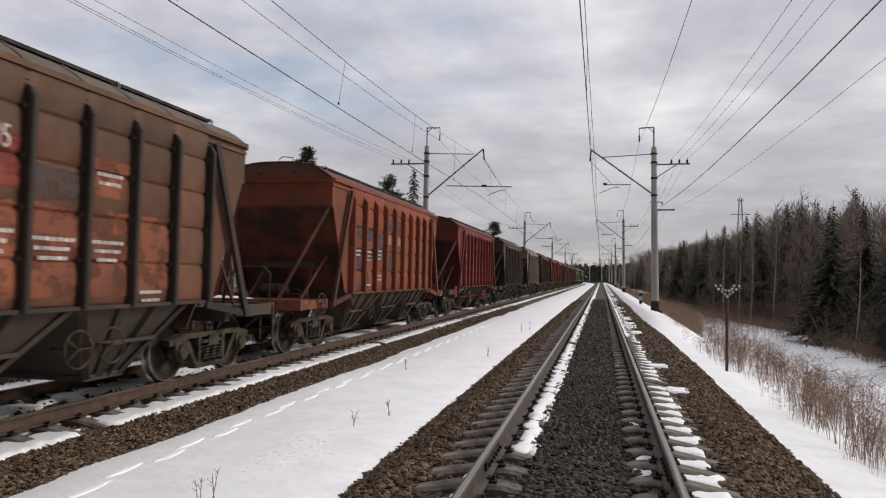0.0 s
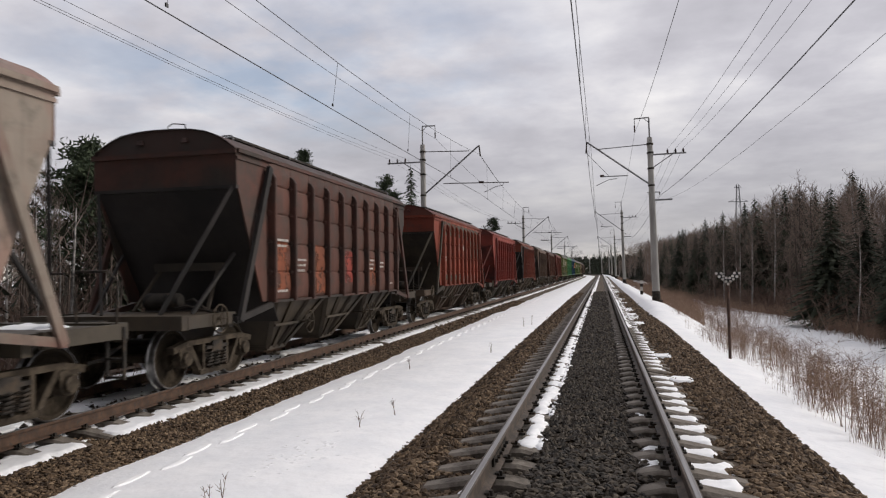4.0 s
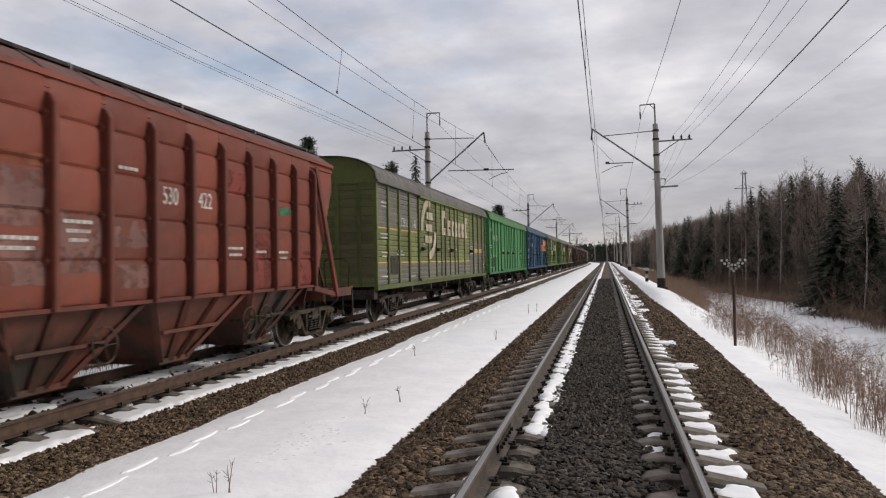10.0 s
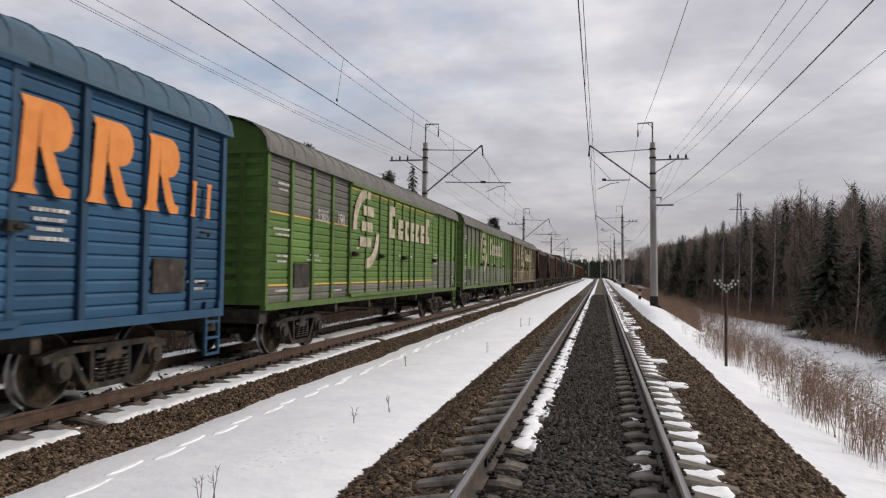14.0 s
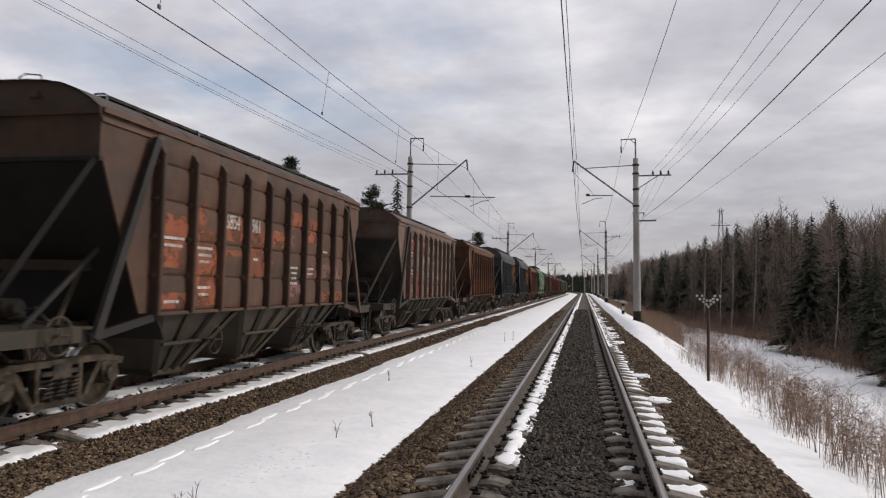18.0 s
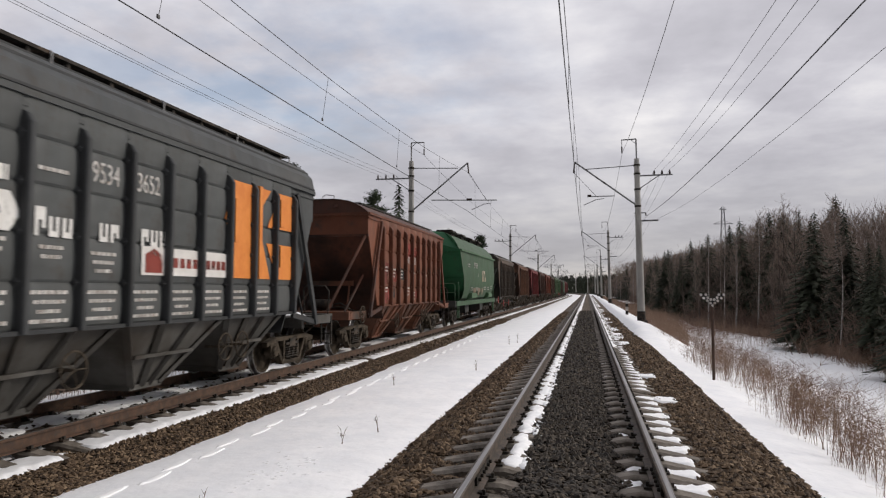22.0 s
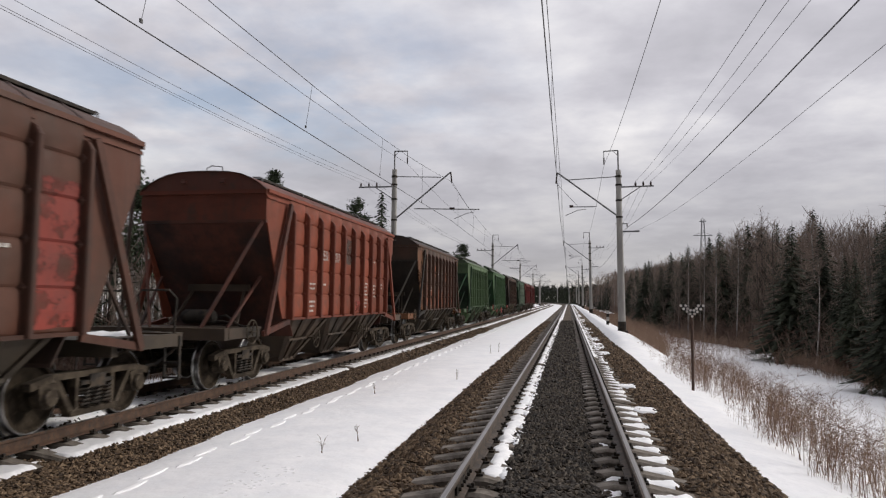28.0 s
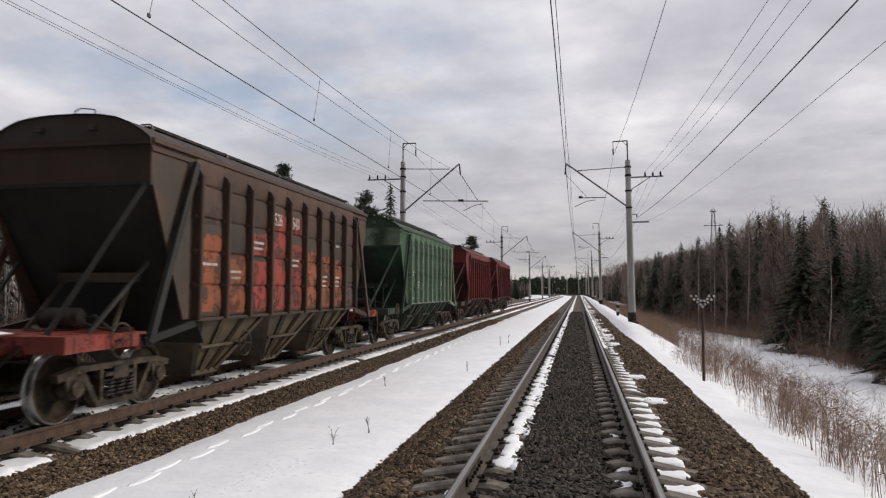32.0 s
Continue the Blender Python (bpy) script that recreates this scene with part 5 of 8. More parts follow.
YELLOW = material("yellow_line", [(0.45, 0.27, 0.05), (0.52, 0.32, 0.08)], 3.0, 0.6)


def hopper_paints(tag, base, worn, wear, dirt, rib=None, roof=None, under=None, end=None):
    """Body, ribs, roof, underside, running gear and ends of one hopper."""
    rb = rib or tuple(c * 0.75 for c in base)
    rf = roof or tuple(c * 0.45 + 0.018 for c in base)
    un = under or tuple(0.75 * k + 0.08 * c for k, c in zip((0.085, 0.070, 0.048), base))
    # ends: soot, plus shade of the overhang painted in as darkened body colour
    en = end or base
    return (paint("body_" + tag, base, worn, GRIME, wear, dirt), paint("ribs_" + tag, rb, tuple(c * 0.6 for c in worn), GRIME, wear, dirt),
            paint("roof_" + tag, rf, tuple(c * 0.7 + 0.02 for c in worn), GRIME, 0.5, 0.6), paint("under_" + tag, un, (0.045, 0.038, 0.030), GRIME, 0.5, 0.6), DUSTY,
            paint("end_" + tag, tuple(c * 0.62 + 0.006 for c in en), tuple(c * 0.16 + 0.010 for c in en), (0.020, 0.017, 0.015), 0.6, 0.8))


TRAIN = []
BAND = lambda first, last, lo, hi, m: [(i, lo, hi, m) for i in range(first, last + 1)]
USUAL = [(0, 2.35, 0.6, 2), (1, 2.0, 0.55, 3), (6, 2.05, 0.6, 3), (7, 2.0, 0.5, 2), (0, 1.42, 0.5, 1), (8, 1.45, 0.4, 1)]
# one entry a hopper, in the order of the train
HOPPERS = {
    0: dict(base=(0.163, 0.063, 0.031), worn=(0.111, 0.057, 0.031), wear=0.6, dirt=0.6, rib=(0.034, 0.026, 0.020), roof=(0.11, 0.085, 0.06), number="1953 3205", at=(3, 2.85), patches=BAND(3, 7, 1.35, 2.35, ORANGE) + [(4, 2.45, 3.0, FRESH_RED), (6, 2.5, 2.95, ORANGE), (5, 2.4, 2.75, UMBER), (2, 1.3, 2.7, ORANGE), (1, 1.3, 2.2, ORANGE)], marks=[(4, 2.05, 0.7, 3), (5, 2.0, 0.7, 3), (6, 2.0, 0.6, 3), (7, 1.4, 0.5, 2), (6, 2.8, 0.5, 2)], label="grimy olive-brown grain hopper wagon with orange-red panels"),
    1: dict(plat=ORANGE, base=(0.26, 0.062, 0.025), worn=(0.18, 0.060, 0.032), wear=0.35, dirt=0.4, number="953 3216", at=(3, 2.5), patches=[(0, 1.72, 2.3, PURPLE), (1, 2.5, 2.85, PURPLE), (2, 2.1, 2.75, PURPLE), (3, 2.88, 3.2, PURPLE), (4, 2.88, 3.2, PURPLE), (0, 2.5, 2.85, OLIVE), (1, 2.05, 2.3, OLIVE), (1.5, 1.32, 1.75, OLIVE), (3, 1.8, 2.2, UMBER), (0, 1.28, 1.4, PURPLE), (5.4, 1.85, 2.1, PURPLE), (7.3, 2.0, 2.5, UMBER)], marks=[(0, 2.25, 0.6, 2), (1, 2.25, 0.5, 3), (2, 2.3, 0.5, 3), (1, 1.42, 0.5, 1), (2, 1.65, 0.5, 2)], label="orange-red ribbed grain hopper wagon with purplish patches"),
    2: dict(base=(0.22, 0.036, 0.025), worn=(0.17, 0.036, 0.026), wear=0.35, dirt=0.3, number="523 316", at=(3, 2.98), patches=[(3, 2.88, 3.2, ASH), (4, 2.88, 3.2, ASH), (0.6, 1.85, 2.1, ASH), (1.7, 1.92, 2.15, ASH), (0.9, 1.32, 1.5, ASH), (2, 1.24, 1.34, ASH), (7, 1.24, 1.32, ASH)], marks=[(0, 2.6, 0.6, 2), (1, 2.5, 0.4, 2), (2, 2.05, 0.5, 3), (5, 1.9, 0.4, 1), (6, 1.95, 0.4, 3), (7, 2.6, 0.4, 2), (7, 2.25, 0.4, 2)], red=True, label="dark red ribbed grain hopper wagon with red handwheels"),
    3: dict(base=(0.115, 0.072, 0.048), worn=(0.085, 0.062, 0.044), wear=0.5, dirt=0.4, number="5234 16", at=(2, 2.65), patches=[(3.4, 1.4, 1.65, LEAF)], marks=[(0, 2.75, 0.5, 2), (1, 1.7, 0.4, 2), (0, 2.1, 0.4, 2), (0, 1.45, 0.5, 2), (5, 1.7, 0.5, 2), (6, 2.2, 0.4, 3), (2, 2.25, 0.3, 1)], end=(0.055, 0.045, 0.036), label="sooty dark brown grain hopper wagon"),
    4: dict(base=(0.32, 0.27, 0.22), worn=(0.33, 0.19, 0.15), wear=0.6, dirt=0.5, number="9525 4339", at=(3, 2.8), patches=[(0, 1.28, 1.72, MAUVE), (0, 2.0, 2.38, MAUVE), (0, 2.45, 2.7, MAUVE), (0, 2.75, 3.25, MAUVE), (1, 2.0, 2.35, MAUVE), (1, 2.42, 3.0, MAUVE), (2, 2.6, 3.0, MAUVE), (2, 2.4, 2.55, MAUVE), (3, 2.35, 2.7, MAUVE), (4, 2.1, 2.6, MAUVE), (5, 2.45, 2.95, MAUVE), (3, 1.85, 2.15, ORANGE), (2, 1.85, 2.2, ORANGE), (4, 1.8, 2.1, BLACK), (1, 1.3, 1.7, FRESH_RED), (5, 3.15, 3.4, FRESH_RED), (7, 3.0, 3.3, FRESH_RED), (4, 1.25, 1.5, MAUVE)], marks=[(0, 2.35, 0.6, 2), (0, 2.65, 0.6, 2), (1, 2.3, 0.6, 2), (1, 2.75, 0.6, 3), (2, 2.7, 0.5, 2), (3, 1.95, 0.5, 2), (0, 1.4, 0.5, 1)], end=(0.040, 0.034, 0.032), label="faded grey and mauve grain hopper wagon with sooty end"),
    5: dict(base=(0.12, 0.050, 0.036), worn=(0.055, 0.044, 0.037), wear=0.6, dirt=0.6, patches=[(0, 1.4, 2.3, ORANGE), (2, 1.3, 2.3, ORANGE), (4, 1.5, 2.2, FRESH_RED), (6, 1.4, 2.1, ORANGE)], marks=USUAL, end=(0.045, 0.036, 0.032), label="dark maroon-brown grain hopper wagon with orange patches"),
    6: dict(base=(0.27, 0.056, 0.030), worn=(0.19, 0.056, 0.034), wear=0.4, dirt=0.5, number="951 77489", at=(3, 2.62), patches=BAND(0, 8, 3.12, 3.62, OLIVE) + BAND(6, 8, 2.25, 3.12, OLIVE) + [(5.4, 2.7, 3.12, OLIVE)] + BAND(0, 3, 1.25, 1.62, OLIVE) + BAND(4, 7, 1.28, 1.55, PINK), marks=[(4, 2.2, 0.3, 1), (7, 2.9, 0.3, 1), (8, 1.9, 0.3, 2), (0, 2.3, 0.6, 2), (8, 1.4, 0.4, 1)], end=(0.10, 0.075, 0.045), label="red grain hopper wagon with olive-grimed top"),
    7: dict(base=(0.30, 0.052, 0.036), worn=(0.25, 0.054, 0.036), wear=0.35, dirt=0.3, number="541 7309", at=(4, 2.72), patches=[(1.6, 2.3, 2.5, BLACK), (3.7, 2.0, 2.38, BLACK), (1.6, 1.8, 2.1, ORANGE)], marks=[(0, 2.3, 0.5, 2), (2, 2.5, 0.4, 1), (3, 2.3, 0.4, 3), (5, 2.3, 0.25, 1), (7, 2.3, 0.5, 2), (8, 2.3, 0.4, 2), (6, 1.6, 0.3, 1)], under=(0.065, 0.055, 0.042), label="brick-red ribbed grain hopper wagon"),
    8: dict(gusset=SOOT, base=(0.25, 0.062, 0.036), worn=(0.18, 0.062, 0.040), wear=0.4, dirt=0.4, number="509 358", at=(2, 2.55), patches=BAND(0, 1, 3.15, 3.62, SOOT) + BAND(2, 4, 3.25, 3.62, SOOT) + [(0.25, 2.9, 3.2, SOOT)], marks=[(0, 2.7, 0.6, 1), (0, 2.2, 0.5, 2), (1, 2.2, 0.4, 4), (0, 1.5, 0.5, 1), (1, 1.65, 0.3, 3), (6, 2.1, 0.4, 1), (3, 2.2, 0.3, 1)], end=(0.030, 0.028, 0.022), roof=(0.16, 0.065, 0.045), under=(0.10, 0.075, 0.05), label="rust-red grain hopper wagon with sooty black end"),
    9: dict(base=(0.20, 0.145, 0.105), worn=(0.165, 0.10, 0.068), wear=0.6, dirt=0.6, number="9517 6756", at=(2, 2.72), patches=[(1, 1.3, 1.72, FRESH_RED), (1, 1.95, 2.32, FRESH_RED), (0, 1.5, 1.9, TAN), (1, 1.75, 1.95, TAN), (3, 3.02, 3.28, FRESH_RED), (4, 2.95, 3.25, FRESH_RED), (2, 1.9, 2.2, UMBER), (5, 1.32, 1.6, FRESH_RED), (7, 1.85, 2.15, FRESH_RED), (6, 1.8, 2.1, FRESH_RED), (7.8, 1.3, 1.6, FRESH_RED), (2, 1.3, 1.6, UMBER), (1.3, 2.9, 3.1, TAN), (0.5, 1.35, 1.62, ASH), (4, 2.5, 2.7, TAN)], marks=[(0, 2.7, 0.6, 2), (0, 2.2, 0.6, 2), (1, 2.25, 0.6, 3), (1, 1.65, 0.6, 3), (5, 1.55, 0.5, 2), (6, 2.05, 0.4, 3), (7, 2.1, 0.4, 3)], end=(0.07, 0.055, 0.042), label="grey-brown grain hopper wagon with red blotches"),
    10: dict(base=(0.17, 0.062, 0.036), worn=(0.12, 0.062, 0.042), wear=0.55, dirt=0.5, number="952 050", at=(3, 2.95), patches=[(0, 1.36, 1.78, FRESH_RED), (1, 1.34, 2.3, FRESH_RED), (2, 1.95, 2.32, FRESH_RED), (3, 1.92, 2.28, FRESH_RED), (6, 1.92, 2.25, FRESH_RED), (7, 1.85, 2.1, FRESH_RED), (0.6, 2.9, 3.25, FRESH_RED), (5, 2.5, 2.7, FRESH_RED), (4, 1.5, 1.8, UMBER)], marks=[(0, 2.75, 0.6, 1), (0, 2.3, 0.5, 2), (1, 2.2, 0.5, 4), (1, 1.7, 0.4, 3), (2, 3.0, 0.6, 1), (4, 2.5, 0.2, 1), (5, 2.05, 0.5, 1), (6, 2.45, 0.4, 1), (7, 2.0, 0.3, 1)], label="rust-brown grain hopper wagon with bright red patches"),
    11: dict(base=(0.22, 0.055, 0.034), worn=(0.17, 0.058, 0.036), wear=0.5, dirt=0.35, number="530 422", at=(3, 2.5), patches=[(0, 1.5, 2.0, PINK), (0, 2.1, 2.7, PINK), (1, 1.6, 2.3, PINK), (2, 1.9, 2.25, PINK), (2, 1.4, 1.7, PINK), (0, 2.72, 2.86, ORANGE), (5, 2.75, 3.15, FRESH_RED), (6, 1.3, 2.2, FRESH_RED), (8, 1.3, 1.9, FRESH_RED), (7, 2.55, 2.7, LEAF)], marks=[(1, 2.2, 0.5, 3), (0, 2.0, 0.6, 2), (2, 2.9, 0.4, 1), (5, 1.95, 0.5, 2), (6, 1.9, 0.4, 1), (7, 1.9, 0.4, 2)], under=(0.19, 0.062, 0.040), label="reddish-brown grain hopper wagon with dusty pink patches"),
    18: dict(base=(0.12, 0.062, 0.038), worn=(0.075, 0.048, 0.035), wear=0.5, dirt=0.4, number="6854 961", at=(2, 2.55), patches=[(0, 1.86, 2.62, ORANGE), (0, 1.28, 1.5, ORANGE), (1, 1.3, 2.45, ORANGE), (1.5, 2.5, 2.85, ORANGE), (2, 2.35, 2.75, ORANGE), (2, 2.1, 2.2, ORANGE), (3, 1.75, 2.65, ORANGE), (4, 2.35, 2.65, ORANGE), (4.4, 2.0, 2.25, ORANGE), (5, 2.75, 3.1, ORANGE), (6, 2.55, 3.0, ORANGE), (5.5, 2.4, 2.6, PINK), (5, 1.4, 1.65, PINK), (6, 1.8, 2.1, PINK), (7, 1.8, 2.1, PINK), (8, 1.8, 2.05, PINK), (7, 1.28, 1.5, ORANGE), (8, 1.28, 1.5, ORANGE)], marks=[(0, 2.3, 0.6, 2), (1, 2.2, 0.5, 3), (5, 2.0, 0.4, 4), (6, 2.0, 0.4, 2), (7, 2.4, 0.3, 1), (3, 2.1, 0.2, 1), (1, 1.6, 0.4, 2), (0, 1.4, 0.4, 1)], end=(0.032, 0.026, 0.022), label="dark brown grain hopper wagon with orange-red patches"),
    19: dict(base=(0.185, 0.135, 0.105), worn=(0.16, 0.085, 0.062), wear=0.5, dirt=0.5, patches=[(0, 1.3, 1.55, TAN), (0, 1.75, 2.3, FRESH_RED), (0, 2.55, 2.9, FRESH_RED), (0, 3.0, 3.3, FRESH_RED), (1, 1.3, 2.2, FRESH_RED), (2, 2.75, 3.1, FRESH_RED), (3, 1.3, 1.7, FRESH_RED), (3, 2.4, 3.1, MAUVE), (3, 1.9, 2.25, BLACK), (4, 2.3, 2.8, MAUVE), (6, 1.9, 2.2, FRESH_RED), (7, 1.3, 2.0, FRESH_RED), (8, 1.5, 2.3, UMBER), (5, 1.5, 2.2, MAUVE), (3, 3.15, 3.45, UMBER)], marks=[(0, 2.2, 0.6, 2), (0, 2.8, 0.5, 2), (2, 2.6, 0.4, 3), (3, 2.7, 0.4, 3), (3, 2.15, 0.5, 2), (5, 2.0, 0.5, 1), (7, 2.0, 0.4, 2), (0, 3.2, 0.4, 2), (3, 1.6, 0.4, 2)], end=(0.085, 0.070, 0.055), label="grey-brown grain hopper wagon with faded red panels"),
    20: dict(base=(0.25, 0.100, 0.042), worn=(0.13, 0.062, 0.036), wear=0.6, dirt=0.5, number="9511 5164", at=(2, 2.52), patches=[(0, 1.28, 2.55, TAN), (1, 1.9, 2.65, FRESH_RED), (1, 1.3, 1.7, FRESH_RED), (1.6, 2.02, 2.35, BLACK), (1.4, 2.5, 2.6, BLACK), (2, 1.3, 1.75, TAN), (2, 2.0, 2.35, FRESH_RED), (3, 1.3, 2.0, TAN), (4, 1.7, 2.7, TAN), (5, 1.3, 2.3, TAN), (6, 1.9, 2.6, TAN), (8, 1.3, 1.9, TAN), (0.5, 1.45, 1.85, OLIVE), (6.5, 1.4, 1.7, OLIVE), (0.4, 2.05, 2.3, FRESH_RED)], marks=[(0, 2.2, 0.3, 2), (1, 1.65, 0.5, 3), (3, 2.1, 0.3, 1), (8, 2.15, 0.3, 1), (1, 2.3, 0.4, 1)], end=(0.17, 0.075, 0.040), label="rusty orange-brown grain hopper wagon"),
    23: dict(base=(0.215, 0.075, 0.040), worn=(0.18, 0.068, 0.038), wear=0.5, dirt=0.35, number="7500 1681", at=(3, 2.52), patches=[(2, 2.0, 2.35, BLACK), (1.7, 1.42, 1.8, BLACK), (3, 2.7, 3.2, FRESH_RED), (4, 2.75, 3.1, FRESH_RED), (0, 1.85, 2.45, FRESH_RED), (1, 1.9, 2.3, FRESH_RED), (0, 1.3, 1.7, FRESH_RED), (4, 1.4, 1.62, FRESH_RED)], marks=[(0, 2.35, 0.5, 2), (1, 2.3, 0.5, 3), (2, 2.28, 0.6, 3), (0, 1.75, 0.5, 2), (3, 1.75, 0.5, 3), (4, 1.6, 0.4, 3), (6, 2.2, 0.4, 1), (4, 2.25, 0.25, 1)], under=(0.19, 0.075, 0.042), label="brown-red grain hopper wagon in even paint"),
    25: dict(base=(0.125, 0.090, 0.066), worn=(0.095, 0.076, 0.060), wear=0.5, dirt=0.5, number="951 6163", at=(3, 3.02), patches=[(1, 2.95, 3.3, FRESH_RED), (1, 1.75, 2.15, FRESH_RED), (3, 2.38, 2.46, FRESH_RED), (4, 2.38, 2.46, FRESH_RED), (3, 1.75, 1.85, FRESH_RED), (2, 2.3, 3.2, BLACK), (6, 2.0, 2.3, BLACK), (2, 1.85, 2.25, BLACK), (8, 1.7, 2.3, BLACK), (5.5, 1.3, 1.5, TAN), (7.4, 1.3, 1.5, ORANGE), (0, 1.25, 1.4, TAN), (3, 1.4, 1.7, UMBER)], marks=[(1, 2.75, 0.6, 3), (2, 2.95, 0.5, 1), (2, 2.6, 0.6, 1), (1, 2.05, 0.4, 3), (6, 2.2, 0.4, 2), (7, 2.2, 0.4, 3), (4, 1.6, 0.5, 4)], end=(0.075, 0.068, 0.055), red=True, label="grey grimy grain hopper wagon with red handwheels"),
    26: dict(base=(0.20, 0.088, 0.048), worn=(0.14, 0.068, 0.042), wear=0.55, dirt=0.5, number="9533 534", at=(2, 2.6), patches=[(1, 2.45, 2.8, FRESH_RED), (1, 1.9, 2.2, FRESH_RED), (3, 1.25, 1.35, ORANGE), (6, 1.25, 1.33, FRESH_RED)], marks=[(0, 2.75, 0.5, 1), (0, 2.1, 0.4, 2), (1, 2.15, 0.4, 3), (3, 1.9, 0.4, 2), (0, 1.5, 0.4, 1), (6, 2.1, 0.3, 2)], end=(0.12, 0.062, 0.040), label="brown-orange grain hopper wagon"),
    27: dict(base=(0.22, 0.034, 0.034), worn=(0.16, 0.038, 0.034), wear=0.45, dirt=0.4, marks=USUAL, end=(0.15, 0.032, 0.030), label="dark crimson grain hopper wagon"),
    28: dict(base=(0.135, 0.052, 0.032), worn=(0.10, 0.050, 0.034), wear=0.55, dirt=0.45, number="3573 150", at=(1, 2.72), patches=[(0.6, 2.62, 2.98, LEAF), (0.8, 2.02, 2.3, LEAF), (1.8, 1.85, 2.3, LEAF), (3.9, 2.3, 2.65, LEAF), (4.9, 2.25, 2.5, LEAF), (4.3, 1.85, 2.0, LEAF), (2.4, 2.45, 2.6, LEAF), (1.2, 1.26, 1.5, LEAF), (3.6, 1.26, 1.42, LEAF), (0, 1.3, 1.85, FRESH_RED), (2, 1.9, 2.9, FRESH_RED), (3, 2.9, 3.4, FRESH_RED), (4, 2.8, 3.2, FRESH_RED), (6, 1.8, 2.1, FRESH_RED), (8, 1.3, 3.0, FRESH_RED), (0, 2.35, 2.6, FRESH_RED), (2, 1.3, 1.6, FRESH_RED)], marks=[(1, 2.25, 0.4, 3), (2, 2.1, 0.4, 3), (1, 3.1, 0.5, 2), (2, 3.05, 0.5, 2), (4, 1.55, 0.5, 3), (7, 2.2, 0.4, 1)], end=(0.10, 0.055, 0.038), label="rust-brown grain hopper wagon with green paint patches"),
    29: dict(base=(0.25, 0.062, 0.032), worn=(0.20, 0.060, 0.034), wear=0.45, dirt=0.4, number="9531 0017", at=(2, 2.55), patches=[(4, 2.55, 3.2, UMBER), (5, 1.3, 1.6, FRESH_RED)], marks=[(1, 2.0, 0.5, 2), (6, 2.1, 0.5, 4), (7, 2.05, 0.5, 4), (8, 2.1, 0.3, 2), (6, 1.65, 0.5, 3), (2, 2.0, 0.2, 1), (1, 1.6, 0.5, 3), (7, 2.75, 0.3, 1)], end=(0.19, 0.058, 0.034), label="orange-brown grain hopper wagon"),
    30: dict(plat=TAN, base=(0.115, 0.062, 0.042), worn=(0.085, 0.058, 0.042), wear=0.5, dirt=0.5, gusset=TAN, number="9535 4610", at=(3, 2.72), patches=[(0, 1.3, 2.2, ORANGE), (1, 1.28, 2.25, ORANGE), (2, 1.28, 1.8, ORANGE), (2, 2.5, 3.1, ORANGE), (3, 1.28, 2.1, ORANGE), (3, 2.1, 2.95, UMBER), (4, 1.3, 2.0, ORANGE), (5, 1.3, 1.8, ORANGE), (6, 1.3, 2.0, ORANGE), (7, 1.3, 1.9, ORANGE), (5, 2.4, 2.9, ORANGE), (7, 2.6, 2.9, ORANGE), (4, 2.1, 2.6, UMBER)], marks=[(1, 2.15, 0.6, 2), (2, 2.2, 0.4, 2), (2, 2.45, 0.2, 1), (1, 1.4, 0.5, 1), (4, 2.35, 0.3, 1), (6, 2.75, 0.4, 3), (7, 2.3, 0.3, 1), (6, 2.0, 0.5, 2)], end=(0.062, 0.048, 0.036), label="brown grain hopper wagon with orange lower panels"),
    31: dict(base=(0.120, 0.190, 0.092), worn=(0.120, 0.175, 0.095), wear=0.4, dirt=0.25, number="5988 458", at=(3, 2.88), letters=[(5, 2.28, 0.34), (6, 2.28, 0.34), (7, 2.28, 0.34)], patches=[(1.9, 1.95, 2.3, LEAF), (8, 1.5, 1.85, BLACK)], marks=[(2, 2.95, 0.4, 1), (2, 1.65, 0.6, 3), (3, 1.62, 0.6, 4), (4, 1.6, 0.5, 2), (6, 2.1, 0.4, 4), (7, 2.05, 0.4, 3), (4, 2.15, 0.3, 1), (7, 2.75, 0.3, 1), (5, 1.6, 0.5, 1), (0, 2.2, 0.5, 2)], under=(0.075, 0.135, 0.060), coaming=True, round_top=False, end=(0.040, 0.130, 0.055), label="green grain hopper wagon with pale letters"),
    32: dict(red=True, base=(0.098, 0.186, 0.084), worn=(0.085, 0.170, 0.078), wear=0.4, dirt=0.25, number="9506 1802", at=(3, 3.08), letters=[(5, 2.96, 0.34), (6, 2.96, 0.34), (7, 2.96, 0.34)], patches=[(2, 2.32, 2.68, BLACK), (2, 1.92, 2.18, BLACK), (8, 1.4, 1.75, BLACK)], marks=[(2, 2.6, 0.5, 3), (1, 2.5, 0.4, 1), (2, 3.12, 0.4, 1), (2, 1.55, 0.6, 3), (3, 2.15, 0.3, 1), (4, 1.6, 0.5, 1), (6, 2.15, 0.4, 4), (7, 2.1, 0.4, 3), (3, 1.55, 0.5, 1), (5, 1.6, 0.5, 1)], under=(0.08, 0.155, 0.070), coaming=True, end=(0.048, 0.145, 0.060), label="fresh green grain hopper wagon with pale letters"),
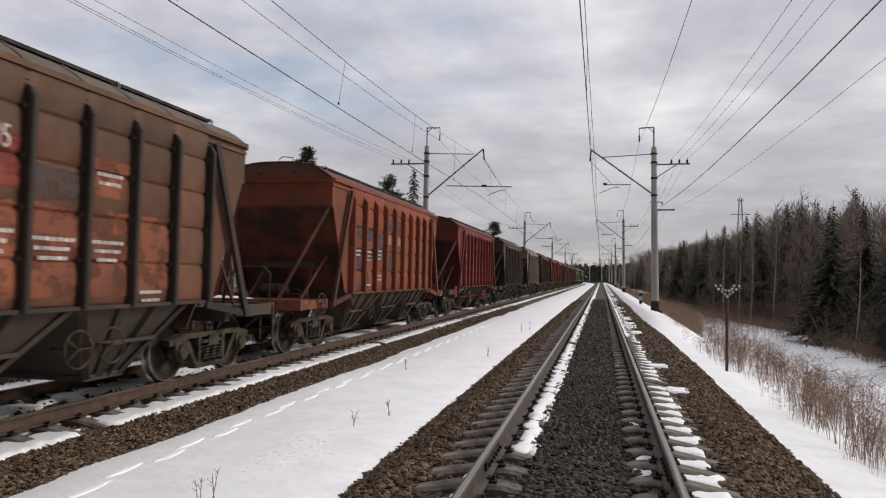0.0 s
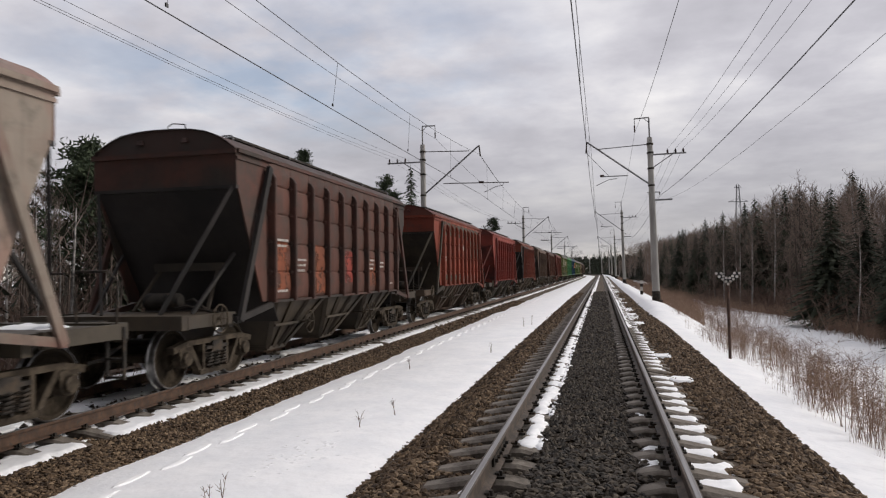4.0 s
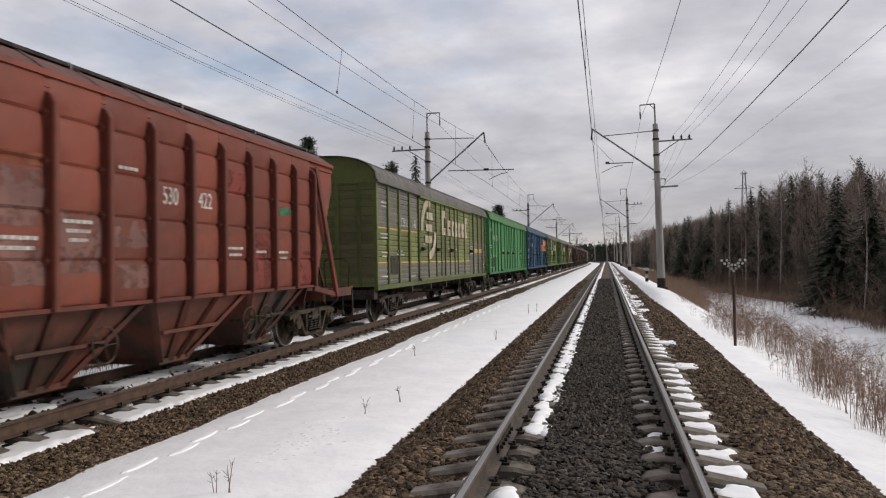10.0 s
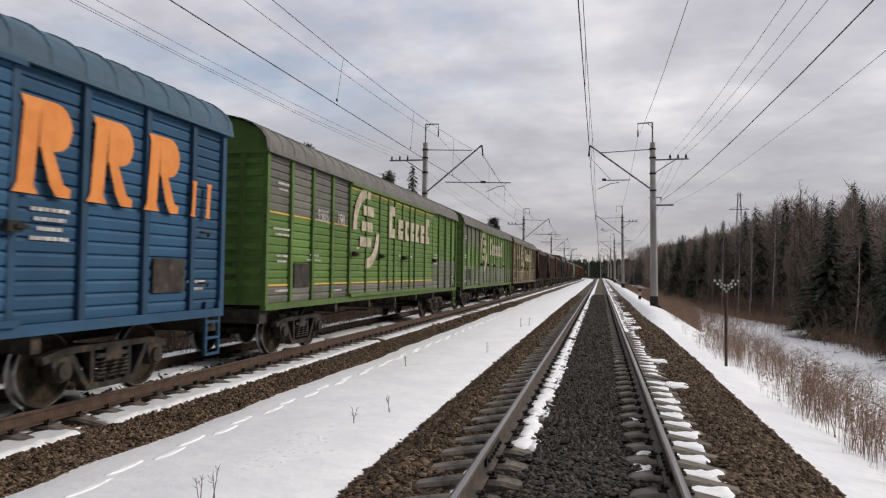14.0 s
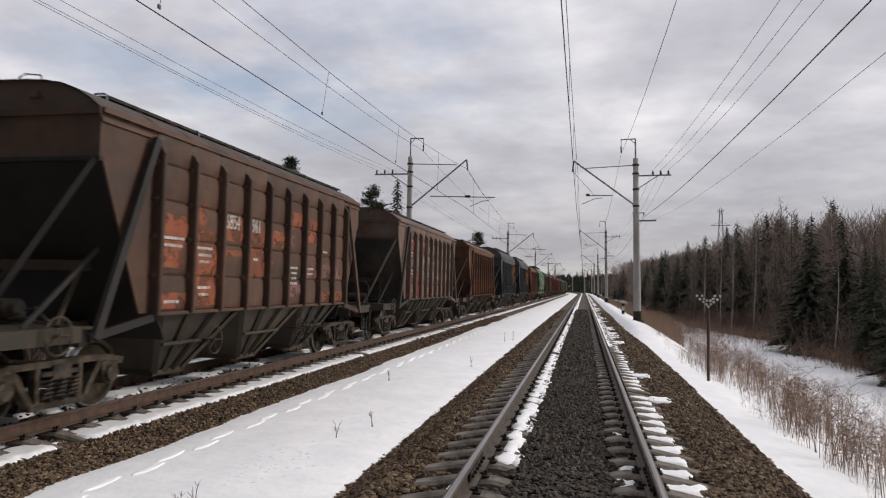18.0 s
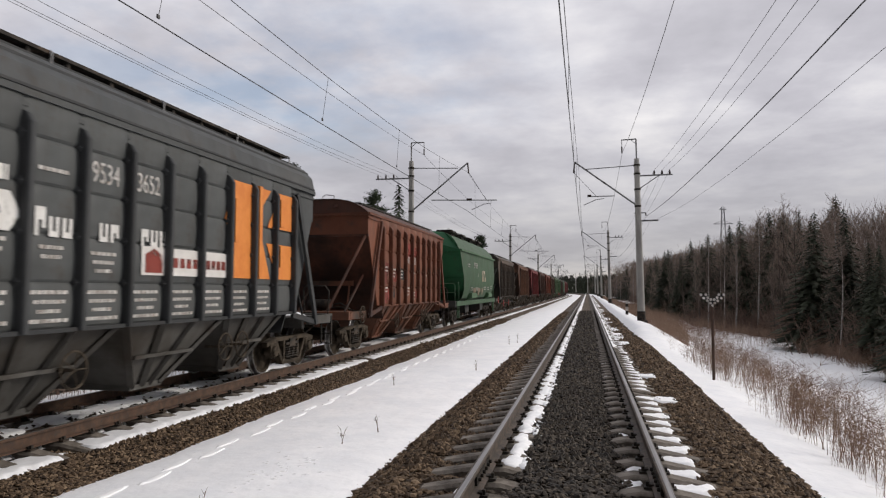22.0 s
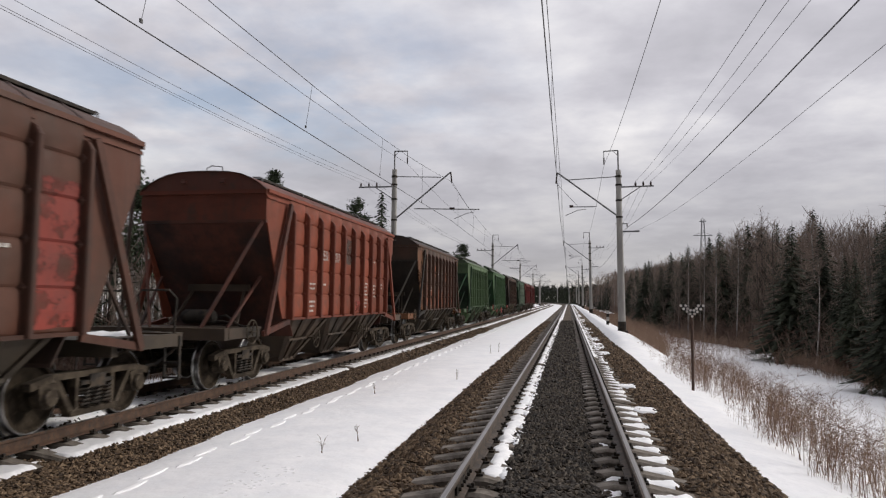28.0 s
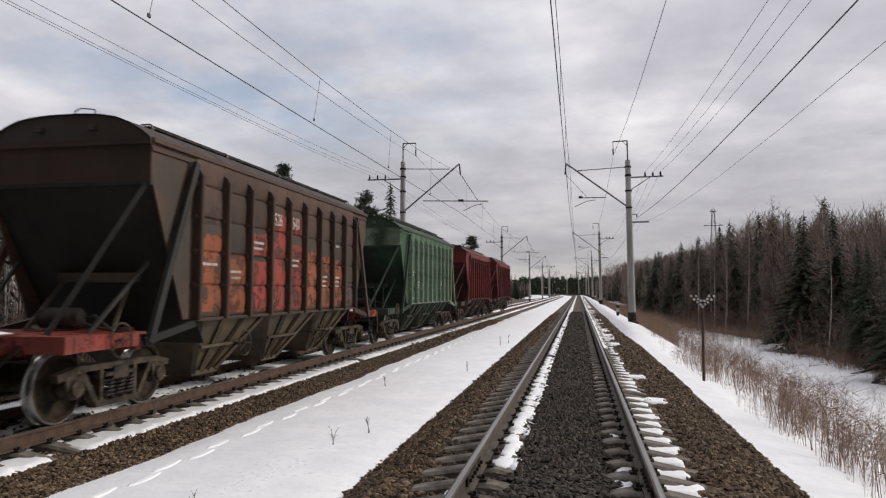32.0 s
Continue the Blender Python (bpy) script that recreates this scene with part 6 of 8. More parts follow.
    33: dict(plat=FRESH_RED, base=(0.095, 0.052, 0.034), worn=(0.058, 0.046, 0.036), wear=0.5, dirt=0.45, number="526 540", at=(3, 2.92), patches=[(0, 1.32, 2.55, ORANGE), (0, 2.7, 3.0, UMBER), (1, 1.3, 2.3, ORANGE), (2, 1.3, 2.2, FRESH_RED), (3, 1.3, 3.15, FRESH_RED), (4, 1.3, 2.6, FRESH_RED), (4, 2.8, 3.15, FRESH_RED), (2, 2.3, 2.7, FRESH_RED), (5, 1.3, 2.5, ORANGE), (6, 1.3, 2.45, ORANGE), (7, 1.3, 2.4, ORANGE), (8, 1.3, 1.9, UMBER)], marks=[(0, 2.1, 0.5, 1), (2, 2.55, 0.5, 2), (4, 2.3, 0.4, 2), (6, 2.0, 0.4, 3), (7, 2.0, 0.4, 3), (7, 2.75, 0.3, 1), (1, 2.0, 0.4, 2)], end=(0.034, 0.030, 0.023), under=(0.115, 0.088, 0.052), label="dark brown grain hopper wagon with orange-red panels"),
    34: dict(base=(0.055, 0.125, 0.066), worn=(0.070, 0.120, 0.070), wear=0.4, dirt=0.3, rib=(0.25, 0.32, 0.24), marks=USUAL, coaming=True, end=(0.030, 0.095, 0.048), under=(0.05, 0.075, 0.05), label="green grain hopper wagon with pale ribs"),
    35: dict(base=(0.22, 0.034, 0.032), worn=(0.17, 0.036, 0.032), wear=0.4, dirt=0.4, marks=USUAL, label="crimson grain hopper wagon"),
    36: dict(base=(0.20, 0.034, 0.032), worn=(0.15, 0.036, 0.032), wear=0.4, dirt=0.4, marks=USUAL, label="crimson grain hopper wagon closing the train"),
}
BOXES = {
    12: ("olive", (0.185, 0.225, 0.075), "52916 145", "olive-green covered wagon with grey weathered bands and cream emblem"),
    13: ("bright", (0.085, 0.300, 0.110), "2904 7719", "bright green covered wagon with rust-streaked roof"),
    14: ("blue", (0.026, 0.090, 0.175), "529 7168", "dark blue covered wagon with orange letter shapes"),
    15: ("meadow", (0.135, 0.235, 0.055), "9305 190", "green covered wagon with grey upper band and cream emblem"),
    16: ("meadow_pale", (0.155, 0.245, 0.070), "", "green covered wagon with grey lower band and cream emblem"),
    17: ("dusty", (0.190, 0.220, 0.090), "52916 079", "dusty yellow-green covered wagon with tan bands and cream emblem"),
}


def build_box(i, s):
    tag, c, number, label = BOXES[i]
    pm = paint("box_" + tag, c, tuple(k * 0.88 for k in c), GRIME, 0.4, 0.25)
    if tag in ("dusty", "olive"):
        pm = paint("box_" + tag, c, (0.185, 0.150, 0.080) if tag == "dusty" else (0.165, 0.165, 0.085), (0.15, 0.085, 0.045), 0.62, 0.6)
    po = paint("boxpost_" + tag, (0.175, 0.135, 0.070) if tag == "dusty" else tuple(k * 0.85 for k in c), (0.16, 0.09, 0.045) if tag == "dusty" else tuple(k * 0.65 for k in c), GRIME, 0.4, 0.4)
    if tag == "bright":
        rf = paint("boxroof_bright", tuple(k * 0.95 for k in c), (0.085, 0.26, 0.10), (0.20, 0.085, 0.04), 0.3, 0.55)
    else:
        rf = paint("boxroof_" + tag, (0.055, 0.115, 0.17) if tag == "blue" else ((0.23, 0.215, 0.18) if tag == "dusty" else (0.165, 0.158, 0.145)), (0.05, 0.09, 0.13) if tag == "blue" else (0.12, 0.115, 0.105), GRIME, 0.4, 0.4)
    marks = [(-8.1, 3.3, 0.5, 2), (-8.1, 2.45, 0.8, 2), (-8.1, 1.95, 0.5, 2), (-6.5, 2.75, 0.6, 1), (-6.5, 2.0, 0.8, 2), (-8.1, 1.3, 0.6, 1), (-5.1, 1.25, 0.6, 1), (-3.8, 2.25, 0.3, 1), (0.0, 2.15, 0.3, 1), (1.4, 2.15, 0.3, 1), (5.1, 2.3, 0.6, 4), (8.1, 1.5, 0.5, 2)]
    cream = tag not in ("bright", "blue")
    bands, letters = [], None
    if tag == "olive":
        bands = [(0, 3, 2.62, 3.80, GREY_COAT), (0, 12, 1.05, 1.62, GREY_COAT), (13, 16, 1.05, 2.45, GREY_COAT), (0, 3, 2.56, 2.62, YELLOW), (0, 12, 1.62, 1.68, YELLOW), (14, 15, 2.0, 2.2, YELLOW)]
    elif tag == "dusty":
        bands = [(0, 3, 2.80, 3.80, TAN_COAT), (0, 16, 1.05, 1.75, TAN_COAT), (13, 16, 1.75, 2.2, TAN_COAT), (0, 3, 2.72, 2.78, YELLOW), (0, 12, 1.75, 1.81, YELLOW), (14, 15, 1.9, 2.05, YELLOW)]
    elif tag == "meadow":
        bands = [(0, 3, 2.75, 3.80, GREY_COAT), (0, 16, 1.05, 1.35, GREY_COAT), (13, 16, 1.35, 2.1, GREY_COAT), (0, 3, 2.69, 2.75, YELLOW), (0, 12, 1.35, 1.41, YELLOW), (4, 12, 3.62, 3.68, YELLOW)]
    elif tag == "meadow_pale":
        bands = [(0, 3, 2.85, 3.80, GREY_COAT), (0, 16, 1.05, 1.9, GREY_COAT)]
    if cream:
        letters = (-1.2, 2.78, [(0.0, 0.75, 0.95), (1.0, 0.6, 0.62), (1.8, 0.5, 0.62), (2.45, 0.5, 0.62), (3.1, 0.5, 0.62), (3.75, 0.6, 0.62), (4.5, 0.55, 0.90)], CREAM)
    if tag == "blue":
        letters = (2.34, 2.58, [(0.0, 0.52, 0.58), (0.64, 0.52, 0.58), (1.28, 0.52, 0.58), (2.13, 0.85, 1.08), (3.24, 0.85, 1.08), (4.34, 0.80, 1.08), (5.46, 0.32, 0.55), (5.86, 0.35, 0.55)], ORANGE_LOGO)
    w = make_boxcar(s, pm, po, rf, label, number, bands, marks, (-3.14, 2.92) if cream else None, letters, -7.18 if tag == "bright" else -6.07, 7.37 if tag == "blue" else -7.18)
    if tag == "bright":
        arc = roof_arc(BWX + 0.05, BOX_EAVE, BOX_CROWN, 14)
        streak = paint("roof_rust", (0.16, 0.075, 0.04), (0.10, 0.20, 0.09), GRIME, 0.6, 0.5)
        for k in range(14):
            y = -8.3 + k * 1.27
            g = Geo().loft([[(x * 1.012, y + q + 0.06 * math.sin(5 * x + k), z + 0.026) for x, z in arc[1:7]] for q in (-0.10, 0.10)], caps=False, closed=False)
            part("rust_streak", g, streak, w[0], "rust-brown streak on the roof")
    return w


def build_train():
    s = -1.38
    for i in range(37):
        if i in HOPPERS:
            h = HOPPERS[i]
            mats = hopper_paints(str(i), h["base"], h["worn"], h["wear"], h["dirt"], h.get("rib"), h.get("roof"), h.get("under"), h.get("end"))
            TRAIN.append(make_hopper(s, mats, h["label"], number=h.get("number", ""), number_at=h.get("at", (3, 2.6)), marks=h.get("marks", ()), patches=h.get("patches", ()), seed=i, wheels=i % 3 != 1, coaming=h.get("coaming", False), gusset=h.get("gusset"), plat=h.get("plat"), wheel_mat=RED_WHEEL if h.get("red") else None, letters=[(*q, CREAM) for q in h.get("letters", ())]))
        elif i in BOXES:
            TRAIN.append(build_box(i, s))
        elif i == 24:
            TRAIN.append(make_shell_wagon(s, (paint("shell", (0.075, 0.150, 0.080), (0.095, 0.165, 0.098), (0.09, 0.07, 0.04), 0.4, 0.35), paint("shell_end", (0.025, 0.135, 0.055), (0.022, 0.10, 0.045), GRIME, 0.3, 0.4), paint("shell_under", (0.05, 0.05, 0.045), (0.03, 0.03, 0.03))), "green shell-bodied hopper wagon with four roof hatches", "59176339"))
        else:
            n = "9531 5446" if i == 21 else "9534 3652"
            dark = ((0.082, 0.088, 0.088), (0.098, 0.102, 0.100))
            mats = hopper_paints(str(i), *dark, 0.4, 0.25, rib=(0.045, 0.048, 0.050), roof=(0.075, 0.082, 0.085), under=(0.095, 0.092, 0.084), end=(0.050, 0.054, 0.056))
            marks = [(k, 1.66, 0.62, 4) for k in range(8)] + [(0, 2.2, 0.5, 2), (1, 2.15, 0.4, 2), (2, 2.12, 0.5, 3), (1, 3.0, 0.5, 1), (3, 2.2, 0.3, 1)]
            label = "dark grey round-roofed grain hopper wagon with orange emblem"
            if i == 22:
                label += " and white plate"
            w = make_hopper(s, mats, label, True, n, (2, 2.95), 0.38, marks, seed=i, wheels=True)
            # white arrow emblem with a green field, and a row of bold strokes after it
            xe, y0 = X0 + 0.048, RIBS[0] + 0.10
            g = Geo()
            for a, b in ((0.0, 0.30), (0.36, 0.66)):
                g.add([(xe, y0 + a, 2.42), (xe, y0 + b - 0.06, 2.42), (xe, y0 + b + 0.10, 2.62), (xe, y0 + b - 0.06, 2.86), (xe, y0 + a + 0.04, 2.86), (xe, y0 + a + 0.12, 2.62)], [(0, 1, 2, 5), (5, 2, 3, 4)])
            part("emblem", g, PALE, w[0], "white arrow emblem")
            part("emblem_field", Geo().add([(xe + 0.003, y0 + 0.10, 2.44), (xe + 0.003, y0 + 0.30, 2.44), (xe + 0.003, y0 + 0.36, 2.58), (xe + 0.003, y0 + 0.16, 2.58)], [(0, 1, 2, 3)]), LEAF, w[0], "green corner of the emblem")
            pw = RIBS[1] - RIBS[0]
            # orange emblem over three panels and their ribs, with a point to the front
            lo, hi = 1.99, 3.74

            def field(shape, panel, m, label, x=xe, name="emblem_field"):
                pts = [(RIBS[panel] + 0.058 + (pw - 0.116) * a, lo + (hi - lo) * b) for a, b in shape]
                n = len(pts)
                part(name, Geo().add([(x + o, y, z) for o in (0.004, 0.0) for y, z in pts], [tuple(range(n)), tuple(reversed(range(n, 2 * n)))]), m, w[0], label)

            field([(0.06, 0), (1, 0), (1, 1), (0, 1), (0, 0.12)], 6, ORANGE_LOGO, "orange painted field")
            field([(0.0, 0), (0.70, 0), (0.42, 0.28), (0.20, 0.50), (0.30, 0.82), (0.72, 1), (0, 1)], 7, ORANGE_LOGO, "orange painted field with a grey notch")
            field([(0.55, 0.58), (1, 0.58), (1, 0.86)], 7, ORANGE_LOGO, "orange painted corner")
            field([(0.50, 0.40), (0.85, 0.16), (1, 0.10), (1, 0.40)], 7, ORANGE_LOGO, "orange painted corner")
            field([(0, 0.58), (1, 0.58), (1, 1), (0, 1)], 8, ORANGE_LOGO, "orange painted field")
            field([(0, 0), (1, 0), (1, 0.40), (0, 0.40)], 8, ORANGE_LOGO, "orange painted field")
            field([(0.80, 0.60), (1, 0.42), (1, 0.80)], 5, ORANGE_LOGO, "orange point of the emblem")
            for rib, a, b in ((6, 0.36, 0.80), (7, 0.0, 1.0), (8, 0.60, 0.92), (8, 0.14, 0.38)):
                z0, z1 = lo + (hi - lo) * a, lo + (hi - lo) * b
                part("emblem_rib", Geo().box(X0 + 0.02, X0 + 0.166, RIBS[rib] - 0.057, RIBS[rib] + 0.057, z0, z1), ORANGE_LOGO, w[0], "orange painted stretch of a rib")
            if i == 22:
                white = material("white_plate", [(0.60, 0.58, 0.55), (0.70, 0.68, 0.65)], 3.0, 0.6)
                for panel, a in ((3, 0.24), (4, 0.0), (5, 0.0)):
                    field([(a, 0.0), (1, 0.0), (1, 0.235), (a, 0.235)], panel, white, "white painted plate", xe + 0.004, "name_plate")
                field([(0.34, 0.02), (0.84, 0.02), (0.84, 0.17), (0.59, 0.22), (0.34, 0.17)], 3, FRESH_RED, "red mark on the white plate", xe + 0.010, "plate_mark")
                for panel, a, b in ((4, 0.05, 0.94), (5, 0.06, 0.86)):
                    for k in range(4):
                        c = a + (b - a) * k / 4
                        field([(c, 0.07), (c + 0.15, 0.07), (c + 0.15, 0.155), (c, 0.155)], panel, FRESH_RED, "red bar of unreadable writing", xe + 0.010, "plate_bar")
            for k in range(12):
                y = RIBS[1] + 0.14 + k * 0.215
                off = (y - RIBS[0]) % pw
                if off < 0.09 or off > pw - 0.24:
                    continue
                tall = 0.34 if k in (0, 4, 8) else 0.24
                b = Geo().box(xe, xe + 0.004, y, y + 0.055, 2.40, 2.40 + tall)
                b.box(xe, xe + 0.004, y + 0.055, y + 0.16, 2.40 + tall * (0.55 if k % 3 == 0 else 0.0), 2.40 + tall * (1.0 if k % 3 == 0 else 0.28))
                b.box(xe, xe + 0.004, y + 0.11, y + 0.16, 2.40 + tall * 0.28, 2.40 + tall * (0.55 if k % 3 == 0 else 1.0))
                part("lettering", b, PALE, w[0], "bold white stroke of the painted name")
            bars(w[0], RIBS[0] + pw / 2, 3.14, 0.46, 1, PALE, xe, "stencil_bars", 0.17)
            TRAIN.append(w)
        s += TRAIN[-1][2] + {11: 0.35, 12: -0.08, 13: -0.12, 14: 0.2, 15: 0.3, 17: 0.4, 18: 0.15, 20: 0.45, 21: 0.28, 24: -0.73, 28: 0.2}.get(i, 0)


build_train()


# ---- sleepers, fastenings, stones and lying snow ----
def sleeper_mesh():
    """Pre-stressed concrete sleeper, 2.7 m: high rail seats, a lower middle, chamfered sides."""
    g = Geo()
    half = [(1.37, 0.070, 0.105, -0.283), (1.30, 0.080, 0.115, -0.268), (0.95, 0.088, 0.125, -0.207), (0.62, 0.088, 0.125, -0.197), (0.50, 0.085, 0.120, -0.222), (0.27, 0.070, 0.105, -0.285)]
    sec = [(-x, a, b, z) for x, a, b, z in half] + half[::-1]
    g.loft([[(x, -b, -0.40), (x, b, -0.40), (x, b, z - 0.03), (x, a, z), (x, -a, z), (x, -b, z - 0.03)] for x, a, b, z in sec])
    return g.mesh("sleeper")


SLEEPER = sleeper_mesh()
SLEEPER_STEP = 0.5435


def fastening_geo(g, x, y, z):
    for dx in (-0.105, 0.105):
        g.box(x + dx - 0.035, x + dx + 0.035, y - 0.05, y + 0.05, z - 0.195, z - 0.175)
        g.box(x + dx - 0.014, x + dx + 0.014, y - 0.018, y + 0.018, z - 0.18, z - 0.135)
        g.box(x + dx * 0.72 - 0.02, x + dx * 0.72 + 0.02, y - 0.04, y + 0.04, z - 0.17, z - 0.15)


def lay_sleepers(track, centre, drop, first, seed):
    rnd = random.Random(seed)
    far_geo, fast = Geo(), Geo()
    base_v = [tuple(v.co) for v in SLEEPER.vertices]
    base_f = [tuple(p.vertices) for p in SLEEPER.polygons]
    out = []
    k0 = -28
    for k in range(k0, 1050):
        y = first + k * SLEEPER_STEP
        x, z, a = centre(y), rise(y) - drop, rnd.uniform(-0.6, 0.6)
        if k - k0 < 290:
            part("sleeper", SLEEPER, CONCRETE, track, at=pose(x + rnd.uniform(-0.015, 0.015), y + rnd.uniform(-0.012, 0.012), z + rnd.uniform(-0.006, 0.006), 0, 0, a))
            if 0 < y < 60:
                for s in (-0.7965, 0.7965):
                    fastening_geo(fast, x + s, y, z)
        elif y < 420:
            far_geo.add([(vx + x, vy + y, vz + z) for vx, vy, vz in base_v], base_f)
        out.append((x, y, z))
    tagged(part("far_sleepers", far_geo, CONCRETE, track), kind="stuff")
    tagged(part("fastenings", fast, STEEL, track), kind="stuff")
    return out


slots_right = lay_sleepers(track_right, right_x, 0.0, 5.42, 1)
slots_left = lay_sleepers(track_left, left_x, LEFT_DROP, 5.3, 2)


class Cloud:
    """Many small pieces in one mesh, from numpy arrays of triangles."""

    def __init__(self):
        self.v, self.t, self.n = [], [], 0

    def add(self, v, t):
        self.v.append(np.asarray(v, np.float32))
        self.t.append(np.asarray(t, np.int32) + self.n)
        self.n += len(v)

    def scatter(self, v, t, at, scale, turn, jitter=0.0, rng=None):
        """Copies of one template: at (n, 3), scale (n, 3), turn (n) about z."""
        n, m = len(at), len(v)
        c, s = np.cos(turn)[:, None], np.sin(turn)[:, None]
        p = v[None] * scale[:, None, :]
        if jitter:
            p = p * (1 + jitter * rng.uniform(-1, 1, p.shape))
        q = np.stack([p[..., 0] * c - p[..., 1] * s, p[..., 0] * s + p[..., 1] * c, p[..., 2]], -1) + at[:, None, :]
        self.add(q.reshape(-1, 3), (t[None] + (np.arange(n) * m)[:, None, None]).reshape(-1, 3))

    def mesh(self, name, flat=True):
        v, t = np.concatenate(self.v), np.concatenate(self.t)
        me = bpy.data.meshes.new(name)
        me.vertices.add(len(v))
        me.vertices.foreach_set("co", v.ravel())
        me.loops.add(t.size)
        me.loops.foreach_set("vertex_index", t.ravel())
        me.polygons.add(len(t))
        me.polygons.foreach_set("loop_start", np.arange(0, t.size, 3, dtype=np.int32))
        me.polygons.foreach_set("use_smooth", np.zeros(len(t), bool))
        me.update(calc_edges=True)
        return me


def ico():
    p = (1 + 5 ** 0.5) / 2
    v = np.array([(-1, p, 0), (1, p, 0), (-1, -p, 0), (1, -p, 0), (0, -1, p), (0, 1, p), (0, -1, -p), (0, 1, -p), (p, 0, -1), (p, 0, 1), (-p, 0, -1), (-p, 0, 1)]) / 1.9
    t = np.array([(0, 11, 5), (0, 5, 1), (0, 1, 7), (0, 7, 10), (0, 10, 11), (1, 5, 9), (5, 11, 4), (11, 10, 2), (10, 7, 6), (7, 1, 8), (3, 9, 4), (3, 4, 2), (3, 2, 6), (3, 6, 8), (3, 8, 9), (4, 9, 5), (2, 4, 11), (6, 2, 10), (8, 6, 7), (9, 8, 1)])
    return v, t


OCTA = (np.array([(1, 0, 0), (-1, 0, 0), (0, 1, 0), (0, -1, 0), (0, 0, 1), (0, 0, -1)], float), np.array([(0, 2, 4), (2, 1, 4), (1, 3, 4), (3, 0, 4), (2, 0, 5), (1, 2, 5), (3, 1, 5), (0, 3, 5)]))


def bed_height(s, half_l, half_r):
    """Top of a ballast bed at s from the track's centre."""
    a = np.abs(s)
    z = np.interp(a, (0.0, 0.40, 0.62, 1.0, 1.5, 1.62), (-0.20, -0.212, -0.28, -0.30, -0.285, -0.27))
    l, r = s < -1.62, s > 1.62
    z[l] = -0.27 - 0.20 * (-s[l] - 1.62) / (half_l - 1.62)
    z[r] = -0.27 - 0.20 * (s[r] - 1.62) / (half_r - 1.62)
    return z


def stones(parent, centre, drop, halves, bands, inside, seed):
    rng = np.random.default_rng(seed)
    brown, oily = Cloud(), Cloud()
    for s0, s1, y0, y1, density, size, tmpl in bands:
        n = int((s1 - s0) * (y1 - y0) * density)
        s, y = rng.uniform(s0, s1, n), rng.uniform(y0, y1, n)
        z = bed_height(s, *halves) - drop
        phase = ((y - (5.42 if drop == 0 else 5.3)) / SLEEPER_STEP) % 1.0
        crib = np.minimum(phase, 1 - phase) > 0.27
        on = (np.abs(s) < 0.43) | (np.abs(s) > 1.40) | crib
        rail = np.abs(np.abs(s) - 0.7965) < 0.09
        keep = on & ~rail
        s, y, z = s[keep], y[keep], z[keep]
        n = len(s)
        k = size * rng.uniform(0.6, 1.35, n)
        scale = np.stack([k * rng.uniform(0.7, 1.3, n), k * rng.uniform(0.7, 1.3, n), k * rng.uniform(0.45, 0.8, n)], -1)
        at = np.stack([s + centre(10), y, z + scale[:, 2] * rng.uniform(-0.3, 0.5, n)], -1)
        mid = np.abs(s) < inside + 0.15 * rng.uniform(-1, 1, n)
        for cloud, sel in ((oily, mid), (brown, ~mid)):
            if sel.any():
                cloud.scatter(*tmpl, at[sel], scale[sel], rng.uniform(0, 6.28, sel.sum()), 0.42, rng)
    if brown.n:
        tagged(part("loose_stones", brown.mesh("loose_stones"), STONE, parent), kind="stuff")
    if oily.n:
        tagged(part("oily_stones", oily.mesh("oily_stones"), DARK_STONE, parent), kind="stuff")


ICO = ico()
stones(bed_right, right_x, 0.0, (2.06, 2.30), [(-2.22, 2.45, 3.6, 7.0, 720, 0.031, ICO), (-2.22, 2.45, 7.0, 15.0, 620, 0.033, OCTA), (-2.22, 2.48, 15.0, 30.0, 300, 0.042, OCTA), (-2.3, 2.6, 30.0, 60.0, 60, 0.06, OCTA)], 0.95, 5)
stones(bed_left, left_x, LEFT_DROP, (2.4, 2.83), [(0.9, 2.35, 4.5, 7.5, 1150, 0.025, ICO), (0.9, 2.35, 7.5, 24.0, 750, 0.030, OCTA), (0.9, 2.35, 24.0, 50.0, 120, 0.055, OCTA), (-0.7, 0.7, 4.5, 16.0, 45, 0.04, OCTA)], 0.3, 6)


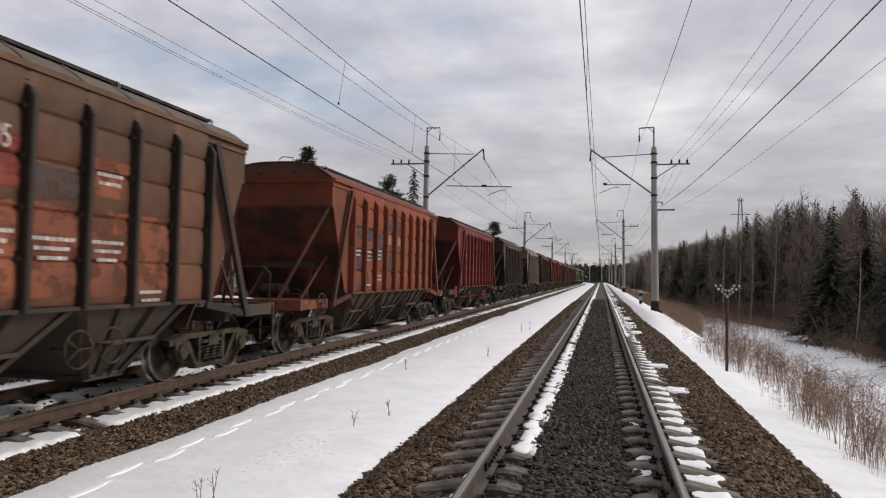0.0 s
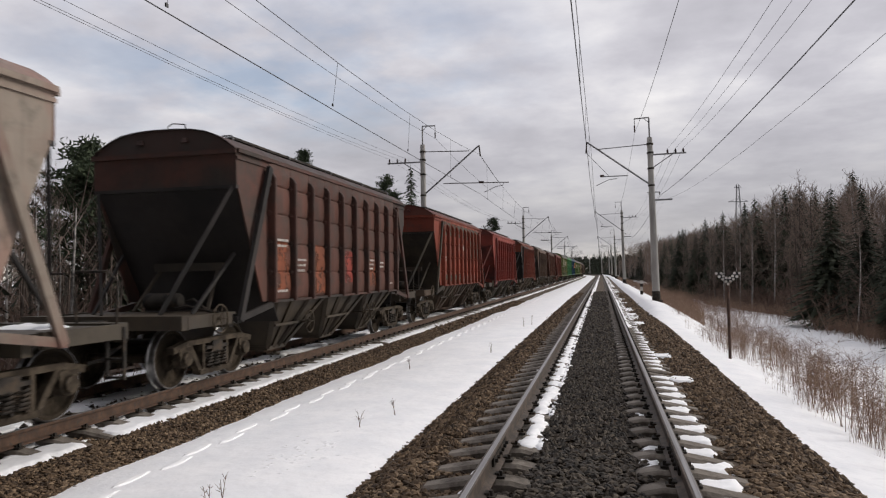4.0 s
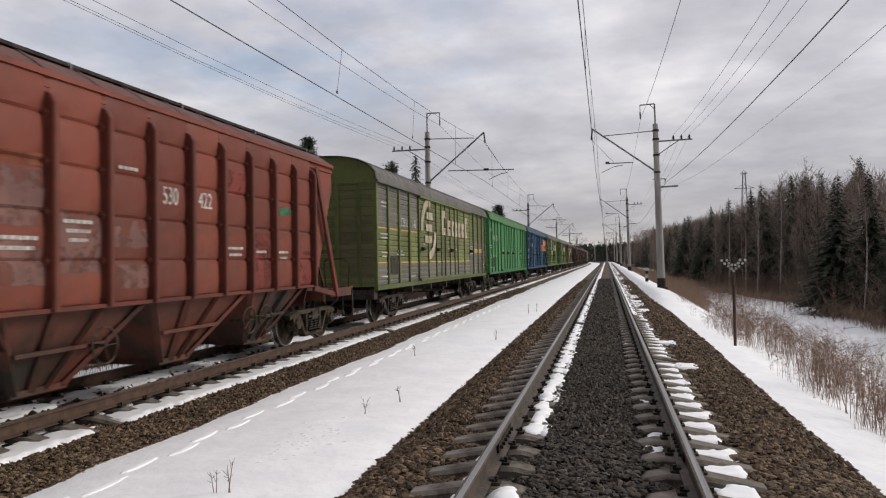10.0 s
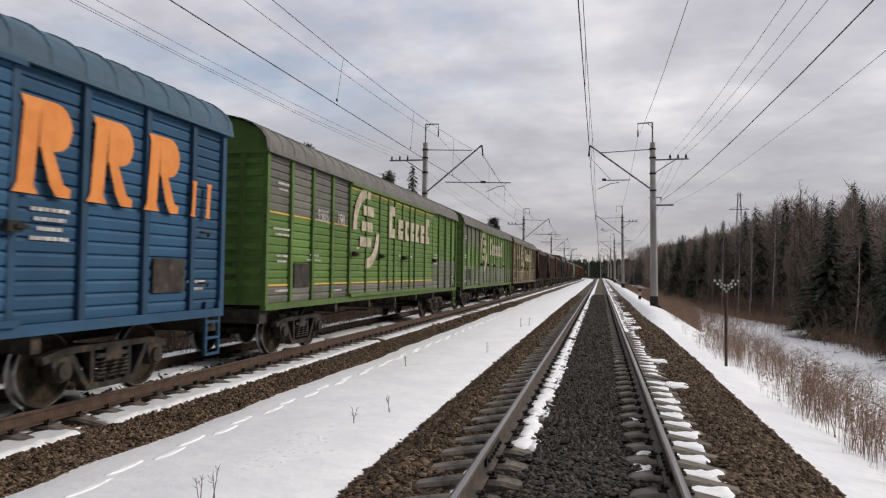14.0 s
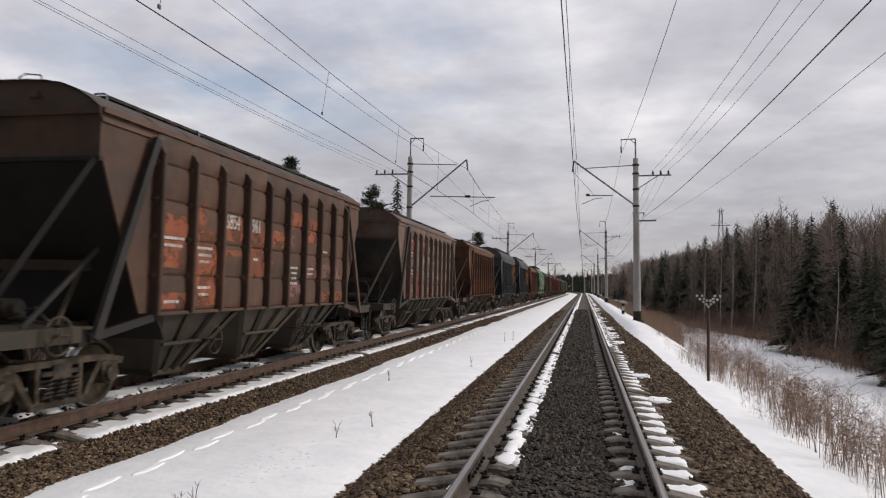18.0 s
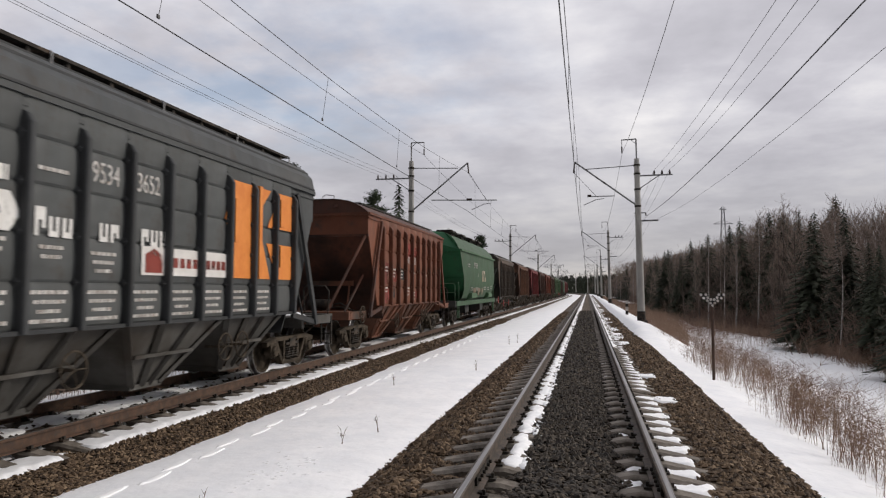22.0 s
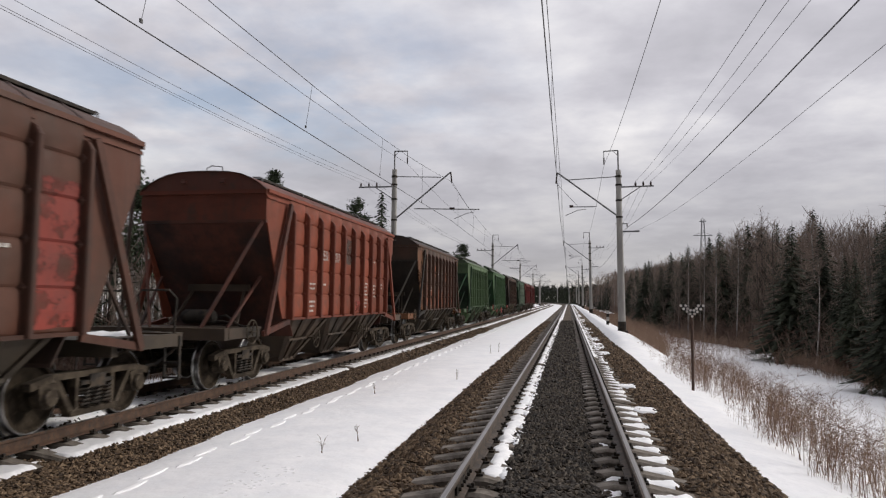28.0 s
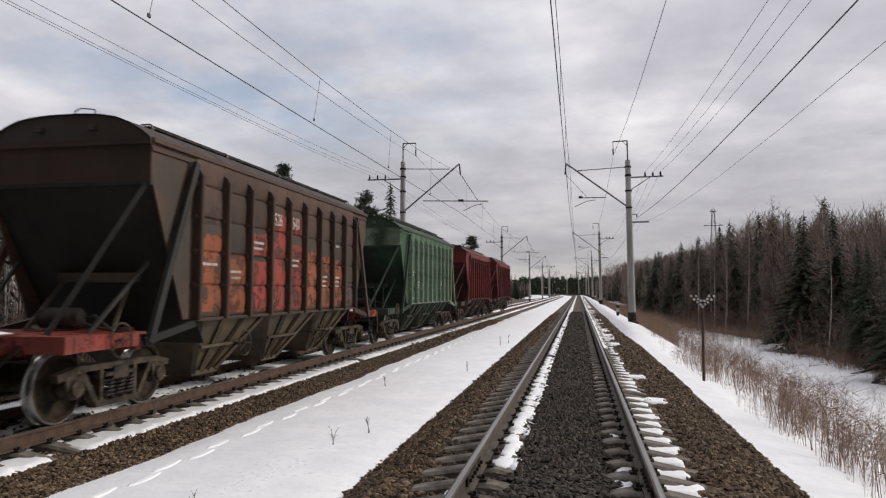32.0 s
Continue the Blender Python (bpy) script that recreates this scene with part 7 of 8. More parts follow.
def snow_patches(name, slots, centre, drop, rows, seed, label):
    """Thin thawing snow as ragged sheets that dip under the stones at their edges. rows: from, to, top over the rail, whether it lies over the sleepers, chance for each gap."""
    rng = random.Random(seed)
    first = slots[0][1]
    c = Cloud()
    for s0, s1, h, over, chance in rows:
        skip = [rng.random() > chance(y) for _, y, _ in slots]
        for y0, y1, dy in ((2.0, 16.0, 0.045), (16.0, 40.0, 0.09), (40.0, 100.0, 0.18), (100.0, 300.0, 0.26)):
            ds = 0.045 if y0 < 16 else 0.07
            ns, ny = max(3, int((s1 - s0 + 0.16) / ds) + 1), int((y1 - y0) / dy) + 1
            vs, val = [], []
            for j in range(ny):
                y = y0 + (y1 - y0) * j / (ny - 1)
                k = (y - first) / SLEEPER_STEP
                gap = abs(k - round(k)) * SLEEPER_STEP
                gone = 0.25 if skip[min(len(skip) - 1, int(k))] else 0.0
                x = centre(y)
                for i in range(ns):
                    u = s0 - 0.08 + (s1 - s0 + 0.16) * i / (ns - 1)
                    f = min(u - s0, s1 - u)
                    f = min(f, gap - 0.10) if not over else f - 0.07 * max(0.0, 1 - gap / 0.13) * over
                    f += 0.085 * noise.noise((u * 5, y * 3.2, seed)) + 0.06 * noise.noise((u * 14, y * 12, seed)) - gone
                    t = smooth(-0.03, 0.05, f)
                    vs.append((x + u, y, h - drop - 0.085 + 0.085 * t + 0.010 * noise.noise((u * 7, y * 7, 9))))
                    val.append(f)
            fs = []
            for j in range(ny - 1):
                for i in range(ns - 1):
                    q = (j * ns + i, j * ns + i + 1, (j + 1) * ns + i + 1, (j + 1) * ns + i)
                    if max(val[p] for p in q) > -0.025:
                        fs += [(q[0], q[1], q[2]), (q[0], q[2], q[3])]
            if fs:
                used = sorted({p for f in fs for p in f})
                new_at = {p: k for k, p in enumerate(used)}
                c.add([vs[p] for p in used], [[new_at[p] for p in f] for f in fs])
    me = c.mesh(name)
    me.polygons.foreach_set("use_smooth", [True] * len(me.polygons))
    tagged(part(name, me, SNOW), label, "snow", kind="stuff")


snow_patches("snow_patches", slots_right, right_x, 0.0, [
    (-0.71, -0.48, -0.195, 0.5, lambda y: 0.97 if y > 7 else 0.55),
    (-0.55, -0.38, -0.205, 0.7, lambda y: 0.93 if y > 8.5 else 0.35),
    (0.86, 1.28, -0.243, 0, lambda y: 0.97 if y < 19 else 0.75),
    (0.50, 0.72, -0.235, 0, lambda y: 0.30),
    (1.20, 1.62, -0.250, 0.3, lambda y: 0.18 if y > 8 else 0.0),
    (0.86, 1.06, -0.188, 0.8, lambda y: 0.0 if y < 22 else 0.85),
    (-1.02, -0.86, -0.235, 0, lambda y: 0.35),
], 3, "thawing snow between the sleepers of the near track")
snow_patches("snow_patches", slots_left, left_x, LEFT_DROP, [
    (0.88, 1.42, -0.238, 0.45, lambda y: 0.93),
    (0.05, 0.70, -0.185, 1.6, lambda y: 0.9),
    (-0.70, -0.05, -0.185, 1.6, lambda y: 0.85),
    (-1.5, -0.92, -0.185, 0.8, lambda y: 0.95),
], 4, "snow between the sleepers of the far track")


def fishplates():
    """Rail joint with its plates and bolts."""
    for x, y in ((-0.7965, 6.45), (0.7965, 6.45)):
        for s in (-1, 1):
            g = Geo().box(x + s * 0.022 - 0.012, x + s * 0.022 + 0.012, y - 0.4, y + 0.4, -0.135, -0.055)
            for k in range(6):
                yy = y - 0.33 + 0.132 * k
                g.wheel(x + s * 0.045, yy, -0.095, [(-0.015, 0.0), (-0.015, 0.018), (0.015, 0.018), (0.015, 0.0)], 6)
            part("fishplate", g, STEEL, track_right, "bolted joint plate")


fishplates()


def tracks_in_snow():
    """A line of footprints beside the far track and a patch of disturbed crust."""
    rng = random.Random(8)
    c = Cloud()
    y, side = 4.5, 1
    tops = []
    while y < 60:
        tops.append((-4.55 + 0.055 * side + rng.uniform(-0.02, 0.02), y, rng.uniform(-0.1, 0.1)))
        y += rng.uniform(0.55, 0.75)
        side = -side
    for x, y, a in tops:
        z = ground_z(x, y)
        n = 12
        r0 = [(x + 0.058 * math.cos(t) * (1 + rng.uniform(-0.35, 0.35)), y + rng.uniform(0.28, 0.36) * math.sin(t) * abs(math.sin(t)) ** 0.6, z + 0.002) for t in [2 * math.pi * k / n for k in range(n)]]
        r1 = [(x + 0.047 * math.cos(t), y + 0.25 * math.sin(t), z + 0.015 + rng.uniform(-0.003, 0.004)) for t in [2 * math.pi * k / n for k in range(n)]]
        vs = r0 + r1 + [(x, y, z + 0.021)]
        ts = []
        for k in range(n):
            j = (k + 1) % n
            ts += [(k, j, n + j), (k, n + j, n + k), (n + k, n + j, 2 * n)]
        c.add(vs, ts)
    for _ in range(60):
        x, y = rng.gauss(-3.2, 0.22), rng.gauss(7.5, 0.45)
        r = rng.uniform(0.02, 0.075)
        z = ground_z(x, y)
        c.add([(x + r * 1.5 * math.cos(t), y + r * math.sin(t), z - 0.01) for t in (0, 1.2, 2.5, 3.8, 5.0)] + [(x + r * 0.4, y, z + r * 0.16)], [(k, (k + 1) % 5, 5) for k in range(5)])
    tagged(part("trodden_snow", c.mesh("trodden_snow"), BRIGHT_SNOW), "raised frozen footprints and broken crust in the snow", "snow", kind="stuff")


tracks_in_snow()


# ---- woods, shrubs and the small things by the line ----
def tri_array(g):
    t = []
    for f in g.f:
        t += [(f[0], f[i], f[i + 1]) for i in range(1, len(f) - 1)]
    return np.array(g.v, float), np.array(t, int)


def blade(g, p, q, w, side=None):
    """A thin pointed twig: one narrow triangle."""
    p, q = Vector(p), Vector(q)
    d = (q - p)
    a = (side or Vector((random.uniform(-1, 1), random.uniform(-1, 1), random.uniform(-0.3, 0.3)))).cross(d)
    a = a.normalized() * w if a.length > 1e-6 else Vector((w, 0, 0))
    g.add([p - a, p + a, q], [(0, 1, 2)])


def spruce(seed, h, spread=0.20, gap=0.0):
    """Trunk, and a narrow cone of drooping boughs made of many small sprays."""
    rnd = random.Random(seed)
    trunk = Geo().tube([(0, 0, -0.3), (0.03, 0.02, h * 0.5), (0, 0, h)], 0.17 * h / 15, 7, 0.015)
    crown = Geo()
    low = h * (0.08 + gap)
    for k in range(int(h * 26)):
        t = ((k + rnd.random()) / (h * 26)) ** 0.80
        z = h - 0.15 - (h - low) * t
        a = k * 2.39996 + rnd.uniform(-0.4, 0.4)
        r = h * spread * (t ** 0.88) * rnd.uniform(0.62, 1.08) + 0.10
        c, s = math.cos(a), math.sin(a)
        drop = rnd.uniform(0.10, 0.45)
        side = Vector((-s, c, 0))
        m = max(2, int(r / 0.42))
        for j in range(m):
            u = (j + 0.75) / m
            o = Vector((c * r * u, s * r * u, z - r * drop * u * u + 0.06 * r * math.sin(u * 3.1)))
            wd = (0.13 + 0.20 * r * (1.05 - u)) * rnd.uniform(0.7, 1.25)
            ahead = Vector((c, s, -drop)) * (0.20 + 0.16 * r)
            for q in (-1, 1):
                e = o + side * wd * q + ahead * 0.55 + Vector((0, 0, -wd * rnd.uniform(0.1, 0.6)))
                crown.add([o - ahead * 0.5, e, o + ahead + Vector((0, 0, -0.10 * rnd.random()))], [(0, 1, 2)])
    crown.tube([(0, 0, h - 0.6), (0, 0, h + 0.25)], 0.03, 3, 0.008)
    return trunk, crown


def pine(seed, h):
    """A tall bare stem with a ragged crown of needle tufts in its upper part."""
    rnd = random.Random(seed)
    trunk = Geo().tube([(0, 0, -0.3), (0.1, 0, h * 0.6), (0.05, 0.05, h * 0.97)], 0.15, 8, 0.03)
    crown = Geo()
    for k in range(int(h * 6.5)):
        z = h * (0.42 + 0.57 * rnd.random() ** 0.85)
        a, r = rnd.uniform(0, 6.28), (0.2 + 3.3 * max(0.0, 1.0 - (z / h - 0.42) / 0.58) ** 0.85) * rnd.uniform(0.5, 1.1)
        r = max(0.15, r)
        tip = Vector((r * math.cos(a), r * math.sin(a), z + rnd.uniform(0.0, 0.35) * r))
        trunk.tube([(0, 0, z - 0.2), tip], 0.03, 4, 0.008)
        for _ in range(3):
            c = tip.lerp(Vector((0, 0, z)), rnd.uniform(0, 0.6)) + Vector((rnd.gauss(0, 0.15), rnd.gauss(0, 0.15), rnd.gauss(0.08, 0.12)))
            for _ in range(26):
                d = Vector((rnd.gauss(0, 1), rnd.gauss(0, 1), rnd.gauss(0.2, 0.6))).normalized() * rnd.uniform(0.12, 0.34)
                o = c + Vector((rnd.gauss(0, 0.2), rnd.gauss(0, 0.2), rnd.gauss(0, 0.10)))
                blade(crown, o, o + d, 0.045)
    return trunk, crown


def birch(seed, h, fullness=1.0):
    """A bare leafless tree: stem, rising limbs, and a haze of fine twigs."""
    rnd = random.Random(seed)
    bow = rnd.uniform(-0.4, 0.4)
    stem = [Vector((bow * math.sin(t * 2.2), bow * 0.6 * math.sin(t * 3), h * t - 0.3)) for t in (0, 0.2, 0.4, 0.6, 0.8, 1.0)]
    trunk = Geo().tube(stem, 0.115 * h / 13, 6, 0.012)
    crown = Geo()

    def on(t):
        k = min(4, int(t * 5))
        return stem[k].lerp(stem[k + 1], t * 5 - k)

    for k in range(int(30 * fullness)):
        t = rnd.uniform(0.25, 0.97)
        p = on(t)
        a = rnd.uniform(0, 6.28)
        L = h * rnd.uniform(0.10, 0.24) * (1.15 - t * 0.7)
        q = p + Vector((math.cos(a) * L * 0.62, math.sin(a) * L * 0.62, L * rnd.uniform(0.5, 0.95)))
        crown.tube([p, p.lerp(q, 0.5) + Vector((0, 0, -0.05 * L)), q], 0.028, 3, 0.008)
        for j in range(int(13 * fullness)):
            o = p.lerp(q, rnd.uniform(0.2, 1.0))
            d = Vector((rnd.gauss(0, 0.55), rnd.gauss(0, 0.55), rnd.gauss(0.55, 0.5))) * L * rnd.uniform(0.25, 0.55)
            e = o + d
            blade(crown, o, e, 0.013)
            for _ in range(3):
                o2 = o.lerp(e, rnd.uniform(0.2, 0.9))
                blade(crown, o2, o2 + Vector((rnd.gauss(0, 0.3), rnd.gauss(0, 0.3), rnd.gauss(0.1, 0.35))) * L * 0.4, 0.009)
    return trunk, crown


def tree_thing(name, made, mats, label):
    t = tagged(new(name), label, "tree")
    part("trunk", made[0].mesh("trunk", True), mats[0], t)
    part("crown", made[1].mesh("crown"), mats[1], t)
    return t


KINDS = []
HEIGHTS = (17.0, 15.0, 13.0, 16.0, 14.5, 13.0, 15.5, 12.0, 11.0)
for i, h in enumerate((17.0, 15.0, 13.0, 16.0)):
    KINDS.append(("spruce", spruce(20 + i, h, (0.23, 0.26, 0.29, 0.21)[i], (0.0, 0.08, 0.0, 0.15)[i]), (BARK, NEEDLE), "dark green spruce at the edge of the wood"))
for i, h in enumerate((14.5, 13.0, 15.5, 12.0, 11.0)):
    KINDS.append(("bare_tree", birch(40 + i, h, (1.0, 1.1, 0.9, 1.0, 1.2)[i]), (BIRCH if i in (1, 3) else BARK, TWIG), "leafless grey-brown tree in the winter wood"))


def wood():
    rng = random.Random(77)
    made = {}
    far = {"trunk": Cloud(), "twigs": Cloud(), "needles": Cloud(), "birch": Cloud()}
    thin = np.random.default_rng(6)

    def thinned(va, ta, keep):
        ta = ta[thin.uniform(0, 1, len(ta)) < keep]
        used, back = np.unique(ta, return_inverse=True)
        return va[used], back.reshape(ta.shape)

    arrays = [(tri_array(k[1][0]), thinned(*tri_array(k[1][1]), 0.6 if i < 4 else 0.42)) for i, k in enumerate(KINDS)]

    def far_tree(i, x, y, z, s):
        tr, cr = arrays[i]
        a = (np.array([[x, y, z]]), np.array([[s, s, s]]), np.array([rng.uniform(0, 6.28)]))
        far["birch" if KINDS[i][2][0] is BIRCH else "trunk"].scatter(*tr, *a)
        far["needles" if i < 4 else "twigs"].scatter(*cr, *a)

    def cap(x, y):
        """How high the wood stands in each direction, as its skyline shows."""
        d = x / y
        stops = [(-1, 0.036), (0.02, 0.038), (0.10, 0.047), (0.136, 0.060), (0.165, 0.064), (0.20, 0.086), (0.244, 0.113), (0.28, 0.108), (0.30, 0.105), (0.317, 0.115), (0.35, 0.118), (0.42, 0.122), (2, 0.13)]
        for (a, p), (b, q) in zip(stops, stops[1:]):
            if d <= b:
                return (p + (q - p) * (d - a) / (b - a)) * y * 1.10 + 1.5
        return 0.13 * y

    spots = []
    for _ in range(4200):
        y = 26 + 400 * rng.random() ** 1.25
        edge = 17.0 + 2.5 * noise.noise((y * 0.05, 0, 3)) + (0 if y < 200 else 4) - 4 * smooth(60, 120, y)
        u = edge + 34 * rng.random() ** 1.6
        x = u + bend(y)
        if all((x - a) ** 2 + (y - b) ** 2 > (5.6 if u < 28 else 9.0) for a, b, _ in spots[-700:]):
            spots.append((x, y, u - edge))
        if len(spots) > 760:
            break
    # the tall spruce and the clumps that stand out against the sky
    fixed = [(31.5, 99.0, 1, 1.11), (14.5, 130, 1, 0.81), (15.4, 120, 2, 0.81), (16.4, 115, 2, 0.97), (16.6, 101, 1, 0.84), (19.2, 100, 3, 0.85), (19.1, 92, 2, 1.05), (21.4, 95, 0, 0.80), (21.7, 88, 2, 1.08), (22.6, 89, 3, 0.84),
             (23.8, 92, 1, 0.95), (24.8, 90, 0, 0.83), (27.7, 95, 3, 0.82), (28.8, 85, 2, 0.91), (26.2, 84, 3, 0.68), (13.9, 150, 0, 0.66), (20.6, 140.0, 2, 0.85), (33.5, 88, 0, 0.72), (24.0, 76, 2, 0.66), (20.2, 84, 1, 0.62)]
    count = 0
    for x, y, i, s in [(x, y, i, s) for x, y, i, s in fixed] + [(x, y, -1, d) for x, y, d in sorted(spots, key=lambda q: q[1] + 3 * q[2])]:
        if i < 0:
            d = s
            i = rng.choice((0, 1, 2, 3)) if rng.random() < 0.17 else rng.choice((4, 5, 5, 6, 7, 8))
            s = rng.uniform(0.62, 0.98) * (0.82 if y > 60 and d < 4 else 1.0)
            s = min(s * 1.25, max(0.18, (cap(x, y) - ground_z(x, y)) / HEIGHTS[i] * rng.uniform(0.70, 1.0)))
        z = ground_z(x, y)
        if count < 230:
            if i not in made:
                made[i] = tree_thing(KINDS[i][0], KINDS[i][1], KINDS[i][2], KINDS[i][3])
                t = made[i]
            else:
                t = copy_thing(made[i], Matrix())
            t.matrix_basis = pose(x, y, z, rng.uniform(-2, 2), rng.uniform(-2, 2), rng.uniform(0, 360)) @ Matrix.Scale(s, 4)
            count += 1
        else:
            far_tree(i, x, y, z, s)
    # the wood that closes the view where the line bends away, and the wood beyond the train
    for _ in range(200):
        y = rng.uniform(430, 560)
        x = rng.uniform(-230, 60)
        if abs(x - bend(y) + 3.5) < 14:
            continue
        far_tree(rng.choice((0, 1, 2, 3, 4, 5, 6)), x, y, ground_z(x, min(y, 640)), rng.uniform(0.75, 1.15))
    for _ in range(250):
        y = rng.uniform(8, 420)
        u = -19 - 26 * rng.random() ** 1.3
        x = u + bend(y)
        i = rng.choice((0, 2, 4, 5, 6, 7, 8))
        far_tree(i, x, y, ground_z(x, y), min(rng.uniform(0.4, 0.62), (0.11 * y + 3.0) / HEIGHTS[i]))
    for _ in range(170):
        y = rng.uniform(1, 60)
        x = -13.5 - 14 * rng.random()
        i = rng.choice((4, 5, 6, 7, 8, 8, 7, 2))
        far_tree(i, x, y, ground_z(x, y), rng.uniform(4.2, 6.2 + 0.18 * (-x - 13)) / HEIGHTS[i])
    # the haze of twigs that fills the depth of the wood, and the ridge of trees that closes the view
    r2 = np.random.default_rng(4)

    def haze(cloud, x, y, z, length, width, rise_by):
        n = len(x)
        a = r2.uniform(0, 6.28, n)
        d = np.stack([np.cos(a) * length * 0.45, np.sin(a) * length * 0.45, length * rise_by], -1)
        side = np.stack([r2.uniform(0.5, 1, n) * width, r2.uniform(-0.4, 0.4, n) * width, np.zeros(n)], -1)
        p = np.stack([x, y, z], -1)
        cloud.add(np.stack([p - side, p + side, p + d], 1).reshape(-1, 3), np.arange(3 * n).reshape(-1, 3))

    n = 52000
    y = 30 + 330 * r2.uniform(0, 1, n) ** 1.35
    u = 20.5 + 22 * r2.uniform(0, 1, n) - 4 * np.clip((y - 60) / 60, 0, 1)
    x = u + np.array([bend(q) for q in y])
    top = np.array([cap(a, b) for a, b in zip(x, y)]) * (0.82 + 0.18 * np.array([noise.noise((a * 0.25, b * 0.25, 8)) for a, b in zip(x, y)]))
    z = -2.6 + (top + 2.2) * r2.uniform(0, 1, n) ** 0.8
    haze(far["twigs"], x, y, z, r2.uniform(0.6, 1.9, n), r2.uniform(0.012, 0.035, n) * (0.6 + y / 120), r2.uniform(0.4, 1.0, n))
    n = 34000
    y = 26 + 110 * r2.uniform(0, 1, n) ** 1.2
    x = 23.0 + 26 * r2.uniform(0, 1, n) - 4 * np.clip((y - 60) / 60, 0, 1)
    top = np.array([cap(a, b) for a, b in zip(x, y)]) * (0.78 + 0.20 * np.array([noise.noise((a * 0.3, b * 0.3, 18)) for a, b in zip(x, y)]))
    haze(far["twigs"], x, y, -2.8 + (top + 1.8) * r2.uniform(0, 1, n) ** 0.9, r2.uniform(0.8, 2.4, n), r2.uniform(0.02, 0.05, n), r2.uniform(0.5, 1.0, n))
    # stems of the young birch wood beyond the train
    for _ in range(620):
        y, x = rng.uniform(2, 75), -12.6 - 16 * rng.random()
        z, h, r = ground_z(x, y), rng.uniform(2.8, 4.7), rng.uniform(0.03, 0.07)
        g = Geo().tube([(x, y, z - 0.2), (x + rng.uniform(-0.25, 0.25), y + rng.uniform(-0.25, 0.25), z + h)], r, 5, r * 0.3)
        far["birch" if rng.random() < 0.5 else "trunk"].add(*tri_array(g))
    # dark young growth beyond the train
    n = 30000
    y = 1 + 75 * r2.uniform(0, 1, n)
    x = -13.0 - 17 * r2.uniform(0, 1, n)
    z = -1.3 + (4.6 + 0.22 * (-13 - x) + 1.2 * np.array([noise.noise((a * 0.3, b * 0.3, 28)) for a, b in zip(x, y)])) * r2.uniform(0, 1, n) ** 0.8
    half = n // 2
    haze(far["needles"], x[:half], y[:half], z[:half], r2.uniform(0.3, 0.9, half), r2.uniform(0.04, 0.12, half), r2.uniform(-0.3, 0.6, half))
    haze(far["twigs"], x[half:], y[half:], z[half:], r2.uniform(0.6, 1.8, n - half), r2.uniform(0.01, 0.03, n - half), r2.uniform(0.5, 1.0, n - half))
    n = 26000
    y = r2.uniform(420, 470, n)
    x = r2.uniform(-240, 75, n)
    top = 9.5 + 3.5 * np.array([noise.noise((a * 0.03, 0, 5)) + 0.6 * noise.noise((a * 0.16, 1, 5)) + 0.5 * noise.noise((a * 0.5, 1, 9)) for a in x])
    haze(far["needles"], x, y, -2 + (top + 1) * r2.uniform(0, 1, n) ** 0.9, r2.uniform(1.2, 2.6, n), r2.uniform(0.3, 0.8, n), r2.uniform(0.6, 1.0, n))
    for nm, mat in (("trunk", BARK), ("twigs", TWIG), ("needles", NEEDLE), ("birch", BIRCH)):
        tagged(part("far_woods_" + nm, far[nm].mesh("far_woods"), mat), {"trunk": "dark stems of the far woods", "twigs": "haze of bare twigs in the far woods", "needles": "dark spruce boughs of the far woods", "birch": "pale birch stems of the far woods"}[nm], "woods", kind="stuff")


wood()

for x, y, h, seed in ((-28.6, 64.5, 15.6, 1), (-30.5, 66.0, 14.4, 5), (-20.2, 65.0, 12.5, 3), (-13.6, 90.0, 9.6, 4), (-15.6, 22.0, 7.7, 6), (-17.4, 24.5, 8.2, 7), (-17.0, 21.0, 7.2, 8), (-19.0, 23.0, 8.0, 9)):
    p = tree_thing("pine", pine(seed, h), (BARK, PINE), "tall pine with a ragged dark green crown")
    p.matrix_basis = pose(x, y, ground_z(x, y), 0, 0, seed * 50)


fir = tree_thing("spruce", spruce(91, 13.4, 0.17, 0.05), (BARK, PINE), "slim grey-green spruce beyond the train")
fir.matrix_basis = pose(-17.7, 65.0, ground_z(-17.7, 65.0))


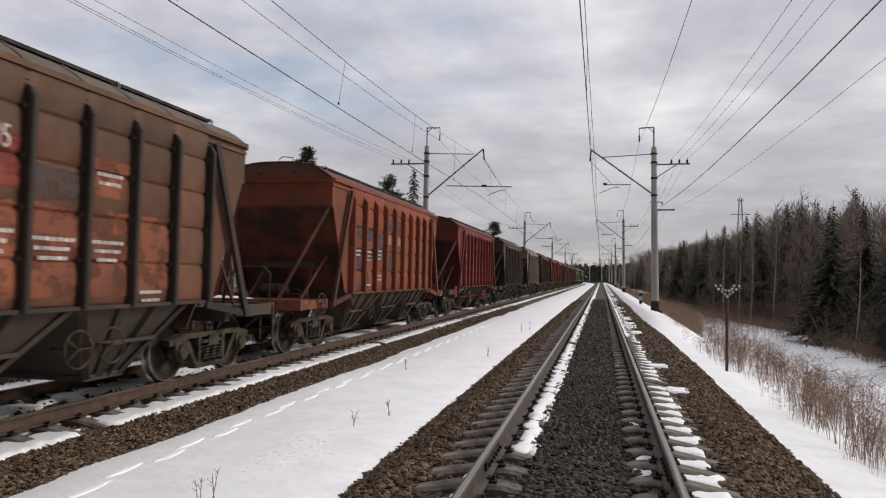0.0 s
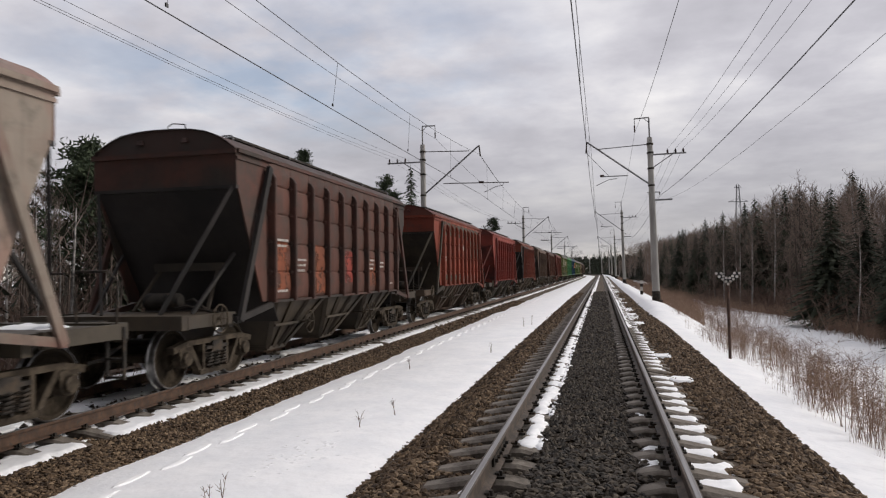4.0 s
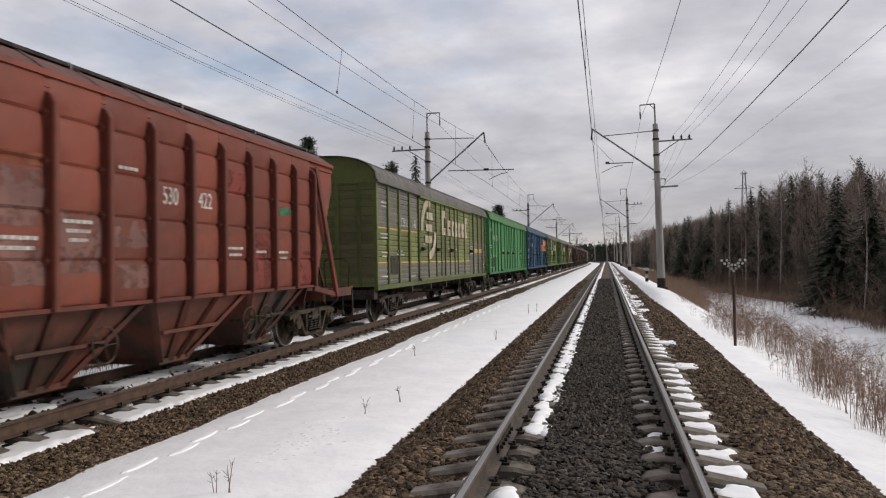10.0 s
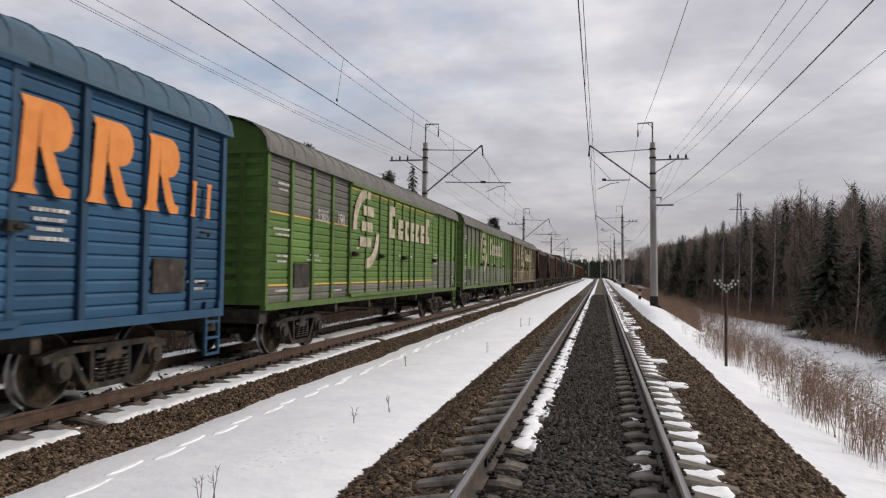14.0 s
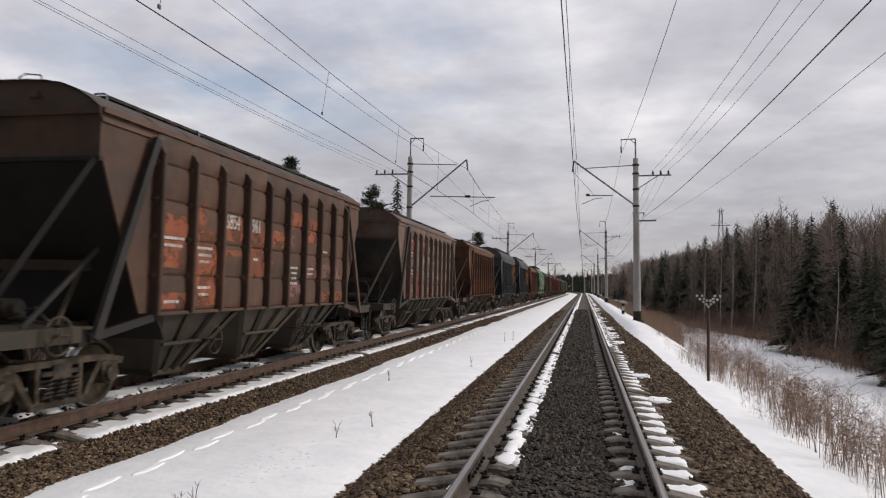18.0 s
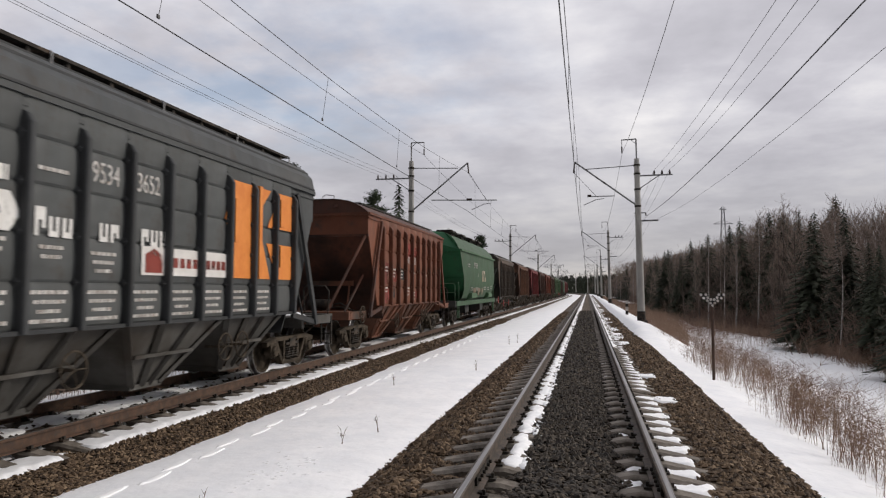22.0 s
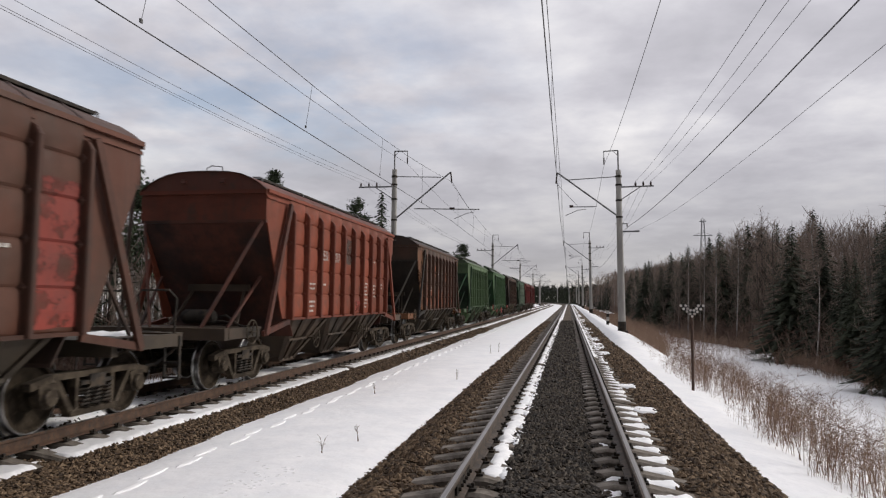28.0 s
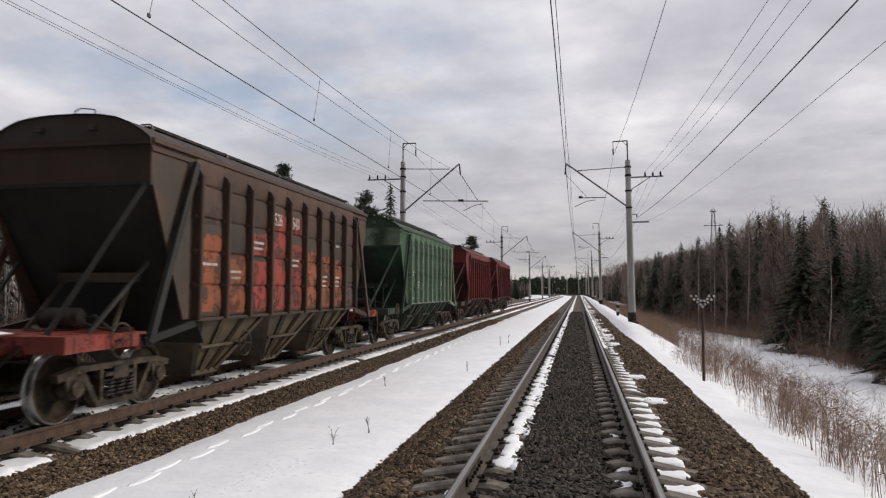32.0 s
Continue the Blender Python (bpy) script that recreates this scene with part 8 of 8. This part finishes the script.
def shrubs():
    """Dry reddish stems on the bank and at the wood's edge, thousands of thin blades in one object."""
    rng = np.random.default_rng(12)
    tmpl = []
    for k in range(5):
        random.seed(100 + k)
        g = Geo()
        for _ in range(8):
            a, lean, h = random.uniform(0, 6.28), random.uniform(0.02, 0.30), random.uniform(0.5, 1.0)
            o = Vector((random.gauss(0, 0.12), random.gauss(0, 0.12), -0.05))
            e = o + Vector((math.cos(a) * lean * h, math.sin(a) * lean * h, h))
            blade(g, o, e, 0.005)
            for _ in range(9):
                q = o.lerp(e, random.uniform(0.35, 0.95))
                blade(g, q, q + Vector((random.gauss(0, 0.17), random.gauss(0, 0.17), random.uniform(0.04, 0.22))), 0.0026)
        tmpl.append(tri_array(g))
    c = Cloud()
    bands = [(3.25, 5.2, 4.5, 17, 85, 0.85), (3.1, 3.8, 6, 34, 60, 0.45), (3.5, 5.4, 9, 30, 165, 1.05), (5.4, 7.3, 7, 30, 40, 0.8), (3.45, 4.8, 22, 70, 260, 0.85), (3.8, 5.8, 30, 75, 360, 1.1), (5.8, 7.6, 30, 75, 90, 0.9), (7.4, 9.6, 9, 34, 60, 0.8), (8.2, 12.0, 34, 90, 80, 0.9), (9.0, 15.5, 12, 60, 70, 0.7), (15.3, 18.5, 18, 60, 320, 1.3),
             (10.0, 18.0, 60, 200, 1300, 1.5), (4.5, 11, 75, 240, 1500, 1.1), (-16, -10.2, 4, 80, 900, 1.0)]
    for s0, s1, y0, y1, n, size in bands:
        x, y = rng.uniform(s0, s1, n), rng.uniform(y0, y1, n)
        dens = np.array([noise.noise((a * 0.35, b * 0.22, 2)) for a, b in zip(x, y)])
        keep = dens > -0.22
        x, y = x[keep], y[keep]
        z = np.array([ground_z(a, b) for a, b in zip(x, y)])
        k = size * rng.uniform(0.55, 1.3, len(x))
        which = rng.integers(0, 5, len(x))
        for w in range(5):
            m = which == w
            c.scatter(*tmpl[w], np.stack([x[m], y[m], z[m]], -1), np.stack([k[m]] * 3, -1), rng.uniform(0, 6.28, m.sum()))
    tagged(part("dry_shrubs", c.mesh("dry_shrubs"), SHRUB), "dry reddish-brown weeds and shrubs on the snowy bank", "shrubs", kind="stuff")


shrubs()


def underwood():
    """Dark brush under the trees, and added dark sheets that dim the floor of the woods."""
    rng = np.random.default_rng(31)
    random.seed(9)
    c, tm = Cloud(), []
    for k in range(4):
        g = Geo()
        for _ in range(30):
            a, lean, h = random.uniform(0, 6.28), random.uniform(0.1, 0.6), random.uniform(0.4, 1.0)
            o = Vector((random.gauss(0, 0.22), random.gauss(0, 0.22), -0.05))
            e = o + Vector((math.cos(a) * lean * h, math.sin(a) * lean * h, h))
            blade(g, o, e, 0.014)
            for _ in range(3):
                q = o.lerp(e, random.uniform(0.3, 0.95))
                blade(g, q, q + Vector((random.gauss(0, 0.16), random.gauss(0, 0.16), random.uniform(0.02, 0.22))), 0.009)
        tm.append(tri_array(g))
    n = 2400
    y = 24 + 330 * rng.uniform(0, 1, n) ** 1.5
    edge = np.array([17.0 + 2.5 * noise.noise((q * 0.05, 0, 3)) + (0 if q < 200 else 4) - 4 * smooth(60, 120, q) for q in y])
    x = edge + 0.8 + 20 * rng.uniform(0, 1, n) ** 1.8
    z = np.array([ground_z(a, b) for a, b in zip(x, y)])
    k = rng.uniform(1.6, 4.2, n)
    # the same brush beyond the train
    m2 = 620
    y = np.concatenate([y, 70 * rng.uniform(0, 1, m2)])
    x2 = -12.5 - 14 * rng.uniform(0, 1, m2) ** 1.3
    x = np.concatenate([x, x2])
    z = np.concatenate([z, [ground_z(a, b) for a, b in zip(x2, y[n:])]])
    k = np.concatenate([k, rng.uniform(1.2, 3.0, m2)])
    n += m2
    which = rng.integers(0, 4, n)
    for w in range(4):
        m = which == w
        c.scatter(*tm[w], np.stack([x[m], y[m], z[m]], -1), np.stack([k[m] * 0.8, k[m] * 0.8, k[m]], -1), rng.uniform(0, 6.28, m.sum()))
    tagged(part("underwood", c.mesh("underwood"), UNDERWOOD), "dark leafless brush under the trees", "brush", kind="stuff")
    ys = steps([(15, 120, 3), (120, 420, 10)])
    vs = []
    for q in ys:
        e = 17.5 + 2.5 * noise.noise((q * 0.05, 0, 3)) + (0 if q < 200 else 4) - 4 * smooth(60, 120, q)
        for i in range(13):
            u = e + i * (1.2 if i < 6 else 6.0) + 0.8 * noise.noise((q * 0.6, i, 5))
            vs.append((u + bend(q), q, ground_z(u + bend(q), q) + 0.09))
    fs = [(j * 13 + i, j * 13 + i + 1, (j + 1) * 13 + i + 1, (j + 1) * 13 + i) for j in range(len(ys) - 1) for i in range(12)]
    tagged(part("forest_floor_1", mesh_of("forest_floor", vs, fs, True), DIM_FLOOR), "brown leaf litter with patches of snow in the wood", "ground", kind="structure")
    # second added sheet, dims the bright snow seen under the wagons
    ys = steps([(-20, 90, 2.5), (90, 250, 10)])
    vs = []
    for q in ys:
        for i in range(10):
            u = -12.4 - i * (1.0 if i < 6 else 4.0) + 0.7 * noise.noise((q * 0.5, i, 15))
            vs.append((u, q, ground_z(u, q) + 0.07))
    fs = [(j * 10 + i + 1, j * 10 + i, (j + 1) * 10 + i, (j + 1) * 10 + i + 1) for j in range(len(ys) - 1) for i in range(9)]
    tagged(part("forest_floor_2", mesh_of("forest_floor", vs, fs, True), DIM_FLOOR), "dark brown sheet beyond the far track, added to dim the snow", "ground", kind="structure")


underwood()


def weeds_in_snow():
    for x, y, h in ((-3.24, 5.55, 0.20), (-3.12, 5.58, 0.26), (-3.0, 8.8, 0.22), (-2.75, 9.6, 0.25), (-3.9, 14.5, 0.25), (-2.6, 17.5, 0.3), (-2.7, 26, 0.4), (-2.5, 27, 0.35)):
        random.seed(int(y * 100))
        g = Geo()
        z = ground_z(x, y)
        for k in range(2):
            e = Vector((x + random.uniform(-0.05, 0.05), y, z + h * random.uniform(0.8, 1.1)))
            g.tube([(x + 0.02 * k, y, z - 0.02), e], 0.005, 4, 0.002)
            for _ in range(5):
                q = Vector((x, y, z)).lerp(e, random.uniform(0.4, 0.95))
                g.tube([q, q + Vector((random.uniform(-0.05, 0.05), random.uniform(-0.02, 0.02), random.uniform(0.02, 0.06)))], 0.003, 3, 0.001)
        tagged(part("dry_weed", g, SHRUB), "dry brown weed stalk in the snow", "weed", group="weeds in the snow")


weeds_in_snow()


RUSTY_POST = material("rusty_post", [(0.055, 0.035, 0.028), (0.10, 0.06, 0.045)], 8.0, 0.9)


def plough_sign():
    x, y = 3.17, 18.0
    z = ground_z(x, y)
    s = tagged(new("trackside_sign"), "black V-shaped trackside sign with white dots on rusty post", "sign")
    s.matrix_basis = pose(x, y, z)
    part("post", Geo().tube([(0, 0, -0.3), (0, 0, 1.26 - z)], 0.035, 8), RUSTY_POST, s, "rust-brown post")
    top = 1.28 - z
    dark = material("sign_black", [(0.015, 0.015, 0.016), (0.025, 0.025, 0.026)], 4, 0.6)
    g = Geo()
    out = [(-0.30, 0.19), (-0.14, 0.19), (0.0, 0.06), (0.14, 0.19), (0.30, 0.19), (0.0, -0.12)]
    q = [(px, yy, pz + top) for yy in (-0.052, -0.040) for px, pz in out]
    g.add(q, [(0, 1, 2, 5), (2, 3, 4, 5), (11, 8, 7, 6), (11, 10, 9, 8)] + [(i, 6 + i, 6 + (i + 1) % 6, (i + 1) % 6) for i in range(6)])
    board = part("board", g, dark, s, "black V-shaped board")
    for px, pz in ((-0.265, 0.165), (-0.15, 0.165), (-0.20, 0.085), (-0.105, 0.095), (-0.12, 0.02), (-0.04, 0.05), (0.04, 0.05), (-0.05, -0.035), (0.0, -0.095), (0.05, -0.035), (0.12, 0.02), (0.105, 0.095), (0.20, 0.085), (0.15, 0.165), (0.265, 0.165)):
        part("reflector", Geo().loft([[(px + r * math.cos(i * math.pi / 5), yy, top + pz + r * math.sin(i * math.pi / 5)) for i in range(10)] for r, yy in ((0.034, -0.052), (0.034, -0.062), (0.022, -0.068))]), WHITE_PAINT, board)


plough_sign()


def pylon():
    x, y = 73.0 * 0.9, 360.0
    b = -4.0
    h = 46.0
    p = tagged(new("power_pylon"), "distant grey steel lattice power pylon above the wood", "pylon")
    p.matrix_basis = pose(x, y, b)
    for sx in (-1, 1):
        for sy in (-1, 1):
            part("leg", Geo().beam((sx * 2.6, sy * 2.6, 0), (sx * 0.5, sy * 0.5, h), 0.22, 0.22), GALV, p)
    for k in range(11):
        t0, t1 = k / 11, (k + 1) / 11
        w0, w1 = 2.6 - 2.1 * t0, 2.6 - 2.1 * t1
        part("brace", Geo().beam((-w0, -w0, h * t0), (w1, -w1, h * t1), 0.12, 0.12).beam((w0, -w0, h * t0), (-w1, -w1, h * t1), 0.12, 0.12).beam((-w0, -w0, h * t0), (w0, -w0, h * t0), 0.12, 0.12), GALV, p)
    for z, w in ((h - 8, 4.5), (h - 1, 1.6)):
        part("crossarm", Geo().beam((-w, 0, z), (w, 0, z), 0.25, 0.3).beam((-w, 0, z), (0, 0, z + 1.8), 0.12, 0.12).beam((w, 0, z), (0, 0, z + 1.8), 0.12, 0.12), GALV, p)


pylon()


def marker_posts():
    for x, y in ((2.86, 50.0),):
        z = ground_z(x, y)
        m = tagged(new("marker_post"), "short black and white concrete marker post", "post")
        m.matrix_basis = pose(x, y, z)
        part("shaft", Geo().box(-0.09, 0.09, -0.09, 0.09, -0.2, 1.0), WHITE_PAINT, m)
        for b in (0.05, 0.55):
            part("band", Geo().box(-0.094, 0.094, -0.094, 0.094, b, b + 0.22), STEEL, m, "black band")
        part("cap", Geo().loft([[(-0.1 * q, -0.1 * q, z1), (0.1 * q, -0.1 * q, z1), (0.1 * q, 0.1 * q, z1), (-0.1 * q, 0.1 * q, z1)] for q, z1 in ((1, 1.0), (1, 1.05), (0.3, 1.12))]), STEEL, m)


marker_posts()


# ---- what moves ----
def wagon_pose(front, length, t):
    mid = front + length / 2 - SPEED * t
    a, b = mid - 5.25, mid + 5.25
    p, q = Vector((left_x(a), a, rise(a) - LEFT_DROP)), Vector((left_x(b), b, rise(b) - LEFT_DROP))
    c, d = (p + q) / 2, q - p
    return pose(c.x, c.y, c.z, math.degrees(math.atan2(d.z, d.y)), 0, math.degrees(math.atan2(-d.x, d.y)))


def motions():
    for wagon, front, length in TRAIN:
        walk(wagon, [(t, wagon_pose(front, length, t)) for t in range(0, 33)])
    step = 1 / FPS
    for ws, dy, front in WHEELSETS:
        # the wheels turn while their wagon is near
        start, end = max(0.0, (front - 30) / SPEED), min(32.0, (front - 2) / SPEED)
        if end <= 0 or start >= 32:
            rows = [(0, 0.0), (32, 0.0)]
        else:
            n0, n1 = int(start / step), int(end / step) + 1
            rows = [(k * step, (k - n0) * step * SPEED / WHEEL_R) for k in range(n0, n1 + 1) if k * step <= 32.0]
            if n0 > 0:
                rows = [(0, 0.0)] + rows
            if rows[-1][0] < 31.99:
                rows.append((32.0, rows[-1][1]))
        walk(ws, [(t, Matrix.Translation((0, dy, WHEEL_R)) @ Matrix.Rotation(a, 4, "X")) for t, a in rows])


motions()
